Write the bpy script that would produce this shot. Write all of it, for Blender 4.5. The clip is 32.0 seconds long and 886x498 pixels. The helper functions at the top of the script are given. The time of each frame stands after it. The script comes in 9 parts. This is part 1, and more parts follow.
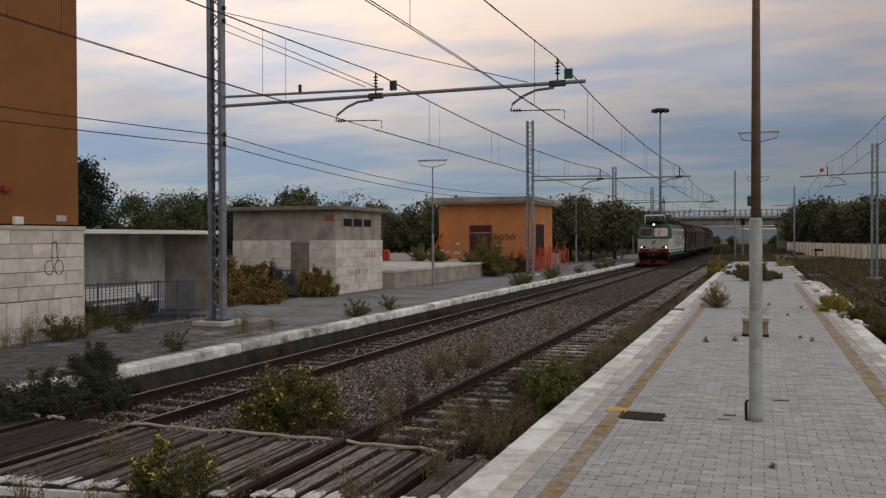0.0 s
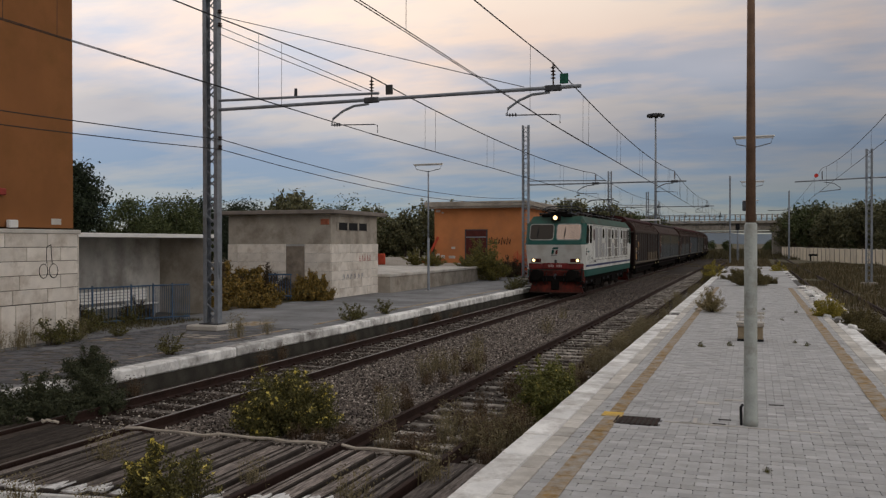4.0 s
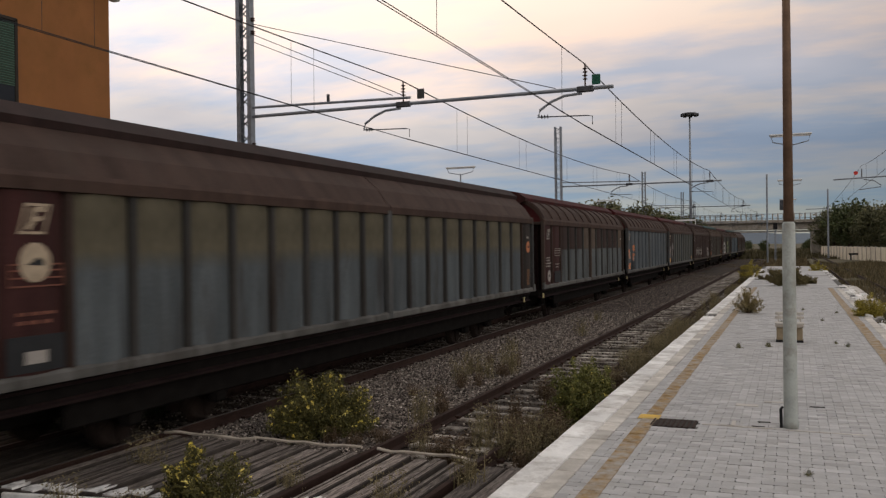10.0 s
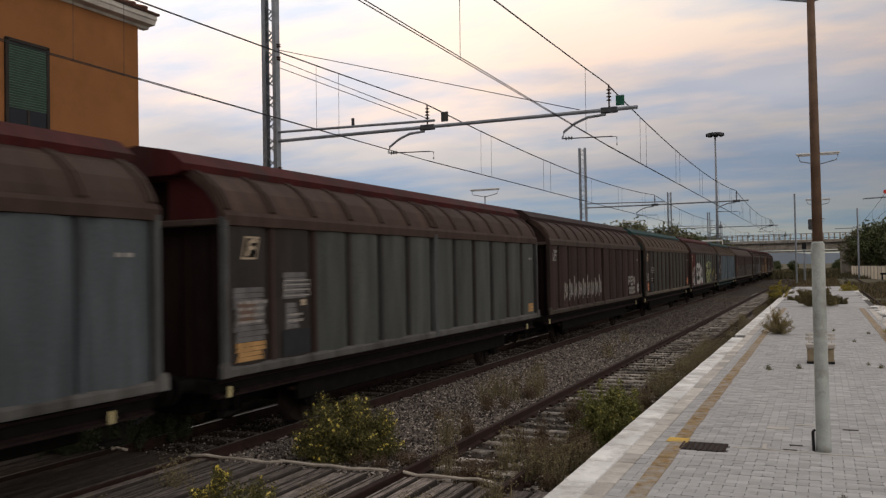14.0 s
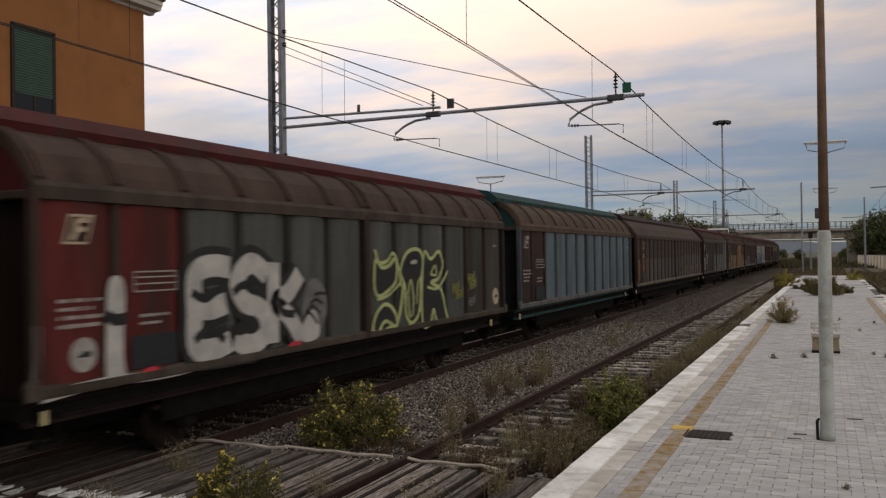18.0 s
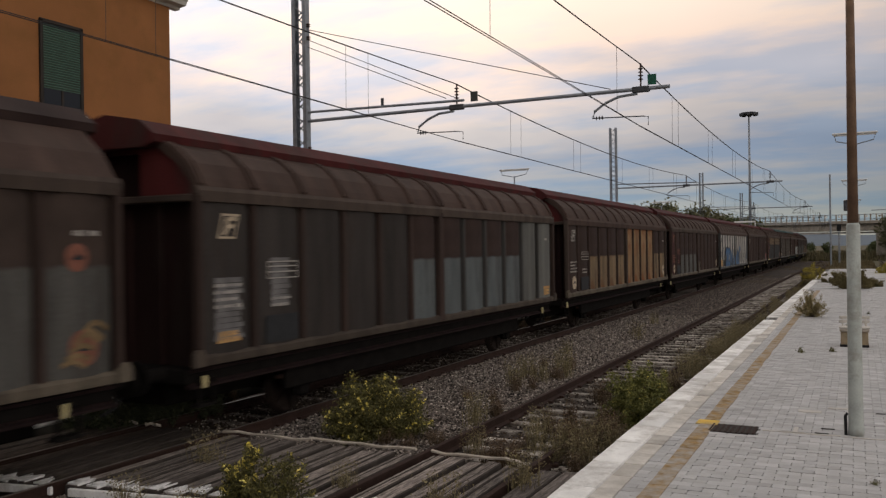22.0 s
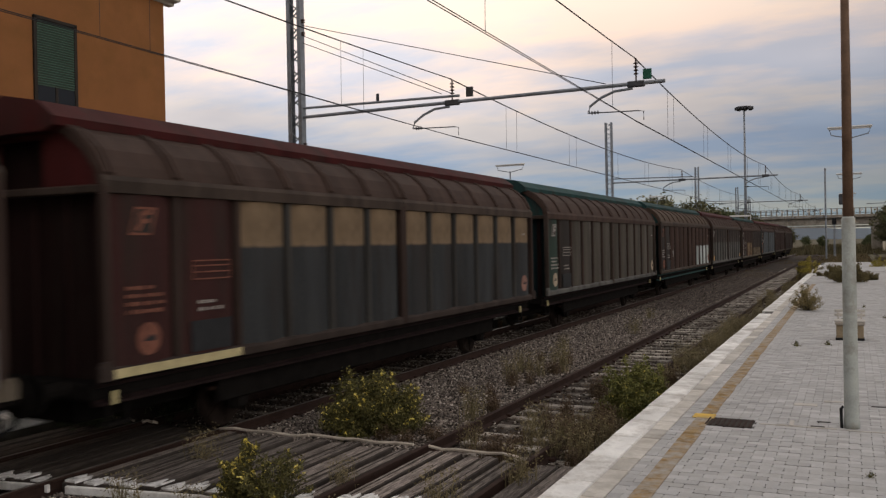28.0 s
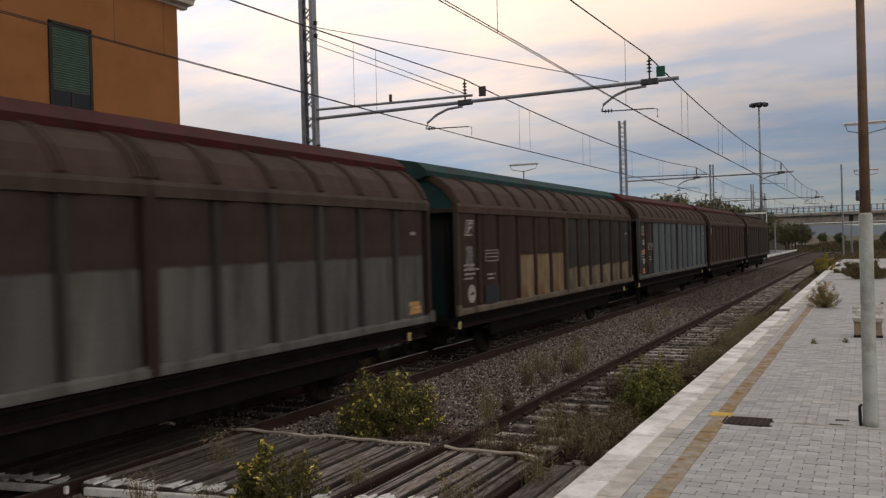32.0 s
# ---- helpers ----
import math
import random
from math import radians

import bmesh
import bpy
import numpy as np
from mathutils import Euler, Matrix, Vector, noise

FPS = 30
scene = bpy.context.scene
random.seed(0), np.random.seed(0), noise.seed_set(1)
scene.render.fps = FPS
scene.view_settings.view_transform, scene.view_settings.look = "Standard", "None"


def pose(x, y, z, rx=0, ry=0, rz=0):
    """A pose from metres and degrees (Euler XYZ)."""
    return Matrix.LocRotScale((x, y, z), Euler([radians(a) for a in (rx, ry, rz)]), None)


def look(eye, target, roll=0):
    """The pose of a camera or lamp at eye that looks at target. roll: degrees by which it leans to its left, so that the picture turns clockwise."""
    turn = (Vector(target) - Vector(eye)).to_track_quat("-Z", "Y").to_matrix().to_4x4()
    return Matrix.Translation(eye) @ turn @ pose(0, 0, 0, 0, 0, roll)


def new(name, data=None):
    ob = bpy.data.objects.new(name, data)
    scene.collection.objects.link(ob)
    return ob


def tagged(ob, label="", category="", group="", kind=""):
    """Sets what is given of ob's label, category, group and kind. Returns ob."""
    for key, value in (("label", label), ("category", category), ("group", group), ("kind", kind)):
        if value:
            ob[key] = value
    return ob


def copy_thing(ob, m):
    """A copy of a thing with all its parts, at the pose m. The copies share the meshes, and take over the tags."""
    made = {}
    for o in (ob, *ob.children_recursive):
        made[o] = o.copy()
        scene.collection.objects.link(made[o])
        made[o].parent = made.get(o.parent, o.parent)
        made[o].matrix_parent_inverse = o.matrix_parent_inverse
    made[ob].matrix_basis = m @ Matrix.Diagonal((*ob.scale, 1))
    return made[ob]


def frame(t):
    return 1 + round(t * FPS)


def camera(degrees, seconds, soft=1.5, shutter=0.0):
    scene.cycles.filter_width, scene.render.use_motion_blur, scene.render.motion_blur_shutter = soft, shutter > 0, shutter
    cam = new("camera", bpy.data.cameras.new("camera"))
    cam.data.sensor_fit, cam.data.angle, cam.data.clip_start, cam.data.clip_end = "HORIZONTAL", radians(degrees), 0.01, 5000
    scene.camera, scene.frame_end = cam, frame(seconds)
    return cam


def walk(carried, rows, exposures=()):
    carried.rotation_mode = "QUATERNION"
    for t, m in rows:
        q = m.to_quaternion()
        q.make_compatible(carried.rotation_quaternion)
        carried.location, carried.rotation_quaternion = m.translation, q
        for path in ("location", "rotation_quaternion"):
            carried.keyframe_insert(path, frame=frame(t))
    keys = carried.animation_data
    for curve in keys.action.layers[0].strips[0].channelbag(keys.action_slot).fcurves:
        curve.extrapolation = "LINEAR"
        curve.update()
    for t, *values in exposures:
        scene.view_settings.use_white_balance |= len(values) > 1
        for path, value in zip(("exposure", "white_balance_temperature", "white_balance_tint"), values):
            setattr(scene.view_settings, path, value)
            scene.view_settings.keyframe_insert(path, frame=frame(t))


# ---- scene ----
EYE = 2.33            # lens above the platform
C1, C2, C3 = -9.12, -4.32, 3.95   # track centres
RAIL = -0.29          # rail head below the platform
EDGE, EDGE_R, EDGE_L = -2.66, 2.58, -10.82

cam = camera(55.53, 32.0, soft=1.3, shutter=0.3)
walk(cam, [(t, pose(0, 0, EYE, 90 + p, 0, y) @ pose(0, 0, 0, 0, 0, r)) for t, y, p, r in (
    (0.0, 20.596, -0.707, -0.209), (0.5, 20.567, -0.656, -0.082), (1.0, 20.380, -0.572, -0.004), (1.5, 19.826, -0.454, -0.014),
    (2.0, 19.729, -0.306, -0.056), (2.5, 19.828, -0.242, -0.120), (3.0, 19.943, -0.350, -0.076), (3.5, 20.073, -0.399, -0.064),
    (5.5, 21.015, -0.517, -0.204), (6.0, 21.114, -0.615, -0.227), (6.5, 21.281, -0.775, -0.233), (7.0, 21.570, -0.550, -0.225),
    (7.5, 22.161, -0.246, -0.265), (8.0, 22.475, -0.282, -0.211), (8.5, 22.688, -0.578, -0.215), (9.0, 22.634, -0.943, -0.414),
    (9.5, 22.528, -0.725, -0.621), (10.0, 22.545, -0.189, -0.741), (10.5, 22.851, 0.265, -0.798), (11.0, 23.090, 0.987, -0.880),
    (11.5, 23.354, 1.451, -0.972), (12.0, 23.873, 1.551, -0.954), (12.5, 24.353, 1.385, -0.964), (13.0, 24.345, 1.281, -1.053),
    (13.5, 24.335, 1.363, -1.099), (14.0, 24.209, 1.344, -1.076), (14.5, 24.122, 1.306, -1.048), (16.5, 23.984, 0.770, -0.806),
    (17.0, 24.130, 0.619, -0.688), (17.5, 24.398, 0.545, -0.719), (18.0, 24.580, 0.480, -0.809), (18.5, 24.944, 0.464, -0.920),
    (19.0, 25.109, 0.700, -0.969), (19.5, 25.348, 0.753, -1.020), (20.0, 25.683, 0.616, -1.103), (20.5, 25.712, 0.547, -1.113),
    (21.0, 25.833, 0.293, -1.020), (21.5, 26.158, 0.059, -0.889), (22.0, 26.200, 0.037, -0.837), (22.5, 26.124, -0.087, -0.873),
    (23.0, 25.900, -0.261, -0.884), (23.5, 25.799, -0.271, -0.960), (24.0, 25.822, -0.248, -1.051), (24.5, 26.100, -0.155, -1.117),
    (25.0, 26.218, -0.082, -1.103), (25.5, 26.321, -0.039, -1.096), (27.5, 25.991, -0.427, -1.149), (28.0, 25.944, -0.270, -1.123),
    (28.5, 25.985, -0.242, -1.118), (29.0, 25.923, -0.332, -1.184), (29.5, 26.034, -0.320, -1.233), (30.0, 26.205, -0.257, -1.266),
    (30.5, 26.360, -0.229, -1.302), (31.0, 26.540, -0.303, -1.399), (31.5, 26.645, -0.392, -1.532), (32.0, 26.901, -0.245, -1.607),)],
     exposures=[(0.0, 0.0, 6500, 10), (6.0, 0.0, 6500, 10), (8.0, 0.14, 6600, 11), (9.0, 0.24, 6650, 11), (14.0, 0.22, 6700, 11), (32.0, 0.25, 6750, 11.5)])

# ---- sky and light ----
world = bpy.data.worlds.new("dusk_sky")
scene.world = world
world.use_nodes = True
wt = world.node_tree
wn, wl = wt.nodes, wt.links
wn.clear()
w_out = wn.new("ShaderNodeOutputWorld")
w_sum = wn.new("ShaderNodeAddShader")
w_bg = wn.new("ShaderNodeBackground")
w_sky = wn.new("ShaderNodeBackground")
nishita = wn.new("ShaderNodeTexSky")
nishita.sky_type, nishita.sun_disc = "NISHITA", False
nishita.sun_elevation, nishita.sun_rotation = radians(3), radians(113)
nishita.dust_density, nishita.ozone_density, nishita.air_density = 0.3, 2.1, 0.5
w_sky.inputs["Strength"].default_value = 0.05
coord = wn.new("ShaderNodeTexCoord")
sep = wn.new("ShaderNodeSeparateXYZ")
wl.new(coord.outputs["Generated"], sep.inputs[0])
# clouds lie in a flat layer: the bands narrow towards the horizon
zz = wn.new("ShaderNodeMath"); zz.operation = "ADD"; zz.inputs[1].default_value = 0.13
wl.new(sep.outputs["Z"], zz.inputs[0])
div = wn.new("ShaderNodeVectorMath"); div.operation = "DIVIDE"
comb = wn.new("ShaderNodeCombineXYZ")
wl.new(zz.outputs[0], comb.inputs[0]); wl.new(zz.outputs[0], comb.inputs[1]); comb.inputs[2].default_value = 1.0
wl.new(coord.outputs["Generated"], div.inputs[0]); wl.new(comb.outputs[0], div.inputs[1])
cl1 = wn.new("ShaderNodeTexNoise"); cl1.inputs["Scale"].default_value = 0.8; cl1.inputs["Detail"].default_value = 4; cl1.inputs["Roughness"].default_value = 0.5
cl2 = wn.new("ShaderNodeTexNoise"); cl2.inputs["Scale"].default_value = 1.9; cl2.inputs["Detail"].default_value = 4; cl2.inputs["Roughness"].default_value = 0.5
cl3 = wn.new("ShaderNodeTexNoise"); cl3.inputs["Scale"].default_value = 5.5; cl3.inputs["Detail"].default_value = 6; cl3.inputs["Roughness"].default_value = 0.6
band = wn.new("ShaderNodeMapping")
band.inputs["Rotation"].default_value = (0, 0, radians(14))
band.inputs["Scale"].default_value = (0.55, 1.05, 1.0)
band.inputs["Location"].default_value = (3.1, 0.4, 0.0)
wl.new(div.outputs[0], band.inputs["Vector"])
wl.new(div.outputs[0], cl1.inputs["Vector"])
for c in (cl2, cl3):
    wl.new(band.outputs[0], c.inputs["Vector"])
# height of the cloud edge wavers with the clouds
hz = wn.new("ShaderNodeMath"); hz.operation = "MULTIPLY_ADD"
hz.inputs[1].default_value = 0.16; hz.inputs[2].default_value = -0.08
wl.new(cl1.outputs["Fac"], hz.inputs[0])
el = wn.new("ShaderNodeMath"); el.operation = "ADD"
wl.new(sep.outputs["Z"], el.inputs[0]); wl.new(hz.outputs[0], el.inputs[1])
ramp = wn.new("ShaderNodeValToRGB")
SKY_STOPS = ((0.0, (0.225, 0.245, 0.285)), (0.05, (0.187, 0.20, 0.236)), (0.11, (0.232, 0.236, 0.268)), (0.155, (0.345, 0.345, 0.365)),
             (0.21, (0.60, 0.53, 0.50)), (0.30, (0.70, 0.69, 0.69)), (0.46, (0.78, 0.795, 0.815)), (1.0, (0.66, 0.67, 0.70)))
while len(ramp.color_ramp.elements) < len(SKY_STOPS):
    ramp.color_ramp.elements.new(0.5)
for e, (pos, col) in zip(ramp.color_ramp.elements, SKY_STOPS):
    e.position, e.color = pos, (*col, 1)
wl.new(el.outputs[0], ramp.inputs[0])
warm = wn.new("ShaderNodeMix"); warm.data_type = "RGBA"; warm.blend_type = "MULTIPLY"
wr = wn.new("ShaderNodeValToRGB")
wr.color_ramp.elements[0].position, wr.color_ramp.elements[0].color = 0.56, (0.81, 0.86, 0.92, 1)
wr.color_ramp.elements[1].position, wr.color_ramp.elements[1].color = 0.78, (1.29, 1.09, 0.86, 1)
puff = wn.new("ShaderNodeMath"); puff.operation = "MULTIPLY_ADD"; puff.inputs[1].default_value = 0.35
wl.new(cl3.outputs["Fac"], puff.inputs[0]); wl.new(cl2.outputs["Fac"], puff.inputs[2])
wl.new(puff.outputs[0], wr.inputs[0])
warm.inputs["Factor"].default_value = 1.0
wl.new(ramp.outputs[0], warm.inputs["A"]); wl.new(wr.outputs[0], warm.inputs["B"])
glow_dir = wn.new("ShaderNodeVectorMath"); glow_dir.operation = "DOT_PRODUCT"
glow_dir.inputs[1].default_value = Vector((-0.70, 0.68, 0.22)).normalized()
wl.new(coord.outputs["Generated"], glow_dir.inputs[0])
gr_ = wn.new("ShaderNodeMapRange")
gr_.inputs["From Min"].default_value, gr_.inputs["From Max"].default_value = 0.64, 1.0
gr_.inputs["To Min"].default_value, gr_.inputs["To Max"].default_value = 0.70, 1.34
wl.new(glow_dir.outputs["Value"], gr_.inputs["Value"])
glow_mul = wn.new("ShaderNodeVectorMath"); glow_mul.operation = "SCALE"
wl.new(warm.outputs["Result"], glow_mul.inputs[0]); wl.new(gr_.outputs[0], glow_mul.inputs["Scale"])
wl.new(glow_mul.outputs[0], w_bg.inputs["Color"])
w_bg.inputs["Strength"].default_value = 1.0
wl.new(nishita.outputs[0], w_sky.inputs["Color"])
wl.new(w_bg.outputs[0], w_sum.inputs[0]); wl.new(w_sky.outputs[0], w_sum.inputs[1])
wl.new(w_sum.outputs[0], w_out.inputs[0])

sun = new("sun", bpy.data.lights.new("sun", "SUN"))
sun.data.energy, sun.data.angle, sun.data.color = 0.45, radians(40), (1.0, 0.93, 0.86)
sun.matrix_world = look((60, -25, 25), (0, 0, 0))

# ---- materials ----
MATS = {}


def mat(name, col, rough=0.7, metal=0.0, var=0.25, scale=3.0, bump=0.15, fine=40.0, dirt=None, dirt_amt=0.35,
        rand=0.0, island=0.0, spec=0.2, emit=0.0):
    """A surface with two scales of unevenness, dirt patches and relief."""
    if name in MATS:
        return MATS[name]
    m = bpy.data.materials.new(name)
    MATS[name] = m
    m.use_nodes = True
    t = m.node_tree
    n, l = t.nodes, t.links
    b = n["Principled BSDF"]
    tc = n.new("ShaderNodeTexCoord")
    n1 = n.new("ShaderNodeTexNoise"); n1.inputs["Scale"].default_value = scale; n1.inputs["Detail"].default_value = 5
    n2 = n.new("ShaderNodeTexNoise"); n2.inputs["Scale"].default_value = fine; n2.inputs["Detail"].default_value = 4
    src = tc.outputs["Object"]
    if rand or island:
        off = n.new("ShaderNodeVectorMath"); off.operation = "ADD"
        oi = n.new("ShaderNodeObjectInfo") if rand else n.new("ShaderNodeNewGeometry")
        sc = n.new("ShaderNodeMath"); sc.operation = "MULTIPLY"; sc.inputs[1].default_value = 57.0
        l.new(oi.outputs["Random" if rand else "Random Per Island"], sc.inputs[0])
        l.new(src, off.inputs[0]); l.new(sc.outputs[0], off.inputs[1])
        src = off.outputs[0]
    l.new(src, n1.inputs["Vector"]); l.new(src, n2.inputs["Vector"])
    mx = n.new("ShaderNodeMath"); mx.operation = "MULTIPLY_ADD"
    mx.inputs[1].default_value = 0.4
    l.new(n2.outputs["Fac"], mx.inputs[0]); l.new(n1.outputs["Fac"], mx.inputs[2])
    r = n.new("ShaderNodeValToRGB")
    e = r.color_ramp.elements
    e[0].position, e[1].position = 0.45, 0.95
    e[0].color = (*[c * (1 - var) for c in col], 1)
    e[1].color = (*[min(1, c * (1 + var)) for c in col], 1)
    l.new(mx.outputs[0], r.inputs[0])
    out = r.outputs[0]
    if dirt:
        n3 = n.new("ShaderNodeTexNoise"); n3.inputs["Scale"].default_value = scale * 0.6; n3.inputs["Detail"].default_value = 7; n3.inputs["Roughness"].default_value = 0.7
        l.new(src, n3.inputs["Vector"])
        r3 = n.new("ShaderNodeValToRGB")
        r3.color_ramp.elements[0].position, r3.color_ramp.elements[1].position = 0.62 - dirt_amt * 0.35, 0.78 - dirt_amt * 0.2
        l.new(n3.outputs["Fac"], r3.inputs[0])
        md = n.new("ShaderNodeMix"); md.data_type = "RGBA"
        l.new(r3.outputs[0], md.inputs["Factor"]); l.new(out, md.inputs["A"]); md.inputs["B"].default_value = (*dirt, 1)
        out = md.outputs["Result"]
    if rand or island:
        hs = n.new("ShaderNodeHueSaturation")
        mr = n.new("ShaderNodeMapRange"); mr.inputs["To Min"].default_value = 1 - (rand or island); mr.inputs["To Max"].default_value = 1 + (rand or island)
        l.new(oi.outputs["Random" if rand else "Random Per Island"], mr.inputs["Value"])
        l.new(mr.outputs[0], hs.inputs["Value"]); l.new(out, hs.inputs["Color"])
        out = hs.outputs[0]
    l.new(out, b.inputs["Base Color"])
    b.inputs["Roughness"].default_value = rough
    b.inputs["Metallic"].default_value = metal
    b.inputs["Specular IOR Level"].default_value = spec
    if bump:
        bp = n.new("ShaderNodeBump"); bp.inputs["Strength"].default_value = bump; bp.inputs["Distance"].default_value = 0.02
        l.new(mx.outputs[0], bp.inputs["Height"]); l.new(bp.outputs[0], b.inputs["Normal"])
    if emit:
        b.inputs["Emission Color"].default_value = (*col, 1)
        b.inputs["Emission Strength"].default_value = emit
    return m


def glow(name, col, strength):
    m = bpy.data.materials.new(name)
    m.use_nodes = True
    b = m.node_tree.nodes["Principled BSDF"]
    b.inputs["Base Color"].default_value = (*col, 1)
    b.inputs["Emission Color"].default_value = (*col, 1)
    b.inputs["Emission Strength"].default_value = strength
    return m


def glass(name, col=(0.02, 0.022, 0.025), rough=0.05, spec=0.6):
    m = bpy.data.materials.new(name)
    m.use_nodes = True
    b = m.node_tree.nodes["Principled BSDF"]
    b.inputs["Base Color"].default_value = (*col, 1)
    b.inputs["Roughness"].default_value = rough
    b.inputs["Specular IOR Level"].default_value = spec
    return m


def leaf_mat(name, col, col2, yellow=None):
    """Leaves: colour varies leaf by leaf, some light passes through."""
    m = bpy.data.materials.new(name)
    m.use_nodes = True
    t = m.node_tree
    n, l = t.nodes, t.links
    b = n["Principled BSDF"]
    g = n.new("ShaderNodeNewGeometry")
    r = n.new("ShaderNodeValToRGB")
    r.color_ramp.elements[0].color, r.color_ramp.elements[1].color = (*col, 1), (*col2, 1)
    l.new(g.outputs["Random Per Island"], r.inputs[0])
    l.new(r.outputs[0], b.inputs["Base Color"])
    b.inputs["Roughness"].default_value = 0.65
    b.inputs["Specular IOR Level"].default_value = 0.25
    return m


# ---- mesh building ----
class Geo:
    """Collects faces for one mesh."""

    def __init__(self):
        self.v, self.f = [], []

    def add(self, verts, faces):
        k = len(self.v)
        self.v += [tuple(p) for p in verts]
        self.f += [tuple(i + k for i in q) for q in faces]
        return self

    def box(self, x0, x1, y0, y1, z0, z1, c=0.0):
        """A box with its edges chamfered by c."""
        if c <= 0:
            return self.add([(x, y, z) for x in (x0, x1) for y in (y0, y1) for z in (z0, z1)],
                            [(0, 1, 3, 2), (4, 6, 7, 5), (0, 4, 5, 1), (2, 3, 7, 6), (0, 2, 6, 4), (1, 5, 7, 3)])
        c = min(c, (x1 - x0) * 0.45, (y1 - y0) * 0.45, (z1 - z0) * 0.45)
        lo, hi, idx, vs = (x0, y0, z0), (x1, y1, z1), {}, []
        for sx in (0, 1):
            for sy in (0, 1):
                for sz in (0, 1):
                    s = (sx, sy, sz)
                    for a in range(3):
                        q = []
                        for j in range(3):
                            e = hi[j] if s[j] else lo[j]
                            q.append(e if j == a else e + (-c if s[j] else c))
                        idx[(s, a)] = len(vs)
                        vs.append(q)
        fs = []
        for a in range(3):
            b, d = (a + 1) % 3, (a + 2) % 3
            for sa in (0, 1):
                ring = []
                for sb, sd in ((0, 0), (1, 0), (1, 1), (0, 1)):
                    s = [0, 0, 0]; s[a], s[b], s[d] = sa, sb, sd
                    ring.append(idx[(tuple(s), a)])
                fs.append(ring if sa else ring[::-1])
            for sb in (0, 1):
                for sd in (0, 1):
                    s0, s1 = [0, 0, 0], [0, 0, 0]
                    s0[b], s0[d], s1[b], s1[d], s1[a] = sb, sd, sb, sd, 1
                    q = [idx[(tuple(s0), b)], idx[(tuple(s1), b)], idx[(tuple(s1), d)], idx[(tuple(s0), d)]]
                    fs.append(q if sb == sd else q[::-1])
        for s in [(i, j, k) for i in (0, 1) for j in (0, 1) for k in (0, 1)]:
            q = [idx[(s, 0)], idx[(s, 1)], idx[(s, 2)]]
            fs.append(q if sum(s) % 2 else q[::-1])
        return self.add(vs, fs)

    def prism(self, prof, a0, a1, axis="y"):
        """Extrudes a closed profile along an axis. y: profile in (x, z); x: (y, z); z: (x, y)."""
        put = {"y": lambda p, a: (p[0], a, p[1]), "x": lambda p, a: (a, p[0], p[1]), "z": lambda p, a: (p[0], p[1], a)}[axis]
        n = len(prof)
        vs = [put(p, a0) for p in prof] + [put(p, a1) for p in prof]
        fs = [(i, (i + 1) % n, n + (i + 1) % n, n + i) for i in range(n)]
        fs += [tuple(range(n))[::-1], tuple(range(n, 2 * n))]
        return self.add(vs, fs)

    def tube(self, pts, r, n=6, r1=None):
        """A round bar along a line of points."""
        pts = [Vector(p) for p in pts]
        vs, fs = [], []
        for i, p in enumerate(pts):
            d = (pts[min(i + 1, len(pts) - 1)] - pts[max(i - 1, 0)]).normalized()
            u = d.orthogonal().normalized() if abs(d.z) < 0.9 else Vector((1, 0, 0))
            u = (u - d * u.dot(d)).normalized()
            w = d.cross(u)
            rr = r if r1 is None else r + (r1 - r) * i / max(1, len(pts) - 1)
            for k in range(n):
                a = 2 * math.pi * k / n
                vs.append(p + (u * math.cos(a) + w * math.sin(a)) * rr)
        for i in range(len(pts) - 1):
            for k in range(n):
                fs.append((i * n + k, i * n + (k + 1) % n, (i + 1) * n + (k + 1) % n, (i + 1) * n + k))
        fs += [tuple(range(n))[::-1], tuple(range((len(pts) - 1) * n, len(pts) * n))]
        return self.add(vs, fs)

    def lathe(self, prof, n=16, centre=(0, 0, 0), axis="z"):
        """Turns a profile of (radius, height) round an axis."""
        vs, fs = [], []
        for r, h in prof:
            for k in range(n):
                a = 2 * math.pi * k / n
                p = (r * math.cos(a), r * math.sin(a), h)
                if axis == "x":
                    p = (p[2], p[0], p[1])
                if axis == "y":
                    p = (p[0], p[2], p[1])
                vs.append([p[i] + centre[i] for i in range(3)])
        for i in range(len(prof) - 1):
            for k in range(n):
                fs.append((i * n + k, i * n + (k + 1) % n, (i + 1) * n + (k + 1) % n, (i + 1) * n + k))
        fs += [tuple(range(n))[::-1], tuple(range((len(prof) - 1) * n, len(prof) * n))]
        return self.add(vs, fs)

    def mesh(self, name, material=None, smooth=False):
        me = bpy.data.meshes.new(name)
        me.from_pydata([tuple(map(float, p)) for p in self.v], [], self.f)
        bm = bmesh.new(); bm.from_mesh(me)
        bmesh.ops.recalc_face_normals(bm, faces=bm.faces)
        bm.to_mesh(me); bm.free()
        if material:
            me.materials.append(material)
        if smooth:
            me.shade_smooth()
        return me


def thing(name, x, y, z, label, category, group="", kind="", rz=0):
    ob = new(name)
    ob.empty_display_size = 0.2
    ob.matrix_basis = pose(x, y, z, 0, 0, rz)
    return tagged(ob, label, category, group, kind)


def part(name, geo, material, parent, label="", at=None, smooth=False):
    me = geo if isinstance(geo, bpy.types.Mesh) else geo.mesh(name, material, smooth)
    ob = new(name, me)
    ob.parent = parent
    if at is not None:
        ob.matrix_basis = at
    if label:
        ob["label"] = label
    return ob


def solid(name, geo, material, label, category, group="", kind="", at=None, smooth=False):
    ob = new(name, geo if isinstance(geo, bpy.types.Mesh) else geo.mesh(name, material, smooth))
    if at is not None:
        ob.matrix_basis = at
    return tagged(ob, label, category, group, kind)


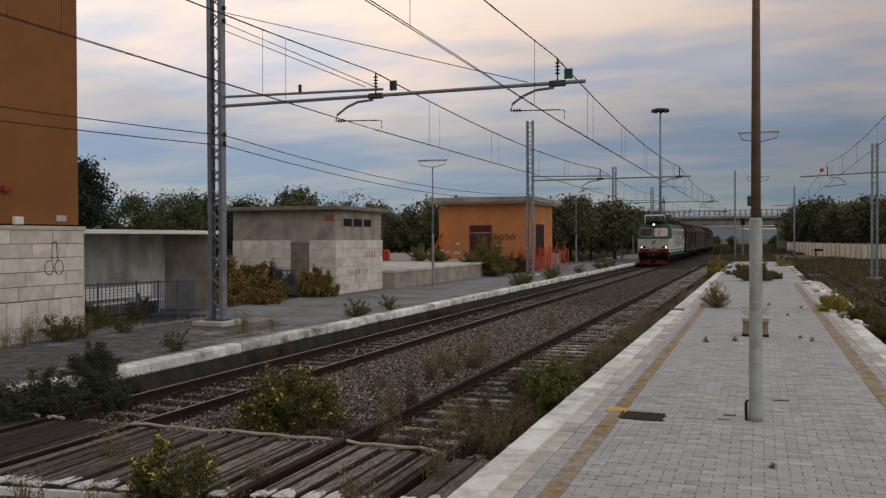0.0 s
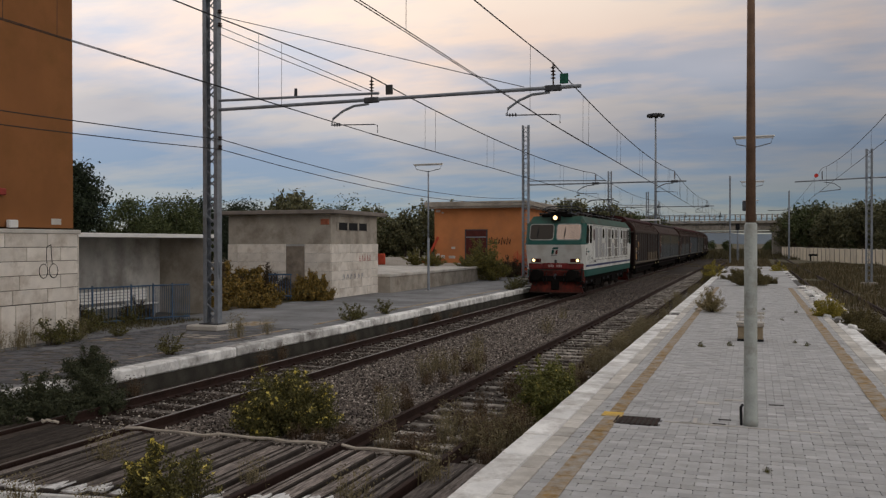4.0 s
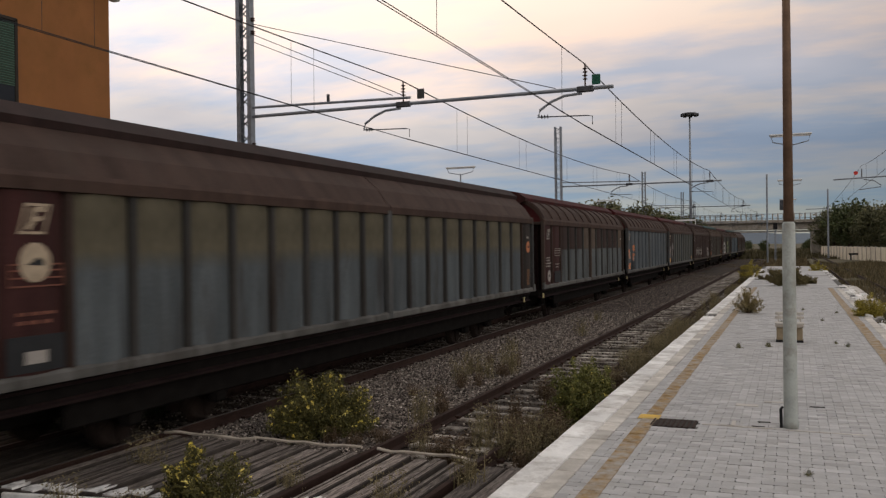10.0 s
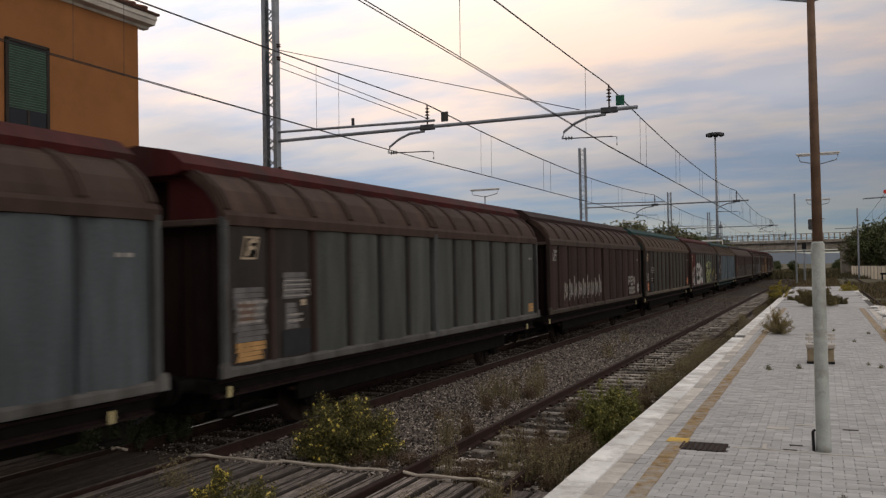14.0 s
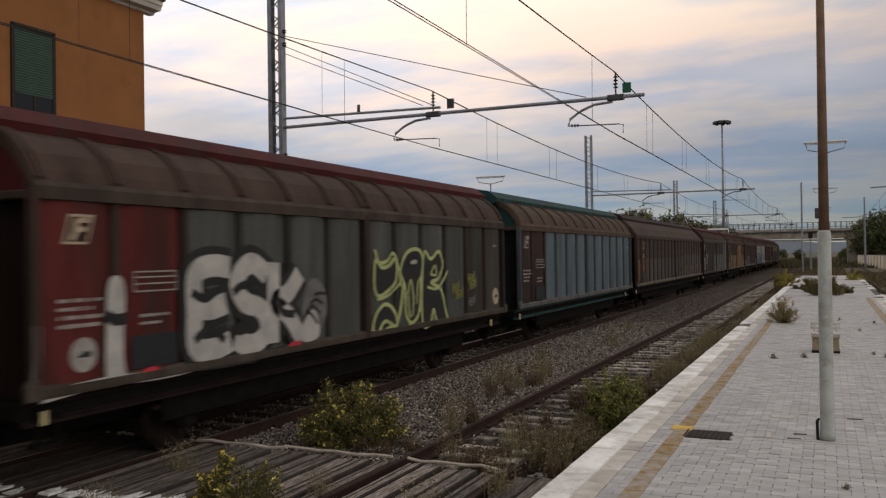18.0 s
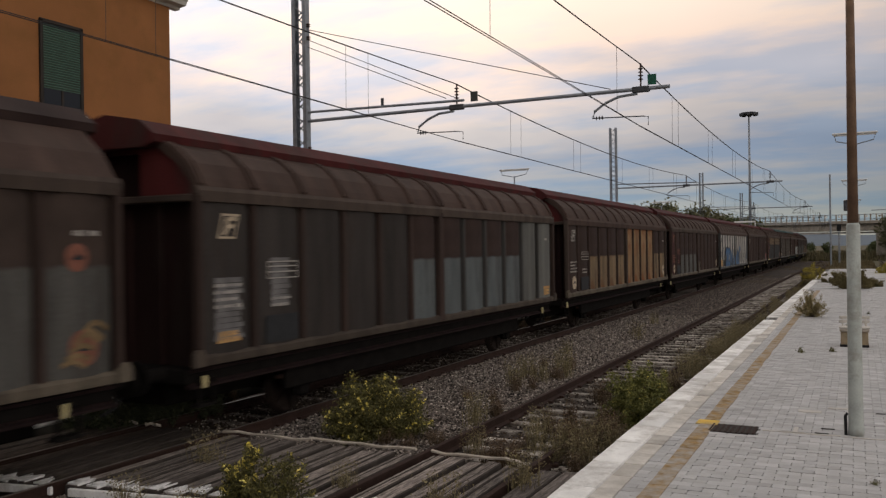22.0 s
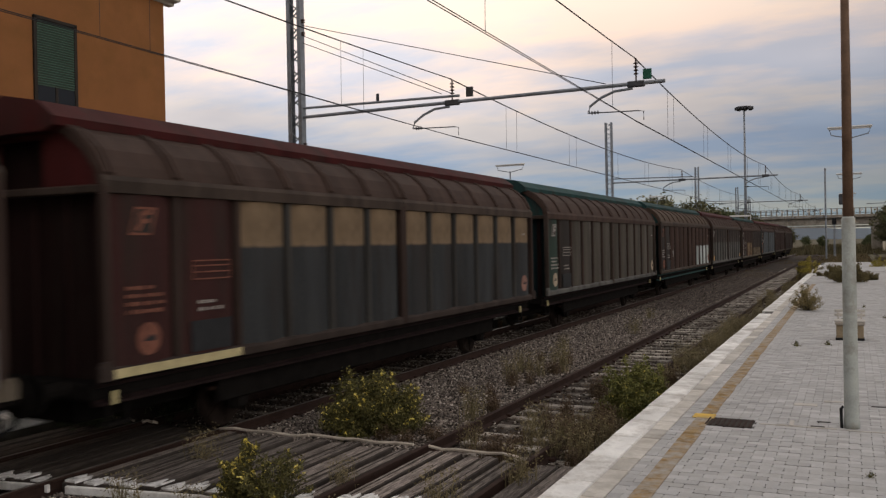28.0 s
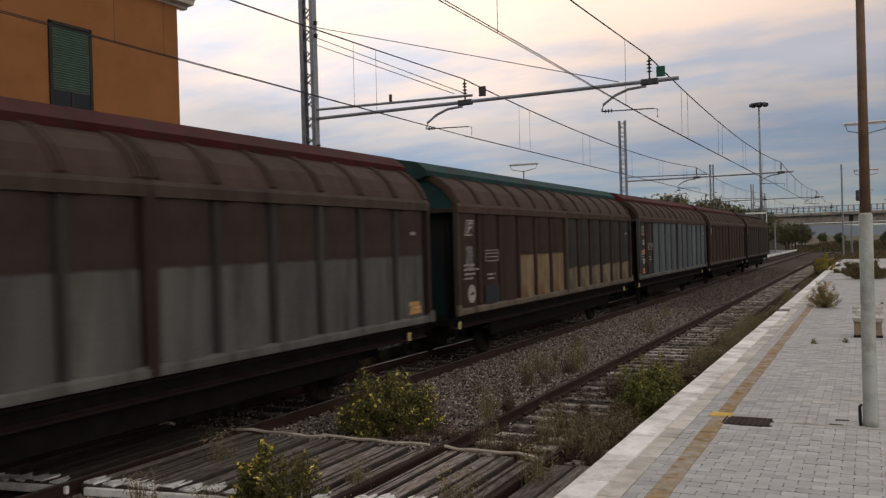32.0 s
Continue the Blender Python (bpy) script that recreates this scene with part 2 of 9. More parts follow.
def paint(ob, material):
    """Gives this one object its own material on a shared mesh."""
    ob.material_slots[0].link = "OBJECT"
    ob.material_slots[0].material = material
    return ob


def curve_x(y):
    """How far the tracks have bent to the left at y."""
    if y < 140:
        return 0.0
    if y < 250:
        return -(y - 140) ** 2 / 1000
    return -12.1 - 0.22 * (y - 250)


def curve_turn(y):
    return math.degrees(math.atan(0 if y < 140 else (y - 140) / 500 if y < 250 else 0.22))


# rust, iron, paint, stone
M_RAIL = mat("rusty_rail", (0.032, 0.017, 0.013), 0.85, 0.0, 0.35, 6, 0.3, 60)
M_HEAD = mat("rail_head_steel", (0.17, 0.15, 0.14), 0.45, 0.9, 0.3, 8, 0.05)
M_SLEEPER = mat("weathered_sleeper", (0.42, 0.385, 0.34), 0.9, 0, 0.35, 5, 0.5, 50, dirt=(0.05, 0.036, 0.028), dirt_amt=0.75, rand=0.4)
# the main line's sleepers, much darker than M_SLEEPER
M_SLEEPER_DARK = mat("oily_sleeper", (0.15, 0.13, 0.115), 0.9, 0, 0.35, 5, 0.5, 50, dirt=(0.05, 0.042, 0.036), rand=0.2)
M_BALLAST = mat("ballast_bed", (0.052, 0.04, 0.034), 0.95, 0, 0.5, 1.2, 1.0, 22, dirt=(0.035, 0.028, 0.022), dirt_amt=0.5)
# dark stones; on the main line they also hold the train's shadow
M_STONE_D = mat("sooty_ballast_stone", (0.05, 0.038, 0.031), 0.9, 0, 0.35, 8, 0.3, 60, island=0.7)
M_STONE = mat("ballast_stone", (0.14, 0.117, 0.102), 0.9, 0, 0.4, 8, 0.3, 60, island=0.93)
M_PAVER = mat("grey_paver", (0.425, 0.42, 0.421), 0.85, 0, 0.2, 1.3, 0.3, 70, dirt=(0.33, 0.325, 0.315), dirt_amt=0.45, island=0.09)
M_PAVER_P = mat("grey_paver_piece", (0.425, 0.42, 0.421), 0.85, 0, 0.2, 1.3, 0.3, 70, dirt=(0.33, 0.325, 0.315), dirt_amt=0.45, rand=0.09)
M_GAP = mat("dark_joint", (0.10, 0.095, 0.09), 0.95, 0, 0.3, 4, 0.3)
M_JOINT = mat("sandy_joint", (0.30, 0.295, 0.29), 0.95, 0, 0.3, 2, 0.4, 60)
M_KERB_S = mat("stained_kerb", (0.78, 0.77, 0.745), 0.85, 0, 0.2, 2.2, 0.4, 40, dirt=(0.17, 0.15, 0.135), dirt_amt=0.46, rand=0.14)
M_KERB = mat("white_kerb_paint", (0.78, 0.77, 0.75), 0.8, 0, 0.16, 2.5, 0.3, 50, dirt=(0.36, 0.33, 0.30), dirt_amt=0.5, rand=0.09)
M_EDGE = mat("pale_edge_slab", (0.54, 0.51, 0.47), 0.85, 0, 0.2, 3.0, 0.3, 60, dirt=(0.36, 0.33, 0.29), dirt_amt=0.45, rand=0.22)
M_YELLOW = mat("worn_yellow_line", (0.26, 0.16, 0.055), 0.85, 0, 0.45, 7, 0.3, 60, dirt=(0.36, 0.335, 0.30), dirt_amt=0.68)
M_YELLOW_B = mat("bright_yellow_paint", (0.62, 0.40, 0.08), 0.8, 0, 0.25, 3, 0.3, 60, dirt=(0.40, 0.33, 0.2), dirt_amt=0.4)
M_ASPHALT = mat("platform_asphalt", (0.22, 0.22, 0.225), 0.9, 0, 0.25, 0.8, 0.4, 60, dirt=(0.13, 0.13, 0.13), dirt_amt=0.5)
M_SETT = mat("dark_paving_sett", (0.12, 0.12, 0.128), 0.85, 0, 0.25, 1.0, 0.4, 60, dirt=(0.15, 0.115, 0.075), dirt_amt=0.35, island=0.3)
M_CONC = mat("weathered_concrete", (0.35, 0.315, 0.27), 0.9, 0, 0.25, 1.5, 0.4, 40, dirt=(0.19, 0.16, 0.13), dirt_amt=0.42)
M_CONC_L = mat("pale_concrete", (0.52, 0.49, 0.45), 0.9, 0, 0.2, 1.5, 0.3, 40, dirt=(0.30, 0.27, 0.24), dirt_amt=0.35)
M_GALV = mat("galvanised_steel", (0.24, 0.26, 0.29), 0.55, 0.4, 0.22, 5, 0.1, 40, dirt=(0.19, 0.19, 0.195), dirt_amt=0.2)
M_DARKSTEEL = mat("dark_steel", (0.07, 0.072, 0.08), 0.6, 0.4, 0.3, 6, 0.15)
M_WIRE = mat("copper_wire_dark", (0.035, 0.035, 0.04), 0.6, 0.4, 0.2, 6, 0)
M_CERAMIC = mat("brown_insulator", (0.06, 0.04, 0.035), 0.3, 0, 0.2, 6, 0)
M_WOOD = mat("crossing_plank", (0.22, 0.187, 0.168), 0.9, 0, 0.5, 7, 1.0, 45, dirt=(0.045, 0.036, 0.03), dirt_amt=0.5, rand=0.4)
M_WOOD.node_tree.nodes["Noise Texture"].inputs["Scale"].default_value = 5.0
_e = M_WOOD.node_tree.nodes["Color Ramp"].color_ramp.elements
_e[0].position, _e[1].position = 0.50, 0.86
_mp = M_WOOD.node_tree.nodes.new("ShaderNodeMapping"); _mp.inputs["Scale"].default_value = (8.0, 0.9, 8.0)
for _n in ("Noise Texture", "Noise Texture.001", "Noise Texture.002"):
    _l = M_WOOD.node_tree.nodes[_n].inputs["Vector"].links[0]
    _s = _l.from_socket
    M_WOOD.node_tree.links.new(_s, _mp.inputs["Vector"])
    M_WOOD.node_tree.links.new(_mp.outputs[0], M_WOOD.node_tree.nodes[_n].inputs["Vector"])
# the same plank material multiplied darker, for boards at the main line
M_WOOD_D = M_WOOD.copy()
M_WOOD_D.name = "oily_crossing_plank"
_b = M_WOOD_D.node_tree.nodes["Principled BSDF"]
_m = M_WOOD_D.node_tree.nodes.new("ShaderNodeMix"); _m.data_type, _m.blend_type = "RGBA", "MULTIPLY"
_m.inputs["Factor"].default_value = 1.0
M_WOOD_D.node_tree.links.new(_b.inputs["Base Color"].links[0].from_socket, _m.inputs["A"])
_m.inputs["B"].default_value = (0.3, 0.28, 0.26, 1)
M_WOOD_D.node_tree.links.new(_m.outputs["Result"], _b.inputs["Base Color"])
M_WOOD_PALE = mat("bleached_batten", (0.42, 0.37, 0.31), 0.9, 0, 0.3, 5, 0.5, 45)
M_DIRT = mat("dry_ground", (0.115, 0.092, 0.062), 0.95, 0, 0.4, 0.7, 0.8, 14, dirt=(0.06, 0.068, 0.03), dirt_amt=0.55)
M_ORANGE = mat("ochre_render", (0.25, 0.106, 0.040), 0.9, 0, 0.15, 0.8, 0.2, 50, dirt=(0.20, 0.09, 0.03), dirt_amt=0.4)
M_ORANGE2 = mat("orange_render", (0.52, 0.205, 0.08), 0.9, 0, 0.14, 0.9, 0.2, 50, dirt=(0.40, 0.17, 0.08), dirt_amt=0.35)
M_TRAV = mat("travertine_slab", (0.66, 0.61, 0.55), 0.8, 0, 0.14, 2.5, 0.3, 40, dirt=(0.42, 0.36, 0.30), dirt_amt=0.38, rand=0.09)
M_WHITE = mat("white_paint", (0.75, 0.74, 0.72), 0.6, 0, 0.08, 3, 0.05)
M_BLACK = mat("black_paint", (0.012, 0.012, 0.013), 0.6, 0, 0.2, 5, 0.05)
M_GRAFF = mat("black_spray", (0.02, 0.02, 0.02), 0.7, 0, 0.2, 5, 0)
M_SHUTTER = mat("green_shutter", (0.055, 0.105, 0.08), 0.6, 0, 0.15, 4, 0.05)
M_BLUERAIL = mat("faded_blue_paint", (0.05, 0.10, 0.175), 0.6, 0, 0.3, 5, 0.1, dirt=(0.07, 0.06, 0.05))
M_BARK = mat("bark", (0.07, 0.055, 0.042), 0.95, 0, 0.4, 6, 0.8, 30)
M_GLASS = glass("dark_glass", (0.012, 0.012, 0.013), 0.08, 0.3)
# far leaves are paler: distance haze is mixed into their colour
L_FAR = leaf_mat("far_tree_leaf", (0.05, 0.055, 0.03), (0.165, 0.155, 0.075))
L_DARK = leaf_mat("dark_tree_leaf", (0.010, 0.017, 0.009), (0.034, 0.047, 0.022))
L_MID = leaf_mat("green_tree_leaf", (0.04, 0.055, 0.022), (0.10, 0.115, 0.042))
L_BUSH = leaf_mat("bush_leaf", (0.035, 0.038, 0.014), (0.165, 0.145, 0.045))
L_DRY = leaf_mat("dry_weed", (0.10, 0.082, 0.045), (0.26, 0.215, 0.115))
L_FLOWER = leaf_mat("yellow_flower", (0.55, 0.43, 0.05), (0.85, 0.74, 0.24))
L_IVY = leaf_mat("autumn_creeper", (0.04, 0.042, 0.016), (0.32, 0.20, 0.045))

# ---- ground, tracks and platforms ----
g = Geo()
gx = [-600 * (1 - i / 14) ** 2 - 26 for i in range(14)] + [-26 + i * 3.2 for i in range(18)] + [31 + 560 * ((i + 1) / 10) ** 2 for i in range(10)]
gy = [-60 + 6 * i for i in range(32)] + [130 + 1500 * ((i + 1) / 12) ** 2 for i in range(12)]
for y in gy:
    for x in gx:
        h = -0.62
        if x > 6:
            h += min(0.35, (x - 6) * 0.03)
        if x < -19:
            h += min(0.45, (-19 - x) * 0.1)
        h += 0.05 * noise.noise((x * 0.3, y * 0.3, 0))
        g.v.append((x, y, h))
n = len(gx)
g.f = [(j * n + i, j * n + i + 1, (j + 1) * n + i + 1, (j + 1) * n + i) for j in range(len(gy) - 1) for i in range(n - 1)]
solid("ground", g, M_DIRT, "dry weedy soil round the station", "ground", kind="structure", smooth=True)

PATH_Y = [-14 + 3 * i for i in range(50)] + [140 + 5 * i for i in range(60)]


def along(prof, cx, ys):
    """A profile (x, z) drawn along the bending track."""
    vs, fs, k = [], [], len(prof)
    for y in ys:
        a = math.radians(curve_turn(y))
        for px_, pz in prof:
            vs.append((cx + curve_x(y) + px_ * math.cos(a), y + px_ * math.sin(a), pz))
    for j in range(len(ys) - 1):
        for i in range(k):
            fs.append((j * k + i, j * k + (i + 1) % k, (j + 1) * k + (i + 1) % k, (j + 1) * k + i))
    fs += [tuple(range(k))[::-1], tuple(range((len(ys) - 1) * k, len(ys) * k))]
    q = Geo(); q.v, q.f = vs, fs
    return q


bed_prof = [(-1.9, -0.75), (9.0, -0.75), (6.42, -0.50), (4.8, -0.50), (3.4, -0.47), (1.5, -0.46), (0.0, -0.485), (-1.62, -0.48)]
solid("ballast_bed", along(bed_prof, C1, PATH_Y), M_BALLAST, "grey-brown crushed stone bed under the tracks", "ballast", kind="structure")
solid("ballast_bed", along([(-1.7, -0.7), (1.9, -0.7), (1.5, -0.5), (-1.5, -0.5)], C3, PATH_Y[:60]), M_DIRT, "overgrown track bed of earth and gravel", "ballast", kind="structure")

RAIL_PROF = [(-0.07, -0.16), (0.07, -0.16), (0.07, -0.145), (0.012, -0.12), (0.012, -0.04), (0.036, -0.03), (0.036, -0.004), (0.03, 0.0),
             (-0.03, 0.0), (-0.036, -0.004), (-0.036, -0.03), (-0.012, -0.04), (-0.012, -0.12), (-0.07, -0.145)]


def track(cx, label, head, ys, sleepers, ms, wid=1.3):
    t = thing("railway_track", cx, 0, 0, label, "railway track", kind="structure")
    for s in (-0.7525, 0.7525):
        prof = [(s + a, RAIL + b) for a, b in RAIL_PROF]
        rail = part("rail", along(prof, 0, ys), M_RAIL, t)
        if head:
            part("rail_head", along([(s - 0.024, RAIL - 0.001), (s + 0.024, RAIL - 0.001), (s + 0.022, RAIL + 0.003), (s - 0.022, RAIL + 0.003)], 0, ys), M_HEAD, rail, "polished steel running surface")
    sl = Geo().box(-wid, wid, -0.095, 0.095, -0.15, 0.0, 0.012).mesh("sleeper", ms)
    cl = Geo().box(-0.13, -0.045, -0.05, 0.05, 0, 0.05, 0.01).box(0.045, 0.13, -0.05, 0.05, 0, 0.05, 0.01).box(-0.09, 0.09, -0.08, 0.08, -0.005, 0.012).mesh("rail_clip", M_RAIL)
    for i in range(sleepers[2]):
        y = sleepers[0] + i * sleepers[1]
        if 6.55 < y < 9.7 and cx < 0:
            continue
        o = part("sleeper", sl, None, t, at=pose(curve_x(y) + random.uniform(-0.03, 0.03), y + random.uniform(-0.02, 0.02), RAIL - 0.163 + random.uniform(-0.012, 0.008), 0, 0, random.uniform(-1, 1)))
        if y < 45:
            for s in (-0.7525, 0.7525):
                part("rail_clip", cl, None, o, at=pose(s, 0, 0.0))
    return t


track(C1, "main line track with polished rail tops on dark sleepers", True, PATH_Y, (-6, 0.6, 150), M_SLEEPER_DARK)
track(C2, "disused rusty track on pale weathered sleepers", False, PATH_Y[:75], (-6, 0.6, 150), M_SLEEPER)
track(C3, "rusty siding track lost in dry weeds", False, PATH_Y[:60], (4, 0.6, 90), M_SLEEPER)

# loose stones
def stones(n, x0, x1, y0, y1, z, smin, smax, bias=1.0, m=None):
    rng = np.random.default_rng(n + int(y0))
    base = np.array([(1, 0, 0), (-1, 0, 0), (0, 1, 0), (0, -1, 0), (0, 0, 1), (0, 0, -1)], float)
    tri = np.array([(0, 2, 4), (2, 1, 4), (1, 3, 4), (3, 0, 4), (2, 0, 5), (1, 2, 5), (3, 1, 5), (0, 3, 5)])
    pos = np.stack([rng.uniform(x0, x1, n), y0 + (y1 - y0) * rng.uniform(0, 1, n) ** bias, np.full(n, z) + rng.uniform(-0.015, 0.02, n)], 1)
    s = rng.uniform(smin, smax, (n, 1, 1)) * rng.uniform(0.6, 1.25, (n, 6, 1))
    a = rng.uniform(0, 6.28, n); ca, sa = np.cos(a), np.sin(a)
    v = base[None] * s * np.array([1.0, 0.8, 0.6])
    v = v + rng.uniform(-0.25, 0.25, (n, 6, 3)) * s
    x = v[..., 0] * ca[:, None] - v[..., 1] * sa[:, None]
    y = v[..., 0] * sa[:, None] + v[..., 1] * ca[:, None]
    v = np.stack([x, y, v[..., 2]], -1) + pos[:, None]
    f = (tri[None] + 6 * np.arange(n)[:, None, None]).reshape(-1, 3)
    me = bpy.data.meshes.new("ballast_stones")
    me.from_pydata(v.reshape(-1, 3).tolist(), [], f.tolist())
    me.materials.append(m or M_STONE)
    return me


for (n, x0, x1, y0, y1, b, m, z) in ((60000, C1 + 0.9, C2 - 0.8, 3.5, 30, 1.3, M_STONE, -0.435), (18000, C1 + 0.9, C2 - 0.8, 30, 75, 1.3, M_STONE, -0.43), (12000, C1 - 0.72, C1 + 0.72, 9.8, 45, 1.3, M_STONE_D, -0.465),
                                (3500, C2 - 0.7, C2 + 0.7, 9.8, 40, 1.2, M_STONE_D, -0.47), (4500, C2 + 0.8, EDGE - 0.12, 9.8, 40, 1.2, M_STONE_D, -0.47), (5000, EDGE_L + 0.2, C1 - 0.8, 9, 45, 1.2, M_STONE_D, -0.47),
                                (9000, C1 + 0.9, C2 - 0.8, -8, 3.6, 1.0, M_STONE, -0.435), (3000, C1 - 0.72, C1 + 0.72, -8, 6.4, 1.0, M_STONE_D, -0.465), (3000, C2 - 0.7, C2 + 0.7, -8, 6.4, 1.0, M_STONE_D, -0.47)):
    solid("ballast_stones", stones(n, x0, x1, y0, y1, z, 0.015, 0.038, b, m), None, "loose grey-brown ballast stones between the rails", "gravel", kind="stuff")

M_STONE_P = mat("pale_ballast_stone", (0.36, 0.32, 0.28), 0.9, 0, 0.3, 8, 0.3, 60, island=0.5)
for (n, x0, x1, y0, y1, b, z) in ((9000, C1 + 0.9, C2 - 0.8, 3.5, 34, 1.3, -0.425), (1500, C1 - 0.72, C1 + 0.72, 9.8, 40, 1.3, -0.45), (900, C2 - 0.7, EDGE - 0.15, 9.8, 30, 1.2, -0.45)):
    solid("ballast_stones", stones(n, x0, x1, y0, y1, z, 0.014, 0.034, b, M_STONE_P), None, "pale chips scattered over the ballast", "gravel", kind="stuff")

M_PLANK_SIDE = mat("tarred_plank_side", (0.045, 0.037, 0.032), 0.9, 0, 0.4, 6, 0.4, 40)
M_FLAKE = mat("flaking_white_paint", (0.74, 0.73, 0.72), 0.85, 0, 0.2, 9, 0.6, 45, dirt=(0.10, 0.085, 0.075), dirt_amt=0.42)
# wooden foot crossing
cross = thing("foot_crossing", C1, 8.1, RAIL, "old plank foot crossing with grey weathered boards", "crossing")
px0 = [(C1 - 1.6, C1 - 0.84), (C1 - 0.66, C1 + 0.66), (C1 + 0.84, C2 - 0.84), (C2 - 0.66, C2 + 0.66), (C2 + 0.84, EDGE - 0.18)]
for a, b in px0:
    nb = max(1, round((b - a) / 0.265)); w = (b - a) / nb
    for i in range(nb):
        gp = random.choice((0.02, 0.03, 0.045, 0.07))
        xm = a + w * (i + 0.5) - C1
        y0, y1 = -1.36 + (xm - 1.02) * 0.182 + random.uniform(-0.02, 0.02), 1.48 + random.uniform(-0.05, 0.05)
        # some boards have split along their grain
        bd, xs, nsp = Geo(), -w / 2 + gp, random.choice((1, 1, 2))
        for q in range(nsp):
            xe = w / 2 if q == nsp - 1 else xs + (w - gp) / nsp * random.uniform(0.75, 1.15)
            bd.box(xs, xe - random.choice((0.005, 0.008, 0.014)), y0 + random.uniform(-0.03, 0.03), y1 + random.uniform(-0.06, 0.05), -0.14, random.uniform(-0.012, 0.004), 0.014)
            xs = xe
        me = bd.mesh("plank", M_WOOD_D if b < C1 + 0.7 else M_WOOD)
        # the tops are bleached; the dark of the gaps is put into the flanks' colour
        me.materials.append(M_PLANK_SIDE)
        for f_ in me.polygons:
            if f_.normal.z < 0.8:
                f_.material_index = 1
        at_ = pose(xm, 0, -0.006 + random.uniform(-0.022, 0.01), random.uniform(-0.4, 0.4), random.uniform(-2.2, 2.2), random.uniform(-0.5, 0.5))
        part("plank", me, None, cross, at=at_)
        # flaking white paint on the board's end
        if xm > -0.7:
            back = [(w / 2 - 0.01 - (w - gp - 0.02) * k / 7, y0 + random.uniform(0.10, 0.34)) for k in range(8)]
            part("painted_end", Geo().prism([(-w / 2 + gp + 0.01, y0 + 0.03), (w / 2 - 0.01, y0 + 0.03)] + back, -0.02, 0.009, "z"), M_FLAKE, cross, "flaking white paint on a board end", at=at_)
for a, b, y in ((C1 - 1.55, C1 - 0.83, 1.42), (C1 - 0.66, C1 - 0.35, 1.40), (C1 + 0.84, C1 + 2.35, 1.45), (C1 + 2.3, C2 - 0.84, 1.52), (C2 - 0.62, C2 + 0.62, 1.5)):
    part("batten", Geo().tube([(a - C1 + (b - a) * k / 6, y + 0.03 * math.sin(k * 1.7 + a), 0.03 + 0.015 * math.sin(k * 2.3 + b)) for k in range(7)], 0.022, 6), M_WOOD_PALE, cross, "bleached edge pole")
for xa, xb in ((-0.4, 0.8), (1.02, 3.10), (3.9, 5.1)):
    part("end_beam", Geo().box(0, (xb - xa) * 1.016, -0.05, 0.0, -0.13, -0.035, 0.01), M_KERB, cross, "end beam in flaking white paint", at=pose(xa, -1.375 + (xa - 1.02) * 0.182, 0, 0, 0, 10.3))

# island platform
island = thing("platform_island", 0, 0, 0, "island platform paved in grey blocks with white edges", "platform", kind="structure")
Y0, Y1 = -14.0, 47.0
part("platform_core", Geo().box(EDGE + 0.10, EDGE_R - 0.10, Y0, Y1 + 40, -0.9, -0.03), M_GAP, island)


def edge_run(xo, sgn, ylist, parent, y1):
    """White kerb stones along an edge, then a row of slabs inside them."""
    kb = Geo().box(0, 0.36, 0.004, 1.0, -0.30, 0.0, 0.02).mesh("kerb_stone", M_KERB)
    sb = Geo().box(0.372, 0.585, 0.005, 0.493, -0.05, -0.002, 0.006).mesh("edge_slab", M_EDGE)
    y = ylist
    while y < y1:
        rot = pose(xo, y, random.uniform(-0.012, 0.004), 0, 0, random.uniform(-0.25, 0.25))
        if sgn < 0:
            rot = pose(xo, y + 1, random.uniform(-0.01, 0.004), 0, 0, 180 + random.uniform(-0.25, 0.25))
        if (sgn > 0 and (random.random() > 0.04 or y < 20)) or (sgn < 0 and (y < 24.5 or random.random() > 0.7)):
            part("kerb_stone", kb, None, parent, at=rot)
        if y < 46:
            for k in range(2):
                part("edge_slab", sb, None, parent, at=pose(xo, y + 0.5 * k + (0.5 if sgn < 0 else 0), random.uniform(-0.004, 0.003), 0, 0, (180 if sgn < 0 else 0)))
        y += 1.0


edge_run(EDGE, 1, -6.0, island, 78)
edge_run(EDGE_R, -1, -6.0, island, 78)
for k in range(40):
    part("rubble", Geo().box(-0.16, 0.16, -0.12, 0.12, -0.05, 0.04, 0.03), M_KERB, island, at=pose(EDGE_R - 0.1 + random.uniform(-0.25, 0.5), 25 + 22 * random.random(), random.uniform(-0.14, -0.02), random.uniform(-15, 15), random.uniform(-15, 15), random.uniform(0, 90)))
part("rubble_bank", Geo().prism([(EDGE_R - 0.05, -0.6), (EDGE_R + 0.95, -0.6), (EDGE_R + 0.7, -0.2), (EDGE_R - 0.05, -0.08)], 26, 52), M_CONC_L, island, "pale broken concrete bank")
for k in range(26):
    part("rubble", Geo().box(-0.12, 0.12, -0.09, 0.09, -0.06, 0.05, 0.03), M_KERB_S, island, at=pose(EDGE_R - 0.3 + random.uniform(-0.2, 0.3), 25 + k * 0.8 + random.uniform(-0.3, 0.3), random.uniform(-0.1, 0.03), random.uniform(-25, 25), random.uniform(-25, 25), random.uniform(0, 90)))
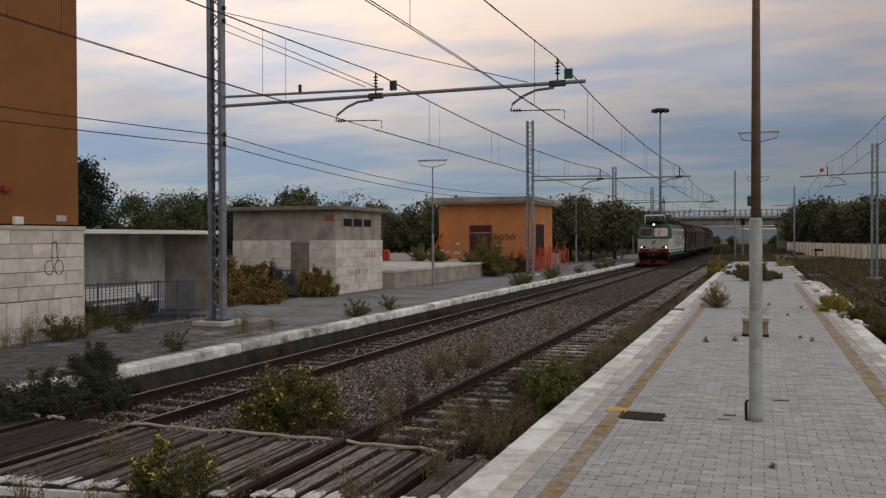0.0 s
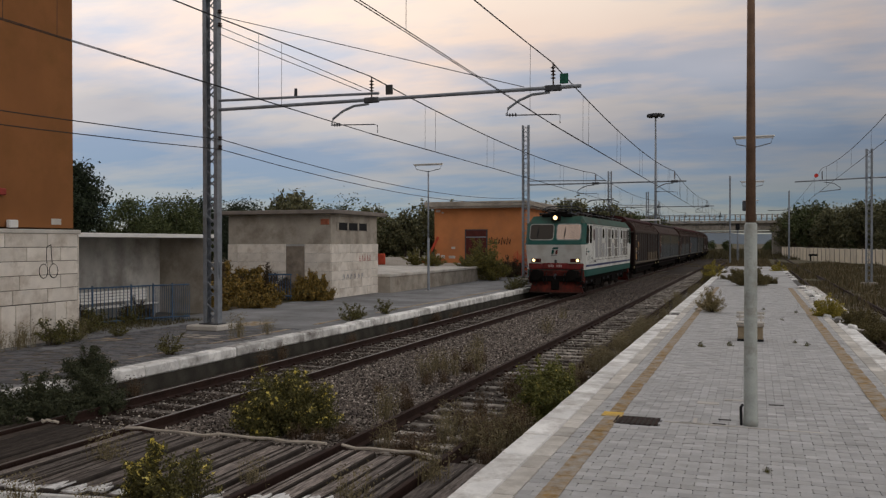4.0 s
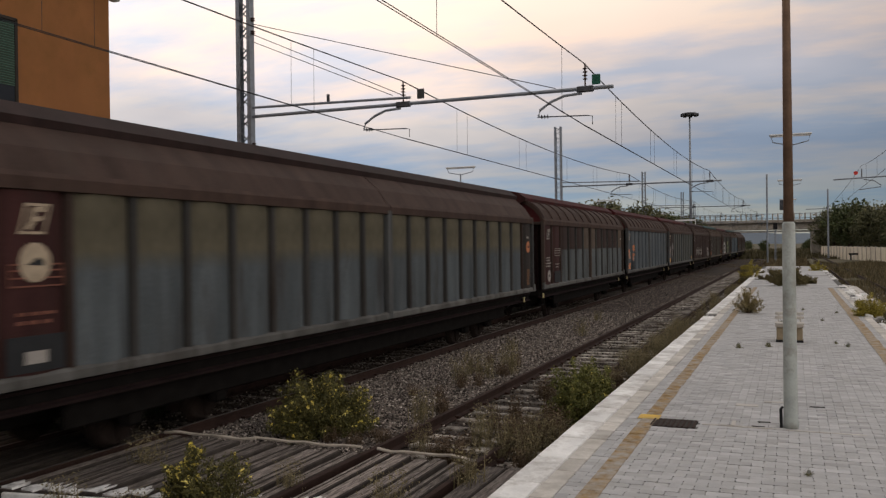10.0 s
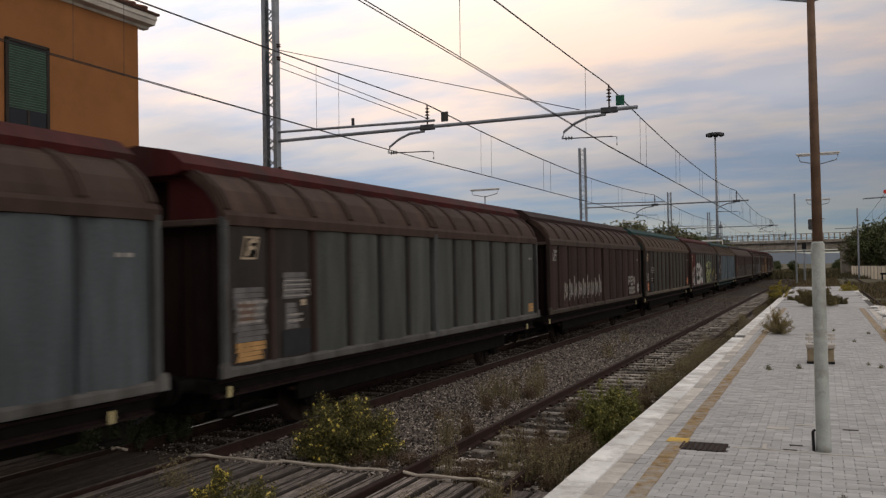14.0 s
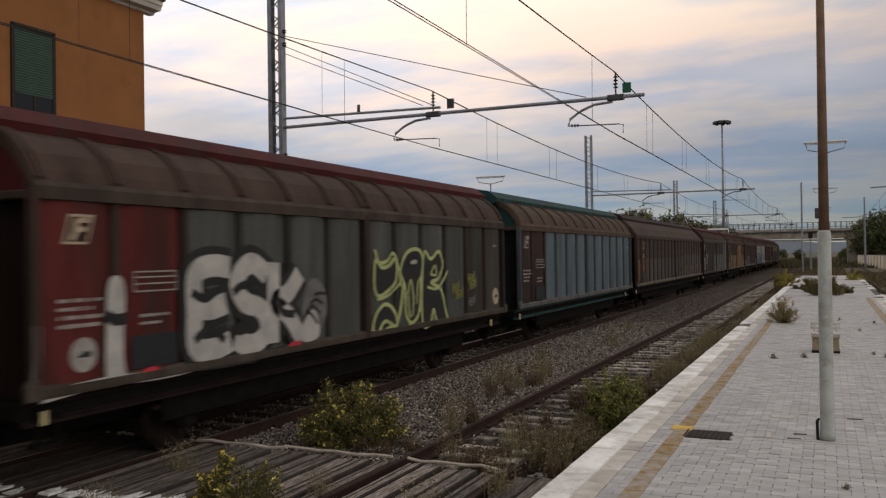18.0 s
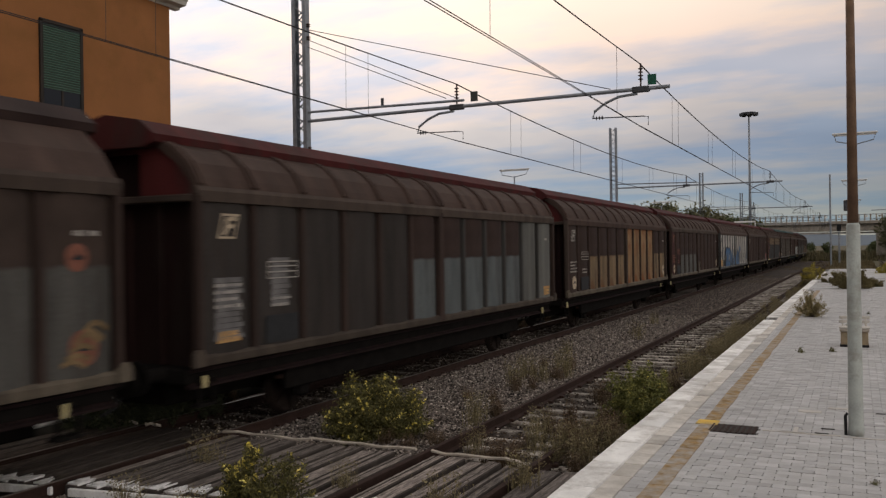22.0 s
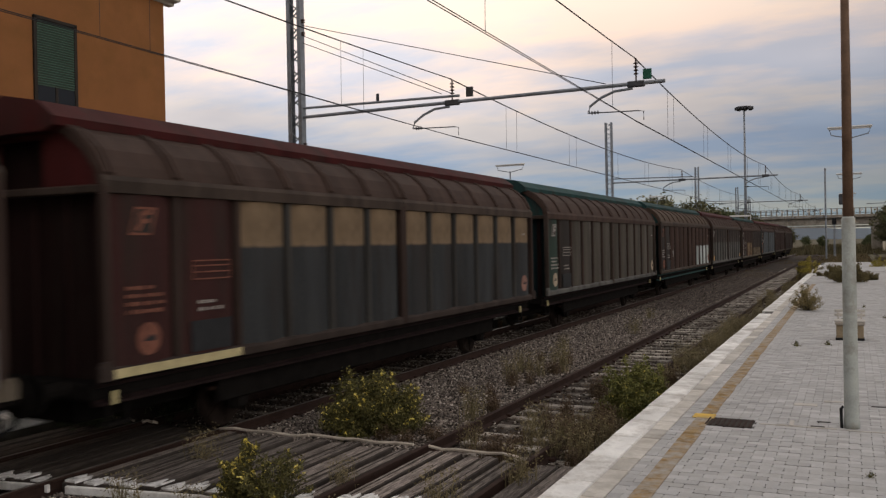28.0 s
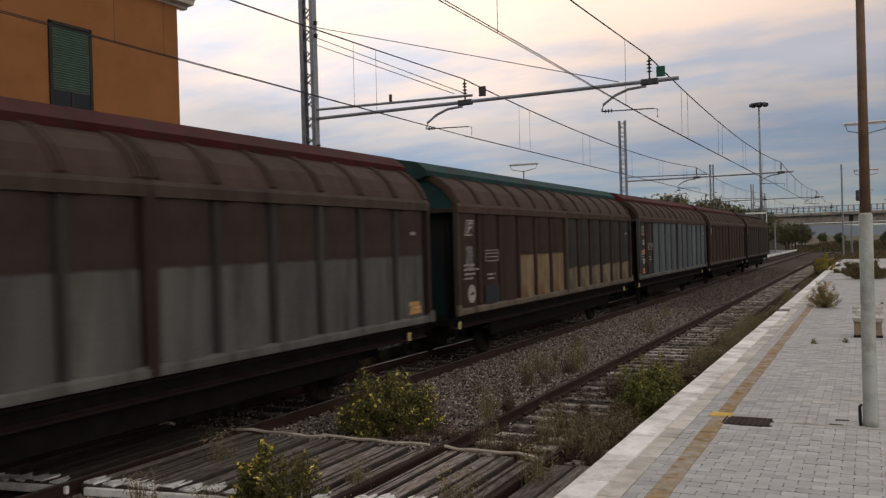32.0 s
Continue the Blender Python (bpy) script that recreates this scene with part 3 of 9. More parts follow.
# block paving: rows across the platform, joints staggered
BW, BL = 0.135, 0.235
px_a, px_b = EDGE + 0.595, EDGE_R - 0.595
PROF = [(0.014, 0.001), (BL - 0.014, 0.001), (BL - 0.002, 0.032), (BL - 0.002, BW - 0.032), (BL - 0.014, BW - 0.001), (0.014, BW - 0.001), (0.002, BW - 0.032), (0.002, 0.032)]
blk = Geo().prism(PROF, -0.05, 0.0, "z").mesh("paving_block", M_PAVER_P)
rest = Geo()
count = 0
j = 0
y = -6.08
while y < Y1:
    x = px_a - (BL / 2 if j % 2 else 0)
    while x < px_b - 0.02:
        z = random.uniform(-0.003, 0.0025) + 0.007 * noise.noise((x * 0.6, y * 0.6, 3))
        hole = -1.76 < x + BL / 2 < -1.13 and 10.93 < y + BW / 2 < 11.45
        if not hole:
            if 7.9 < y < 10.4 and px_a <= x < px_b - BL and count < 290:
                part("paving_block", blk, None, island, at=pose(x, y, z, random.uniform(-0.3, 0.3), random.uniform(-0.3, 0.3), random.uniform(-0.5, 0.5)))
                count += 1
            elif 5 < y < 30 and px_a <= x < px_b - BL:
                rest.prism([(x + a, y + b) for a, b in PROF], -0.05, z, "z")
            else:
                rest.box(max(x + 0.0015, px_a), min(x + BL - 0.0015, px_b), y + 0.0015, y + BW - 0.0015, -0.05, z)
        x += BL
    y += BW
    j += 1
for k in range(20):
    rest.box(EDGE + 0.38, EDGE_R - 0.38, Y1 + 2 * k, Y1 + 2 * k + 1.97, -0.05, random.uniform(-0.02, 0.0))
ob = part("paving_rest", rest, M_PAVER, island)
ob["kind"] = "stuff"
# yellow safety lines
for x, w in ((EDGE + 0.79, 0.18), (EDGE_R - 0.98, 0.22)):
    gg = Geo()
    y = -6.0
    while y < 46:
        wv = 0.02 * math.sin(y * 1.7)
        gg.box(x + wv * 0.3, x + w + 0.02 * random.random(), y, y + 0.415, 0.0, 0.008)
        y += 0.42
    part("safety_line", gg, M_YELLOW, island, "worn yellow safety line")
part("yellow_patch", Geo().box(-1.93, -1.66, 11.35, 11.62, 0, 0.009), M_YELLOW_B, island, "bright yellow paint patch")
grate = thing("drain_cover", -1.445, 11.19, 0.0, "dark rusty drain cover set in the paving", "drain cover")
part("cover_plate", Geo().box(-0.29, 0.29, -0.24, 0.24, -0.02, 0.004, 0.004), mat("rusty_plate", (0.035, 0.028, 0.024), 0.8, 0.3, 0.3, 9, 0.6, 60), grate)
for i in range(9):
    part("grate_bar", Geo().box(-0.27 + i * 0.065, -0.245 + i * 0.065, -0.22, 0.22, 0.003, 0.012, 0.003), M_RAIL, grate)

# left platform
side = thing("platform_side", 0, 0, 0, "station platform in worn asphalt with a white edge", "platform", kind="structure")
part("platform_core", Geo().box(-17.2, EDGE_L - 0.34, -14, 150, -0.9, -0.004), M_ASPHALT, side)
part("apron", Geo().box(-24.5, -17.2, 8.0, 36.0, -0.9, -0.02), M_DIRT, side, "weedy earth behind the platform")
kb = Geo().box(-0.36, 0, 0.006, 0.994, -0.21, 0.012, 0.03).mesh("kerb_stone", M_KERB_S)
# the dark gap under the kerb is put into this face's colour
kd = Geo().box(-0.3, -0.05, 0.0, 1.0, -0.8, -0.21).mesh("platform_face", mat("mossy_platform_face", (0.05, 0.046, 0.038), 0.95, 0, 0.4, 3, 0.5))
for i in range(150):
    y = 2 + i
    part("kerb_stone", kb, None, side, at=pose(EDGE_L, y, random.uniform(-0.015, 0.006), 0, 0, random.uniform(-0.3, 0.3)))
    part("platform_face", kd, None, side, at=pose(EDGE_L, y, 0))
sett = Geo()
for j in range(70):
    for i in range(19):
        x, y = -15.3 + i * 0.205 + (0.1 if j % 2 else 0), 10.6 + j * 0.135
        if noise.noise((x * 0.5, y * 0.4, 7)) > -0.28:
            sett.box(x + 0.004, x + 0.201, y + 0.004, y + 0.131, -0.02, 0.004 + random.uniform(-0.004, 0.004))
o = part("paving_setts", sett, M_SETT, side, "dark worn block paving")
o["kind"] = "stuff"
gg = Geo()
for i in range(90):
    if random.random() < 0.8:
        y = 8 + i * 0.7
        gg.box(EDGE_L - 1.05, EDGE_L - 0.95 + 0.05 * random.random(), y, y + 0.68, -0.004, 0.005)
part("safety_line", gg, M_YELLOW, side, "worn yellow safety line")
for (x, y, w, h) in ((-12.4, 13.2, 0.9, 0.5), (-13.0, 17.6, 1.2, 0.7), (-13.6, 20.9, 0.8, 1.2), (-14.6, 16.4, 0.7, 0.7)):
    part("patch", Geo().box(x - w / 2, x + w / 2, y - h / 2, y + h / 2, -0.003, 0.004), M_CONC if w > 0.8 else M_YELLOW, side, "patch of newer concrete")

# ---- train ----
RUN = (6.494623e-06, -5.981311e-04, 0.02098525, -0.3859799, -8.525016, 97.925428)


def head(t):
    """Front of the first wagon's wall at t seconds."""
    s = 0.0
    for k in RUN:
        s = s * t + k
    return s


# near-black colours that also hold the shade under the train
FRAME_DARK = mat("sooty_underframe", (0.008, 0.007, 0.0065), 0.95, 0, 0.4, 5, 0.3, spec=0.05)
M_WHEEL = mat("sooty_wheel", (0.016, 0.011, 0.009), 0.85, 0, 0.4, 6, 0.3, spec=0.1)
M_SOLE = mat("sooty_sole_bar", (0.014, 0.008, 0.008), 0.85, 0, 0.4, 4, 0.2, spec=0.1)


def wagon_paint(name, col, dirt=(0.06, 0.045, 0.038), amt=0.35):
    col, dirt = [c * 0.5 for c in col], [c * 0.45 for c in dirt]
    if name in MATS:
        return MATS[name]
    m = mat(name, col, 0.75, 0, 0.34, 1.6, 0.15, 25, dirt=dirt, dirt_amt=amt, rand=0.10, spec=0.12)
    # grime runs down the panels
    t = m.node_tree
    mp = t.nodes.new("ShaderNodeMapping"); mp.inputs["Scale"].default_value = (1.0, 1.8, 0.28)
    for nm in ("Noise Texture", "Noise Texture.002"):
        s = t.nodes[nm].inputs["Vector"].links[0].from_socket
        t.links.new(s, mp.inputs["Vector"])
        t.links.new(mp.outputs[0], t.nodes[nm].inputs["Vector"])
    return m


def two_tone(name, up, low, split, rust=None, edge=0.05, wave=0.10, rust_up=False):
    """A panel painted in two colours, with a sprayed edge at a height above its foot."""
    if name in MATS:
        return MATS[name]
    up = [c * 0.5 for c in up]
    rust = [c * 0.6 for c in rust] if rust else None
    m = wagon_paint(name, low)
    t = m.node_tree
    n, l = t.nodes, t.links
    b = n["Principled BSDF"]
    src = b.inputs["Base Color"].links[0].from_socket
    tc = n.new("ShaderNodeTexCoord"); sp = n.new("ShaderNodeSeparateXYZ")
    l.new(tc.outputs["Object"], sp.inputs[0])
    nz = n.new("ShaderNodeTexNoise"); nz.inputs["Scale"].default_value = 2.5; nz.inputs["Detail"].default_value = 4
    l.new(tc.outputs["Object"], nz.inputs["Vector"])
    ad = n.new("ShaderNodeMath"); ad.operation = "MULTIPLY_ADD"; ad.inputs[1].default_value = wave
    l.new(nz.outputs["Fac"], ad.inputs[0]); l.new(sp.outputs["Z"], ad.inputs[2])
    mr = n.new("ShaderNodeMapRange"); mr.inputs["From Min"].default_value = split; mr.inputs["From Max"].default_value = split + edge
    l.new(ad.outputs[0], mr.inputs["Value"])
    mx = n.new("ShaderNodeMix"); mx.data_type = "RGBA"
    r2 = n.new("ShaderNodeValToRGB")
    r2.color_ramp.elements[0].position, r2.color_ramp.elements[1].position = 0.35, 0.7
    r2.color_ramp.elements[0].color = (*[c * 0.75 for c in up], 1)
    r2.color_ramp.elements[1].color = (*[c * 1.2 for c in up], 1)
    l.new(nz.outputs["Fac"], r2.inputs[0])
    l.new(mr.outputs[0], mx.inputs["Factor"]); l.new(src, mx.inputs["A"]); l.new(r2.outputs[0], mx.inputs["B"])
    out = mx.outputs["Result"]
    if rust:
        n4 = n.new("ShaderNodeTexNoise"); n4.inputs["Scale"].default_value = 1.7; n4.inputs["Detail"].default_value = 5
        l.new(tc.outputs["Object"], n4.inputs["Vector"])
        r4 = n.new("ShaderNodeValToRGB"); r4.color_ramp.elements[0].position, r4.color_ramp.elements[1].position = 0.45, 0.68
        l.new(n4.outputs["Fac"], r4.inputs[0])
        m4 = n.new("ShaderNodeMix"); m4.data_type = "RGBA"
        lo = n.new("ShaderNodeMath"); lo.operation = "SUBTRACT"; lo.inputs[0].default_value = 1.0
        lo.use_clamp = True
        gate_ = n.new("ShaderNodeMath"); gate_.operation = "MULTIPLY"
        if rust_up:
            lo.inputs[1].default_value = 0.0
        else:
            l.new(mr.outputs[0], lo.inputs[1])
        l.new(r4.outputs[0], gate_.inputs[0]); l.new(lo.outputs[0], gate_.inputs[1])
        l.new(gate_.outputs[0], m4.inputs["Factor"]); l.new(out, m4.inputs["A"]); m4.inputs["B"].default_value = (*rust, 1)
        out = m4.outputs["Result"]
    l.new(out, b.inputs["Base Color"])
    return m


GAP = 1.24                     # between the walls of two wagons
ZB, ZT = 1.14, 3.44            # foot and top of the wall above the rail


def wagon(length, nh, name, smooth_roof):
    """A sliding-wall van; origin on the rail at the front of its wall, body towards +y."""
    w = thing(name, 0, 0, 0, "covered goods van with sliding walls", "railway wagon", group="vans of the train")
    L, hw = length - GAP, 1.41
    half = L / 2
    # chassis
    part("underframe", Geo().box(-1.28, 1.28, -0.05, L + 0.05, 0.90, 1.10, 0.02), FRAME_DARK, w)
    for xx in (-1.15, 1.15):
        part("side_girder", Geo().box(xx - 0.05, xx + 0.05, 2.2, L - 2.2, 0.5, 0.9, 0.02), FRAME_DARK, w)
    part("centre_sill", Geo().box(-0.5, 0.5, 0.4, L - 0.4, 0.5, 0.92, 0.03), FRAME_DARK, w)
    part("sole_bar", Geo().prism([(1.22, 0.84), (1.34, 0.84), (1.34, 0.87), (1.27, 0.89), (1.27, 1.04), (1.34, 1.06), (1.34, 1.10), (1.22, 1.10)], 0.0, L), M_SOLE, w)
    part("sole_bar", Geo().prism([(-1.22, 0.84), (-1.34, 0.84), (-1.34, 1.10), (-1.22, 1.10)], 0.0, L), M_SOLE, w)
    # body core and recessed end walls
    cap = [(-0.87, 4.10), (-0.89, 4.20), (-0.62, 4.40), (0, 4.51), (0.62, 4.40), (0.89, 4.20), (0.87, 4.10), (0.7, 4.04), (-0.7, 4.04)]
    core = [(-1.3, 1.1), (1.3, 1.1), (1.3, 3.40), (1.2, 3.74), (0.78, 4.09), (-0.78, 4.09), (-1.2, 3.74), (-1.3, 3.40)]
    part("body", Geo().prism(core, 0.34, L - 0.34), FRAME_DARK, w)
    for y0, y1, yr in ((0.26, 0.34, 0.2), (L - 0.34, L - 0.26, L - 0.26)):
        e = part("end_wall", Geo().prism([(a * 1.005, b) for a, b in core], y0, y1), BODY_MAT, w)
        for xx in (-1.2, -0.62, -0.05, 0.52, 1.08):
            part("end_stiffener", Geo().box(xx, xx + 0.12, yr, yr + 0.06, 1.1, 3.40, 0.012), BODY_MAT, e)
    # ridge, fixed over the whole length, with a hood at each end
    rd = part("ridge", Geo().prism(cap, -0.16, L + 0.16), RIDGE_MAT, w)
    for y0 in (0.06, L - 0.14):
        part("end_hood", Geo().prism([(-1.36, 3.40), (-1.31, 3.60), (-1.18, 3.80), (-0.86, 4.08), (-0.6, 4.3), (0, 4.42), (0.6, 4.3), (0.86, 4.08), (1.18, 3.80), (1.31, 3.60), (1.36, 3.40), (0.42, 3.40), (0.42, 3.98), (-0.42, 3.98), (-0.42, 3.40)], y0, y0 + 0.08), RIDGE_MAT, rd)
        part("hood_sill", Geo().box(-1.36, 1.36, y0 - 0.03, y0 + 0.11, 3.30, 3.40, 0.015), POST_MAT, rd)
    # sliding walls: two on each side
    wn_ = (half - 0.06) / nh
    pw = wn_ - 0.10
    pan = Geo()
    arc_ = [(-0.065 + 0.10 * (1 - abs(2 * u) ** 3.2), u * pw) for u in (-0.5, -0.47, -0.43, -0.38, -0.32, -0.22, -0.1, 0.1, 0.22, 0.32, 0.38, 0.43, 0.47, 0.5)]
    pan.prism(arc_ + [(-0.08, pw / 2), (-0.08, -pw / 2)], 0.0, ZT - ZB - 0.22, "z")
    pan = pan.mesh("panel", PANEL_MAT)
    rib = Geo().prism([(-0.06, -0.06), (-0.01, -0.055), (0.022, -0.04), (0.028, -0.03), (0.028, 0.03), (0.022, 0.04), (-0.01, 0.055), (-0.06, 0.06)], 0.0, ZT - ZB - 0.2, "z").mesh("rib", POST_MAT)
    post = Geo().box(-0.05, 0.07, -0.045, 0.045, 0.0, ZT - ZB - 0.02, 0.012).mesh("wall_post", POST_MAT)
    foot = Geo().prism([(-0.05, 0.0), (0.06, 0.0), (0.065, 0.03), (0.065, 0.10), (0.02, 0.14), (-0.05, 0.14)], 0.02, half - 0.02).mesh("foot_rail", FOOT_MAT)
    if smooth_roof:
        rp = [(1.43, ZT - 0.10), (1.44, ZT + 0.02), (1.40, ZT + 0.06), (1.20, 3.80), (0.84, 4.12), (0.74, 4.14), (0.74, 4.06), (1.12, 3.74), (1.34, ZT - 0.08)]
    else:
        rp = [(1.43, ZT - 0.10), (1.45, ZT - 0.02), (1.42, ZT + 0.08), (1.38, 3.62), (1.26, 3.82), (1.04, 4.01), (0.82, 4.12), (0.74, 4.14), (0.74, 4.06), (1.12, 3.80), (1.32, 3.56), (1.36, ZT - 0.08)]
    eave = Geo().prism(rp, 0.02, half - 0.02).mesh("roof_panel", ROOF_MAT)
    arc = [(a * 1.012 + 0.012, b + 0.02) for a, b in rp[2:7]]
    seam = Geo().prism(arc + [(a - 0.02, b - 0.03) for a, b in arc[::-1]], -0.075, -0.02).prism(arc + [(a - 0.02, b - 0.03) for a, b in arc[::-1]], 0.02, 0.075).mesh("roof_seam", ROOF_MAT)
    lip = Geo().prism([(1.425, ZT - 0.15), (1.475, ZT - 0.14), (1.485, ZT + 0.0), (1.45, ZT + 0.06), (1.40, ZT + 0.06)], 0.01, half - 0.01).mesh("eave_lip", POST_MAT)
    lock = Geo().box(0.0, 0.05, 0.05, 0.19, -0.02, 0.06, 0.01).mesh("lock_box", FRAME_DARK)
    gus = Geo().prism([(-0.10, 0.0), (0.10, 0.0), (0.10, 0.16), (0.06, 0.22), (-0.06, 0.22), (-0.10, 0.16)], 0.02, 0.085, "x").mesh("corner_gusset", FOOT_MAT)
    for h in (0, 1):
        wall = part("sliding_wall", foot, None, w, "sliding wall with pressed steel panels", at=pose(hw, h * half, ZB))
        for i in range(nh):
            part("panel", pan, None, wall, at=pose(0, 0.03 + wn_ * (i + 0.5), 0.12))
        for i in range(1, nh):
            part("rib", rib, None, wall, at=pose(0, 0.03 + wn_ * i, 0.10))
        for yy in (0.05, half - 0.05):
            part("wall_post", post, None, wall, at=pose(0, yy, 0.0))
        part("roof_panel", eave, None, wall, at=pose(-hw, 0, -ZB))
        part("eave_lip", lip, None, wall, at=pose(-hw, 0, -ZB))
        if not smooth_roof:
            for i in range(nh + 1):
                part("roof_seam", seam, None, wall, at=pose(-hw, min(max(0.03 + wn_ * i, 0.12), half - 0.12), -ZB))
        part("lock_box", lock, None, wall, at=pose(0, (half - 0.3) if h == 0 else 0.1, 0.06))
        part("corner_gusset", gus, None, wall, at=pose(0, 0.0 if h == 0 else half, 0))
        # the wall on the far side
        zig = [(0.02 if k % 3 else -0.04, 0.05 + (half - 0.1) * k / (3 * nh)) for k in range(3 * nh + 1)]
        fw = Geo().prism(zig + [(-0.08, half - 0.05), (-0.08, 0.05)], 0.0, ZT - ZB, "z").prism([(a - hw, b - ZB) for a, b in rp], 0.02, half - 0.02)
        part("sliding_wall", fw, PANEL_MAT, w, "sliding wall with pressed steel panels", at=pose(-hw, (h + 1) * half, ZB, 0, 0, 180))
    # running gear
    for yy in (2.75, L - 2.75) if length < 18 else (3.4, 5.2, L - 5.2, L - 3.4):
        ws = Geo()
        for s in (-1, 1):
            ws.lathe([(0.05, s * 0.66), (0.44, s * 0.68), (0.47, s * 0.69), (0.47, s * 0.71), (0.455, s * 0.75), (0.40, s * 0.815), (0.36, s * 0.80), (0.12, s * 0.79), (0.1, s * 0.83), (0.05, s * 0.84)], 20, axis="x")
        ws.tube([(-1.0, 0, 0), (1.0, 0, 0)], 0.075, 8)
        for s in (-0.79, 0.79):
            for k in range(6):
                a = k * math.pi / 3
                ws.tube([(s + 0.012 * (1 if s > 0 else -1), 0.1 * math.cos(a), 0.1 * math.sin(a)), (s + 0.012 * (1 if s > 0 else -1), 0.38 * math.cos(a), 0.38 * math.sin(a))], 0.02, 4)
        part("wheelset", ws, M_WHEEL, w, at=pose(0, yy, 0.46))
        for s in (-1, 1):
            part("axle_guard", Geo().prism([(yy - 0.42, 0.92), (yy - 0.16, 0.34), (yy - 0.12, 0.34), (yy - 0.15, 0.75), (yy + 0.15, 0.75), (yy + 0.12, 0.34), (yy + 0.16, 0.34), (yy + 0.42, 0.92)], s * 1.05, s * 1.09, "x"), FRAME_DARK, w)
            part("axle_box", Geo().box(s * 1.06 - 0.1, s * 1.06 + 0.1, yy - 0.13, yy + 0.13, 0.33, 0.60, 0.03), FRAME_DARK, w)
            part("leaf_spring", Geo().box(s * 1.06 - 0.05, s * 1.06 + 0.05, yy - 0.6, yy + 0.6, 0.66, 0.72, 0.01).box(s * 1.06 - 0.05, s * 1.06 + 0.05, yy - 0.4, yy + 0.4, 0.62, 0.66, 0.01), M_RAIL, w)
    for s in (-1, 1):
        for y0, d in ((-0.02, -1), (L + 0.02, 1)):
            b = Geo().tube([(s * 0.875, y0 + d * a, 1.03) for a in (0, 0.25, 0.26, 0.48)], 0.10, 10)
            b.lathe([(0.05, 0.0), (0.22, 0.0), (0.23, 0.03), (0.16, 0.06), (0.03, 0.07)], 14, (s * 0.875, y0 + d * 0.50, 1.03), "y")
            part("buffer", b, FRAME_DARK, w)
        for yy in (0.45, L - 0.5):
            part("shunter_step", Geo().box(s * 1.3 - 0.02, s * 1.3 + 0.02, yy - 0.02, yy + 0.02, 0.62, 0.95).box(s * 1.3 - 0.02, s * 1.3 + 0.02, yy - 0.3, yy - 0.26, 0.62, 0.95).box(s * 1.3 - 0.12, s * 1.3 + 0.02, yy - 0.32, yy + 0.04, 0.58, 0.62), FRAME_DARK, w)
            part("lamp_bracket", Geo().box(s * 1.36 - 0.02, s * 1.36 + 0.02, yy - 0.27, yy - 0.20, 0.84, 1.0, 0.01), M_BRACKET, w, "pale bracket under the wall")
    for d, y0 in ((-1, 0.0), (1, L)):
        part("coupling", Geo().tube([(0, y0, 1.02), (0, y0 + d * 0.3, 1.0), (0, y0 + d * 0.34, 0.92), (0, y0 + d * 0.6, 0.84)], 0.035, 6), M_DARKSTEEL, w)
        part("brake_hose", Geo().tube([(0.35, y0, 0.98), (0.36, y0 + d * 0.2, 0.9), (0.34, y0 + d * 0.35, 0.6), (0.3, y0 + d * 0.55, 0.52)], 0.025, 6), M_BLACK, w)
    part("brake_rigging", Geo().tube([(0.9, 3.2, 0.5), (0.9, L - 3.2, 0.5)], 0.02, 5).box(0.6, 0.95, half - 0.7, half + 0.5, 0.45, 0.85, 0.03).lathe([(0.02, 0), (0.17, 0.0), (0.17, 0.7), (0.02, 0.7)], 10, (0.25, half + 1.2, 0.62), "y"), FRAME_DARK, w)
    return w


BODY_MAT = wagon_paint("van_end_brown", (0.036, 0.016, 0.015))
RIDGE_MAT = wagon_paint("ridge_red", (0.105, 0.021, 0.021))
RIDGE_DARK = wagon_paint("ridge_brown", (0.055, 0.032, 0.03))
RIDGE_TEAL = wagon_paint("ridge_teal", (0.035, 0.10, 0.10))
ROOF_MAT = wagon_paint("roof_brown", (0.104, 0.066, 0.054), (0.13, 0.09, 0.074))
ROOF_TAN = wagon_paint("roof_tan", (0.145, 0.100, 0.074), (0.11, 0.075, 0.06))
PANEL_MAT = wagon_paint("panel_brown", (0.070, 0.043, 0.036))
POST_MAT = wagon_paint("post_grey_brown", (0.115, 0.085, 0.07))
POST_BROWN = wagon_paint("post_brown", (0.078, 0.051, 0.043))
POST_GREY = wagon_paint("post_grey", (0.15, 0.155, 0.155))
# darker than the panels: shade on the ribs is put into the paint
RIB_DARK = wagon_paint("rib_grimy_grey", (0.085, 0.082, 0.078))
RIB_STEEL = wagon_paint("rib_steel_grey", (0.12, 0.135, 0.15))
FOOT_MAT = wagon_paint("foot_beige", (0.20, 0.165, 0.125))
FOOT_GREY = wagon_paint("foot_grey", (0.19, 0.185, 0.175))
FOOT_BROWN = wagon_paint("foot_brown", (0.115, 0.09, 0.072))
M_BRACKET = mat("pale_bracket", (0.42, 0.36, 0.19), 0.7)
FOOT_DARK = wagon_paint("foot_dark", (0.075, 0.055, 0.048))
P_BROWN = PANEL_MAT
P_RUDDY = wagon_paint("panel_ruddy_brown", (0.092, 0.052, 0.040))
P_DARK = wagon_paint("panel_dark_grey", (0.062, 0.053, 0.049))
P_RED = wagon_paint("panel_red_brown", (0.080, 0.032, 0.030))
P_BLUE = wagon_paint("panel_blue_grey", (0.165, 0.215, 0.25), (0.14, 0.18, 0.21))
P_STEEL = wagon_paint("panel_steel_grey", (0.155, 0.178, 0.195), (0.12, 0.135, 0.145))
P_GREY = wagon_paint("panel_grey", (0.19, 0.19, 0.178), (0.14, 0.135, 0.12))
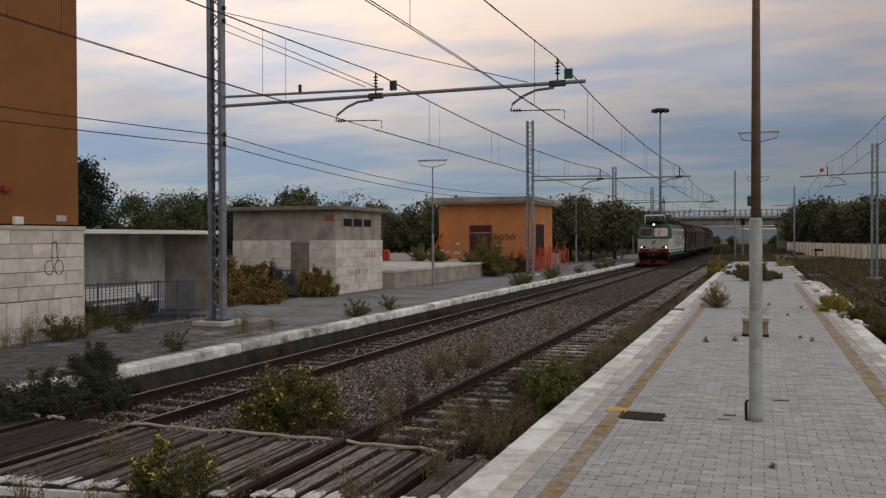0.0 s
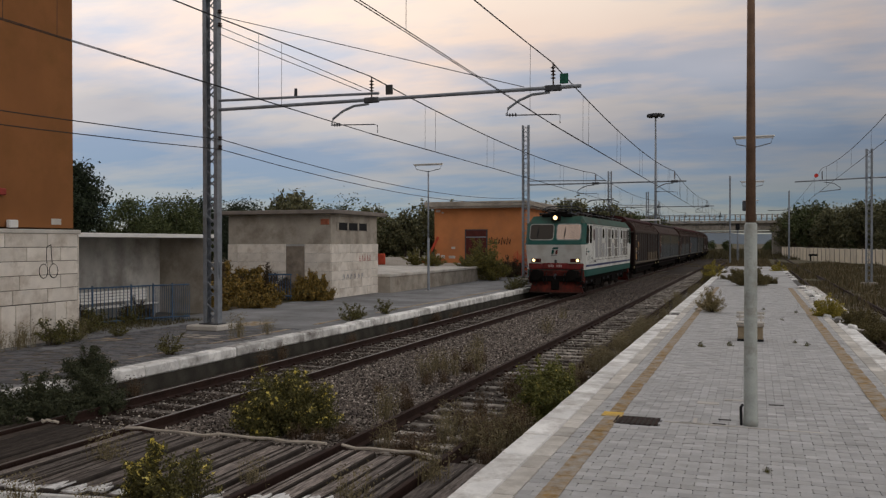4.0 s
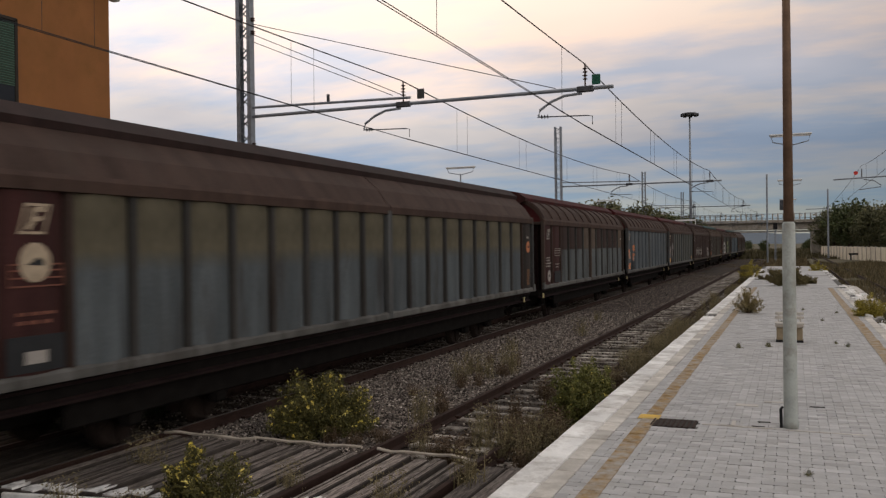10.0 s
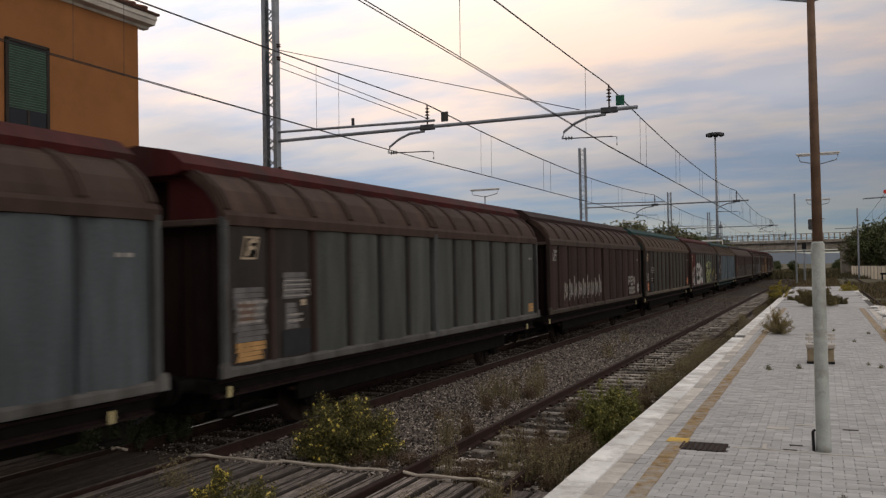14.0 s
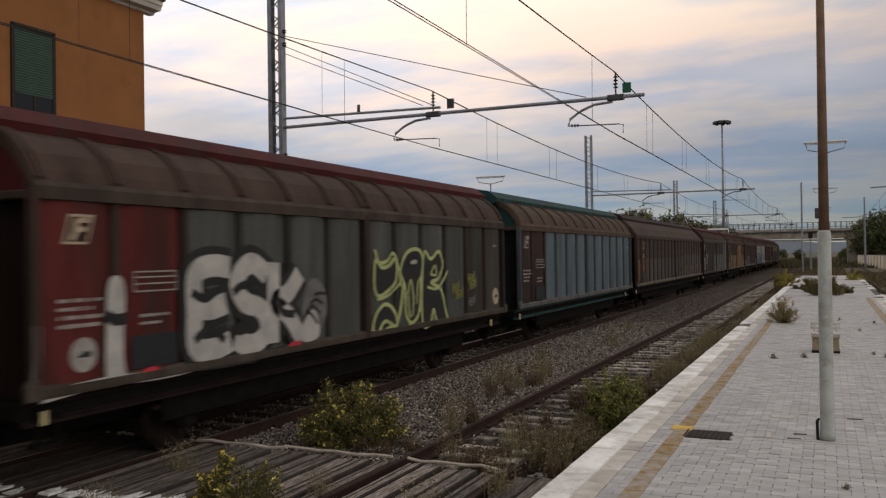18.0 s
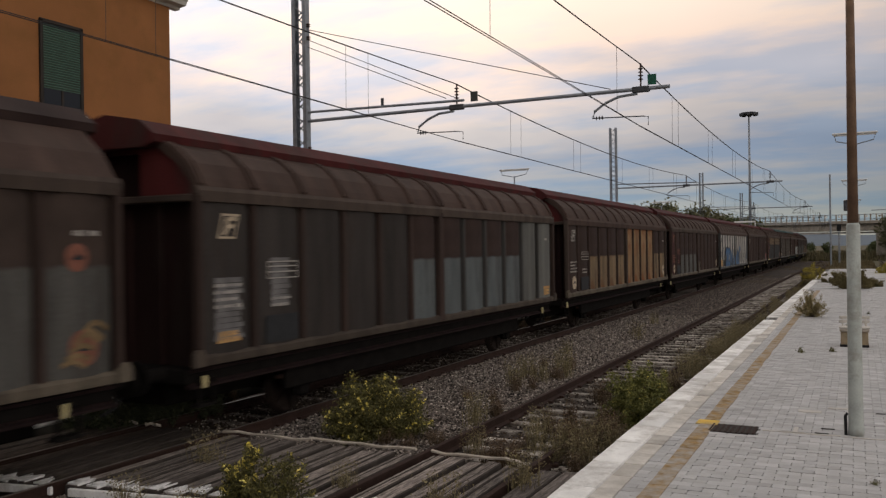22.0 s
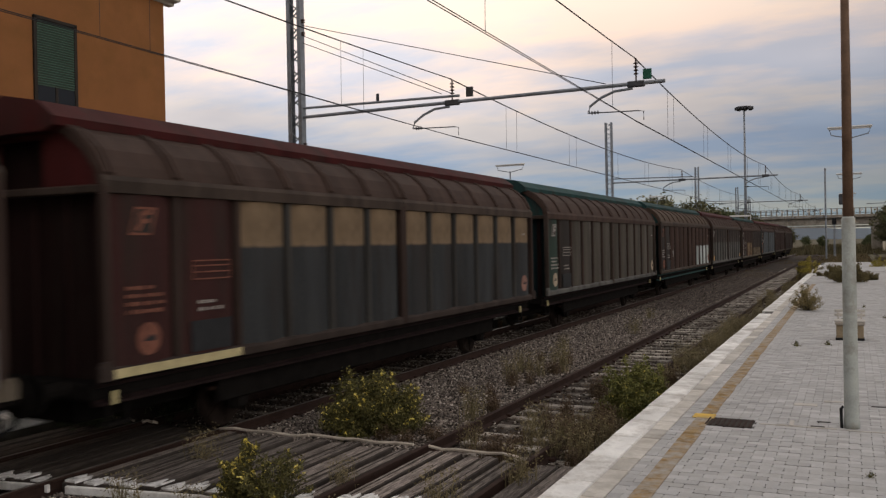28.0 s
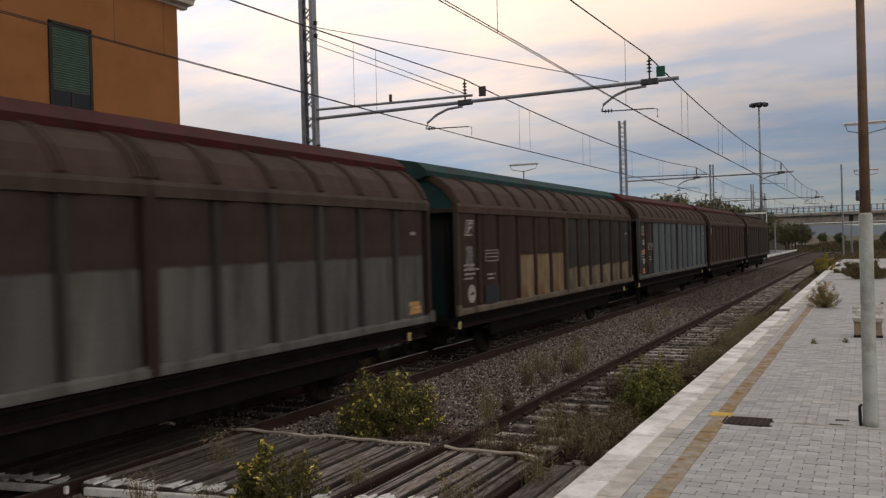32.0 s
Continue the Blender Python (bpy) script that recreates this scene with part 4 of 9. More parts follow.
P_GREEN = wagon_paint("panel_grey_green", (0.128, 0.136, 0.124), (0.10, 0.10, 0.09))
P_DRAB = wagon_paint("panel_drab", (0.088, 0.084, 0.072), (0.075, 0.062, 0.05))
P_TAN = wagon_paint("panel_tan_grey", (0.135, 0.120, 0.100), (0.10, 0.082, 0.066))
P_RED_B = wagon_paint("panel_brick_red", (0.17, 0.036, 0.032))
P_TEALG = wagon_paint("panel_dull_green", (0.058, 0.098, 0.080))
P_WHITE = wagon_paint("panel_white", (0.56, 0.53, 0.495), (0.33, 0.30, 0.27), 0.3)
P_RUST = two_tone("panel_rusty_beige", (0.38, 0.24, 0.13), (0.38, 0.24, 0.13), 9, (0.26, 0.085, 0.032), rust_up=True)
GREYBLUE, BEIGE, BROWN, DARK = (0.175, 0.195, 0.20), (0.27, 0.215, 0.145), (0.068, 0.043, 0.037), (0.062, 0.054, 0.05)
P_LOWBEIGE = two_tone("panel_dark_over_beige", DARK, BEIGE, 0.70, (0.12, 0.09, 0.06), 0.05, 0.3)
P_LOWGREY = two_tone("panel_brown_over_grey", BROWN, GREYBLUE, 1.2)
P_LOWDRAB = two_tone("panel_brown_over_drab_grey", (0.072, 0.052, 0.045), (0.152, 0.152, 0.143), 1.2)
P_LOWGREY_B = two_tone("panel_beige_over_grey", (0.17, 0.128, 0.098), GREYBLUE, 1.2)
P_OCHRE = two_tone("panel_ochre_over_slate", (0.18, 0.16, 0.112), (0.14, 0.16, 0.172), 1.15, None, 0.3, 0.15)
P_SLATE = two_tone("panel_rust_over_slate", (0.33, 0.235, 0.15), (0.066, 0.07, 0.074), 1.42)
P_LONG = two_tone("panel_brown_over_drab", (0.085, 0.06, 0.05), (0.118, 0.108, 0.098), 1.12)
P_LONG_B = two_tone("panel_brown_over_dull_grey", (0.085, 0.06, 0.05), (0.135, 0.13, 0.12), 1.32, None, 0.05, 0.22)
P_YELLOWED = two_tone("panel_brown_over_yellow", BROWN, (0.33, 0.235, 0.14), 1.08, (0.19, 0.085, 0.045))
P_PALE = two_tone("panel_brown_over_white", (0.092, 0.052, 0.040), (0.66, 0.72, 0.71), 1.06)
P_SHORTGREY = two_tone("panel_brown_over_low_grey", BROWN, (0.165, 0.165, 0.155), 0.95)
P_PATCH = two_tone("panel_low_patch", BROWN, (0.19, 0.165, 0.13), 0.52)

short_van = wagon(15.5, 6, "sliding_wall_van", False)
long_van = wagon(22.0, 10, "long_sliding_wall_van", True)
R, D_, T_ = RIDGE_MAT, RIDGE_DARK, RIDGE_TEAL
RD = wagon_paint("ridge_dark_red", (0.072, 0.02, 0.02))
VANS = [  # ridge, roof, foot, post, panels of the first and of the second wall, label
    (RD, ROOF_MAT, FOOT_MAT, POST_BROWN, [P_DARK] * 6, [P_LOWBEIGE] * 6, "dark brown goods van with pale stained panel feet"),
    (D_, ROOF_MAT, FOOT_GREY, POST_GREY, [P_RED, P_RED] + [P_OCHRE] * 8, [P_OCHRE] * 9 + [P_DARK], "long goods van with ochre and slate panels"),
    (R, ROOF_MAT, FOOT_GREY, POST_MAT, [P_RED, P_RED] + [P_LOWGREY] * 3 + [P_LOWGREY_B], [P_LOWGREY_B] + [P_LOWGREY] * 4 + [P_LOWGREY_B], "goods van with brown upper and grey lower panels"),
    (R, ROOF_MAT, FOOT_GREY, POST_GREY, [P_STEEL] * 6, [P_STEEL] * 6, "steel-grey goods van with orange label patches and a red ridge"),
    (R, ROOF_MAT, FOOT_GREY, POST_GREY, [P_DARK, P_DARK] + [P_GREEN] * 4, [P_GREEN] * 6, "grey-green goods van with two dark label panels"),
    (D_, ROOF_MAT, FOOT_BROWN, POST_BROWN, [P_BROWN] * 6, [P_BROWN] * 6, "dark brown goods van with white scrawls on its panels"),
    (T_, ROOF_TAN, FOOT_MAT, POST_MAT, [P_DARK, P_DARK] + [P_DRAB] * 4, [P_DRAB] * 5 + [P_BROWN], "drab goods van with a teal ridge and orange discs"),
    (R, ROOF_MAT, FOOT_BROWN, POST_BROWN, [P_RED_B, P_RED_B] + [P_GREEN] * 4, [P_GREEN] * 4 + [P_DRAB] * 2, "goods van with red label panels and bold spray-painted letters"),
    (T_, ROOF_TAN, FOOT_GREY, RIB_STEEL, [P_BROWN, P_BROWN] + [P_BLUE] * 4, [P_BLUE] * 6, "pale blue-grey goods van with a teal ridge"),
    (D_, ROOF_MAT, FOOT_MAT, POST_BROWN, [P_RUDDY, P_RUDDY] + [P_LONG] * 8, [P_LONG] * 3 + [P_LONG_B] * 7, "long brown goods van with drab lower panels"),
    (R, ROOF_MAT, FOOT_BROWN, POST_BROWN, [P_DARK] * 5 + [P_LOWGREY], [P_LOWGREY] * 4 + [P_GREY] * 2, "dark goods van with grey repainted rear panels"),
    (R, ROOF_MAT, FOOT_MAT, POST_MAT, [P_BROWN, P_BROWN] + [P_YELLOWED] * 4, [P_RUST] * 4 + [P_YELLOWED] * 2, "goods van with rust-streaked beige panels"),
    (R, ROOF_MAT, FOOT_MAT, POST_BROWN, [P_RED, P_BROWN] + [P_SHORTGREY] * 4, [P_PATCH] + [P_BROWN] * 5, "dark brown goods van with grey patches low on its wall"),
    (R, ROOF_MAT, FOOT_GREY, POST_GREY, [P_WHITE] * 6, [P_WHITE] * 6, "off-white goods van with blue spray-painted letters"),
    (R, ROOF_MAT, FOOT_MAT, POST_BROWN, [P_BROWN] * 6, [P_BROWN] * 6, "dark brown goods van with a grey square on its last panel"),
    (R, ROOF_MAT, FOOT_DARK, POST_BROWN, [P_RED, P_RED] + [P_SLATE] * 4, [P_SLATE] * 6, "goods van with beige upper and slate lower panels"),
    (T_, ROOF_MAT, FOOT_GREY, POST_MAT, [P_TEALG, P_DARK] + [P_TAN] * 4, [P_TAN] * 6, "tan-grey goods van with a teal ridge and end"),
    (T_, ROOF_TAN, FOOT_BROWN, POST_BROWN, [P_DARK, P_DARK] + [P_RUDDY] * 4, [P_RUDDY] * 2 + [P_PALE] * 4, "brown goods van with a white repaint low on its rear panels"),
    (R, ROOF_MAT, FOOT_GREY, POST_BROWN, [P_LOWDRAB] * 6, [P_LOWDRAB] * 6, "goods van with brown upper and drab grey lower panels"),
    (T_, ROOF_MAT, FOOT_MAT, POST_MAT, [P_BROWN] * 3 + [P_YELLOWED] * 3, [P_LOWBEIGE] * 6, "brown goods van with yellowed panel feet"),
    (R, ROOF_MAT, FOOT_GREY, POST_GREY, [P_DARK, P_DARK] + [P_STEEL] * 4, [P_STEEL] * 6, "blue-grey goods van with two dark label panels"),
    (R, ROOF_MAT, FOOT_BROWN, POST_BROWN, [P_BROWN] * 6, [P_BROWN] * 6, "dark brown goods van in sooty paint"),
    (D_, ROOF_MAT, FOOT_BROWN, POST_BROWN, [P_DARK] * 6, [P_DARK] * 6, "dark goods van at the tail of the train"),
]
vans, offs = [], []
o_ = 0.0
for i, spec in enumerate(VANS):
    src = long_van if i in (1, 9) else short_van
    v = src if (i in (1,) or i == 0) else copy_thing(src, pose(0, 0, 0))
    vans.append(v); offs.append(o_)
    o_ += 22.0 if i in (1, 9) else 15.5


def kids(o, name):
    return sorted([c for c in o.children if c.name.split(".")[0] == name], key=lambda c: c.name)


MARKS = []
for i, (v, spec) in enumerate(zip(vans, VANS)):
    ridge, roof, foot, post_m, pa, pb, label = spec
    v["label"] = label
    for c in kids(v, "ridge"):
        paint(c, ridge)
        for e in c.children:
            if e.name.startswith("end_hood"):
                paint(e, ridge)
    walls = kids(v, "sliding_wall")
    for c in walls:
        if c.location.x < 0:
            paint(c, pb[0] if c.location.y > 9 else pa[0])
            continue
        first = c.location.y < 0.1
        paint(c, foot)
        for q, m in zip(sorted(kids(c, "panel"), key=lambda q: q.location.y), pa if first else pb):
            paint(q, m)
        pl = pa if first else pb
        # ribs between grey or blue panels take the darker, shaded tones
        for k, q in enumerate(sorted(kids(c, "rib"), key=lambda q: q.location.y)):
            both = {pl[k], pl[k + 1]}
            paint(q, POST_GREY if both == {P_WHITE} else RIB_STEEL if both <= {P_BLUE, P_STEEL} else RIB_DARK if both <= {P_GREEN, P_GREY, P_WHITE, P_OCHRE, P_LOWGREY, P_LOWGREY_B, P_LOWDRAB, P_SLATE} else POST_BROWN)
        for q in kids(c, "wall_post"):
            paint(q, post_m)
        for q in kids(c, "eave_lip"):
            paint(q, POST_MAT if post_m is POST_BROWN else roof)
        for q in kids(c, "corner_gusset"):
            paint(q, foot)
        for q in kids(c, "roof_panel") + kids(c, "roof_seam"):
            paint(q, roof)
        MARKS.append((i, 0 if first else 1, c))
    if ridge is RIDGE_TEAL:
        for c in kids(v, "end_wall"):
            paint(c, wagon_paint("van_end_teal", (0.02, 0.05, 0.055)))
        for c in kids(v, "sole_bar") if i in (8, 17) else ():
            paint(c, RIDGE_TEAL)

# ---- locomotive ----
LW = mat("loco_white", (0.57, 0.575, 0.55), 0.55, 0, 0.10, 1.5, 0.06, 30, dirt=(0.40, 0.375, 0.335), dirt_amt=0.45)
LG = mat("loco_green", (0.010, 0.072, 0.060), 0.5, 0, 0.15, 1.5, 0.06, 30, dirt=(0.03, 0.085, 0.07), dirt_amt=0.4)
LGR = mat("loco_roof_green", (0.04, 0.085, 0.066), 0.7, 0, 0.2, 1.5, 0.1, 30, dirt=(0.055, 0.05, 0.035), dirt_amt=0.5)
LB = mat("loco_blue", (0.022, 0.032, 0.105), 0.5, 0, 0.1, 2, 0.04)
LR_ = mat("loco_red", (0.15, 0.018, 0.017), 0.6, 0, 0.25, 2, 0.1, 30, dirt=(0.06, 0.02, 0.018), dirt_amt=0.45)
LRUST = mat("plough_rust_red", (0.13, 0.022, 0.014), 0.85, 0, 0.5, 3, 0.3, 30, dirt=(0.022, 0.011, 0.009), dirt_amt=0.75)
LGRILLE = mat("grille_grey", (0.165, 0.15, 0.138), 0.6, 0.3, 0.15, 4, 0.5, 120)
LMESH = mat("grille_white", (0.31, 0.31, 0.31), 0.6, 0.1, 0.1, 4, 0.5, 120)
LAMP_ON = glow("warm_headlamp", (1.0, 0.68, 0.28), 3.4)
LGB = mat("loco_brow_green", (0.03, 0.085, 0.068), 0.6, 0, 0.25, 1.8, 0.1, 30, dirt=(0.035, 0.035, 0.028), dirt_amt=0.5)
LRUB = mat("windscreen_rubber", (0.33, 0.33, 0.31), 0.7, 0, 0.2, 6, 0.1, 30, dirt=(0.12, 0.10, 0.08), dirt_amt=0.4)
LLAMP = mat("dark_red_lens", (0.05, 0.012, 0.010), 0.3, 0, 0.2, 6, 0)
SCREEN_D = glass("smoked_windscreen", (0.018, 0.014, 0.012), 0.06, 0.35)
LSEAM = mat("panel_seam_grey", (0.14, 0.135, 0.13), 0.7)
# pale pinkish metal: the sky's reflection is put into the right windscreen's colour
SCREEN = mat("coated_windscreen", (0.40, 0.33, 0.30), 0.12, 0.75, 0.05, 2, 0)
LL = 16.6
loco = thing("electric_locomotive", 0, 0, 0, "white and green electric locomotive with red buffer beams", "locomotive")
HW = 1.47
# side profile in (y, z) of the cabs: a knee under the windscreens, raked above and drawn in below
nose = [(0.50, 1.52), (0.17, 2.50), (0.24, 2.72), (0.52, 3.56), (0.72, 3.92)]


def shell(z0, z1, m, name, w0, w1, label=""):
    """A band of the body between two heights, following the raked cab fronts."""
    def off(z):
        pts = nose
        for (ya, za), (yb, zb) in zip(pts, pts[1:]):
            if za <= z <= zb:
                return ya + (yb - ya) * (z - za) / (zb - za)
        return pts[0][0] if z < 2 else pts[-1][0]
    gq = Geo()
    a0, a1 = off(z0), off(z1)
    c = 0.16
    def ring(z, a, w):
        return [(-w + c, a, z), (w - c, a, z), (w, a + c, z), (w, LL - a - c, z), (w - c, LL - a, z), (-w + c, LL - a, z), (-w, LL - a - c, z), (-w, a + c, z)]
    vs = ring(z0, a0, w0) + ring(z1, a1, w1)
    gq.add(vs, [(i, (i + 1) % 8, 8 + (i + 1) % 8, 8 + i) for i in range(8)] + [tuple(range(8))[::-1], tuple(range(8, 16))])
    return part(name, gq, m, loco, label)


shell(0.97, 1.30, LG, "skirt", HW, HW, "dark green skirt band")
shell(1.30, 1.44, LW, "body_band", HW, HW)
shell(1.44, 1.52, LW, "body_band", HW, HW)
for sx in (-1, 1):
    part("blue_stripe", Geo().prism([(0.55, 1.43), (LL - 0.55, 1.43), (LL - 0.62, 1.53), (0.62, 1.53)], sx * (HW - 0.01), sx * (HW + 0.005), "x"), LB, loco, "dark blue stripe")
shell(1.52, 2.50, LW, "body", HW, HW, "white painted body sides")
shell(2.50, 2.72, LW, "body_upper", HW, HW)
shell(2.72, 3.56, LW, "body_top", HW, HW)
shell(3.56, 3.92, LGR, "roof_slope", HW - 0.02, HW - 0.26, "dull green roof slope")
for y0, s in ((0, 1), (LL, -1)):
    yl = y0 + s * 0.50
    cabn = "cab_front" if s > 0 else "cab_rear"
    # green mask round the windscreens, wrapping the corner
    def pt(x, z, k=0.012):
        pts = nose
        yy = 0.0
        for (ya, za), (yb, zb) in zip(pts, pts[1:]):
            if za <= z <= zb:
                yy = ya + (yb - ya) * (z - za) / (zb - za)
        return (x, y0 + s * (yy - k), z)
    def quad(x0, x1, z0, z1, k, m, nm, par, lab=""):
        q = Geo()
        f0 = [pt(x0, z0, k), pt(x1, z0, k), pt(x1, z1, k), pt(x0, z1, k)]
        b0 = [pt(x0, z0, k - 0.03), pt(x1, z0, k - 0.03), pt(x1, z1, k - 0.03), pt(x0, z1, k - 0.03)]
        q.add(f0 + b0, [(0, 1, 2, 3), (7, 6, 5, 4), (0, 4, 5, 1), (1, 5, 6, 2), (2, 6, 7, 3), (3, 7, 4, 0)])
        return part(nm, q, m, par, lab)
    band = quad(-HW + 0.15, HW - 0.15, 2.52, 2.72, 0.012, LG, cabn, loco, "green band round the windscreens")
    quad(-HW + 0.15, HW - 0.15, 2.72, 3.56, 0.010, LG, "windscreen_surround", band)
    quad(-HW + 0.26, HW - 0.26, 3.56, 3.90, 0.010, LGB, "brow", band)
    for x0, x1 in ((-1.24, -0.10), (0.10, 1.24)):
        def rounded(k, d, e):
            """The windscreen's outline, grown by e, at a depth k in front of the nose."""
            ring_ = []
            for cx_, cz_, a0 in ((x1 - 0.12, 3.38, 0), (x0 + 0.12, 3.38, 90), (x0 + 0.12, 2.90, 180), (x1 - 0.12, 2.90, 270)):
                for q in range(5):
                    an = radians(a0 + q * 22.5)
                    ring_.append(pt(cx_ + (0.12 + e) * math.cos(an), cz_ + (0.12 + e) * math.sin(an), k))
            m_ = len(ring_)
            back = [(p[0], p[1] + s * d, p[2]) for p in ring_]
            return Geo().add(ring_ + back, [tuple(range(m_)), tuple(range(m_, 2 * m_))[::-1]] + [(i, (i + 1) % m_, m_ + (i + 1) % m_, m_ + i) for i in range(m_)])
        fr = part("windscreen_frame", rounded(0.018, 0.03, 0.045), LRUB, band, "pale rubber windscreen frame")
        part("windscreen", rounded(0.024, 0.03, 0.0), SCREEN if x0 > 0 else SCREEN_D, band, "windscreen mirroring the sky" if x0 > 0 else "dark windscreen")
        part("wiper", Geo().tube([pt((x0 + x1) / 2 - 0.22, 2.80, 0.05), pt((x0 + x1) / 2 - 0.2, 3.1, 0.05), pt((x0 + x1) / 2 - 0.16, 3.36, 0.05)], 0.012, 4).tube([pt((x0 + x1) / 2 - 0.21, 2.95, 0.045), pt((x0 + x1) / 2 - 0.17, 3.25, 0.045)], 0.028, 4), M_BLACK, band)
    for sx in (-1, 1):
        ring = []
        for z_, a_ in ((2.52, 0.0), (2.72, 0.10), (3.56, 0.37)):
            a_ = pt(0, z_, 0)[1]
            ring += [(sx * (HW - 0.15), a_ - s * 0.014, z_), (sx * (HW + 0.012), a_ + s * 0.152, z_)]
        part("cab_corner", Geo().add(ring + [(x_ * 0.97, y_ + s * 0.05, z_) for x_, y_, z_ in ring], [(0, 1, 3, 2), (2, 3, 5, 4), (6, 8, 9, 7), (8, 10, 11, 9), (0, 2, 8, 6), (2, 4, 10, 8), (1, 7, 9, 3), (3, 9, 11, 5), (0, 6, 7, 1), (4, 5, 11, 10)]), LG, loco, "green cab corner post")
        cw = part("corner_mask", Geo().prism([(y0 + s * 0.32, 2.52), (y0 + s * 1.12, 2.54), (y0 + s * 0.92, 2.72), (y0 + s * 0.90, 3.56), (y0 + s * 0.68, 3.56)], sx * (HW - 0.02), sx * (HW + 0.006), "x"), LG, loco, "green cab corner")
        part("cab_side_window", Geo().prism([(y0 + s * 0.56, 2.66), (y0 + s * 0.62, 2.60), (y0 + s * 1.20, 2.60), (y0 + s * 1.30, 2.68), (y0 + s * 1.30, 3.38), (y0 + s * 1.20, 3.48), (y0 + s * 0.88, 3.48), (y0 + s * 0.79, 3.41)], sx * (HW - 0.02), sx * (HW + 0.012), "x"), M_GLASS, cw)
        part("cab_door", Geo().box(sx * HW - 0.012, sx * HW + 0.006, y0 + s * 1.78 - 0.36, y0 + s * 1.78 + 0.36, 1.60, 3.52, 0.004), LW, loco, "white cab door with grab rails")
        part("cab_door_window", Geo().prism([(y0 + s * 1.78 - 0.28, 2.68), (y0 + s * 1.78 - 0.22, 2.60), (y0 + s * 1.78 + 0.22, 2.60), (y0 + s * 1.78 + 0.28, 2.68), (y0 + s * 1.78 + 0.28, 3.40), (y0 + s * 1.78 + 0.20, 3.47), (y0 + s * 1.78 - 0.20, 3.47), (y0 + s * 1.78 - 0.28, 3.40)], sx * HW - 0.02, sx * HW + 0.02, "x"), M_GLASS, loco)
        for dy in (-0.45, 0.45):
            part("grab_rail", Geo().tube([(sx * (HW + 0.03), y0 + s * 1.78 + dy, 1.5), (sx * (HW + 0.03), y0 + s * 1.78 + dy, 2.5)], 0.010, 5), LW, loco)
        hl = part("headlamp_box", Geo().box(sx * 0.97 - 0.30, sx * 0.97 + 0.30, min(yl - s * 0.10, yl + s * 0.04), max(yl - s * 0.10, yl + s * 0.04), 1.62, 1.88, 0.03), LW, loco, "pale lamp housing")
        part("lamp_recess", Geo().box(sx * 0.97 - 0.25, sx * 0.97 + 0.25, min(yl - s * 0.107, yl), max(yl - s * 0.107, yl), 1.655, 1.845, 0.01), LLAMP, hl)
        lit = s > 0
        part("headlamp", Geo().lathe([(0.0, -0.05), (0.06, -0.05), (0.07, -0.04), (0.07, 0.04), (0.0, 0.04)], 14, (sx * 1.09, yl - s * 0.07, 1.75), "y"), LAMP_ON if lit else M_WHITE, hl, "glowing warm headlamp" if lit else "")
        part("tail_lamp", Geo().lathe([(0.0, -0.045), (0.06, -0.045), (0.07, 0.03), (0.0, 0.03)], 12, (sx * 0.85, yl - s * 0.07, 1.75), "y"), LLAMP, hl)
        bf = Geo().tube([(sx * 0.875, yl - s * a, 1.05) for a in (0, 0.3, 0.31, 0.52)], 0.12, 12)
        bf.lathe([(0.05, 0), (0.26, 0.0), (0.27, 0.04), (0.03, 0.08)], 16, (sx * 0.875, yl - s * 0.56, 1.05), "y")
        part("buffer", bf, FRAME_DARK, loco)
        part("steps", Geo().box(sx * 1.32 - 0.12, sx * 1.32 + 0.06, y0 + s * 0.5 - 0.2, y0 + s * 0.5 + 0.2, 0.42, 0.46).box(sx * 1.32 - 0.12, sx * 1.32 + 0.06, y0 + s * 0.5 - 0.2, y0 + s * 0.5 + 0.2, 0.72, 0.76).box(sx * 1.36, sx * 1.36 + 0.02, y0 + s * 0.5 - 0.2, y0 + s * 0.5 - 0.17, 0.42, 1.0).box(sx * 1.36, sx * 1.36 + 0.02, y0 + s * 0.5 + 0.17, y0 + s * 0.5 + 0.2, 0.42, 1.0), M_BLACK, loco)
    part("roof_lamp", Geo().lathe([(0.0, -0.07), (0.09, -0.07), (0.105, -0.03), (0.105, 0.14), (0.0, 0.14)], 16, (0, y0 + s * 0.40, 3.84), "y"), LAMP_ON if s > 0 else M_WHITE, loco, "round roof lamp")
    part("roof_lamp_hood", Geo().box(-0.22, 0.22, min(y0 + s * 0.36, y0 + s * 0.75), max(y0 + s * 0.36, y0 + s * 0.75), 3.68, 3.99, 0.03), FRAME_DARK, loco, "sooty box round the roof lamp")
    part("roof_front_gear", Geo().box(-0.75, -0.3, min(y0 + s * 0.62, y0 + s * 0.95), max(y0 + s * 0.62, y0 + s * 0.95), 3.88, 4.02, 0.03).tube([(-0.85, y0 + s * 0.6, 4.0), (-0.2, y0 + s * 0.6, 4.02), (0.9, y0 + s * 0.62, 3.98)], 0.025, 6).box(0.3, 0.8, min(y0 + s * 0.6, y0 + s * 0.9), max(y0 + s * 0.6, y0 + s * 0.9), 3.88, 3.98, 0.03), FRAME_DARK, loco)
    part("buffer_beam", Geo().box(-1.36, 1.36, yl - 0.04, yl + 0.10, 1.30, 1.61, 0.03).box(-0.62, 0.62, yl - 0.06, yl + 0.1, 1.34, 1.62, 0.02), LR_, loco, "dull red buffer beam")
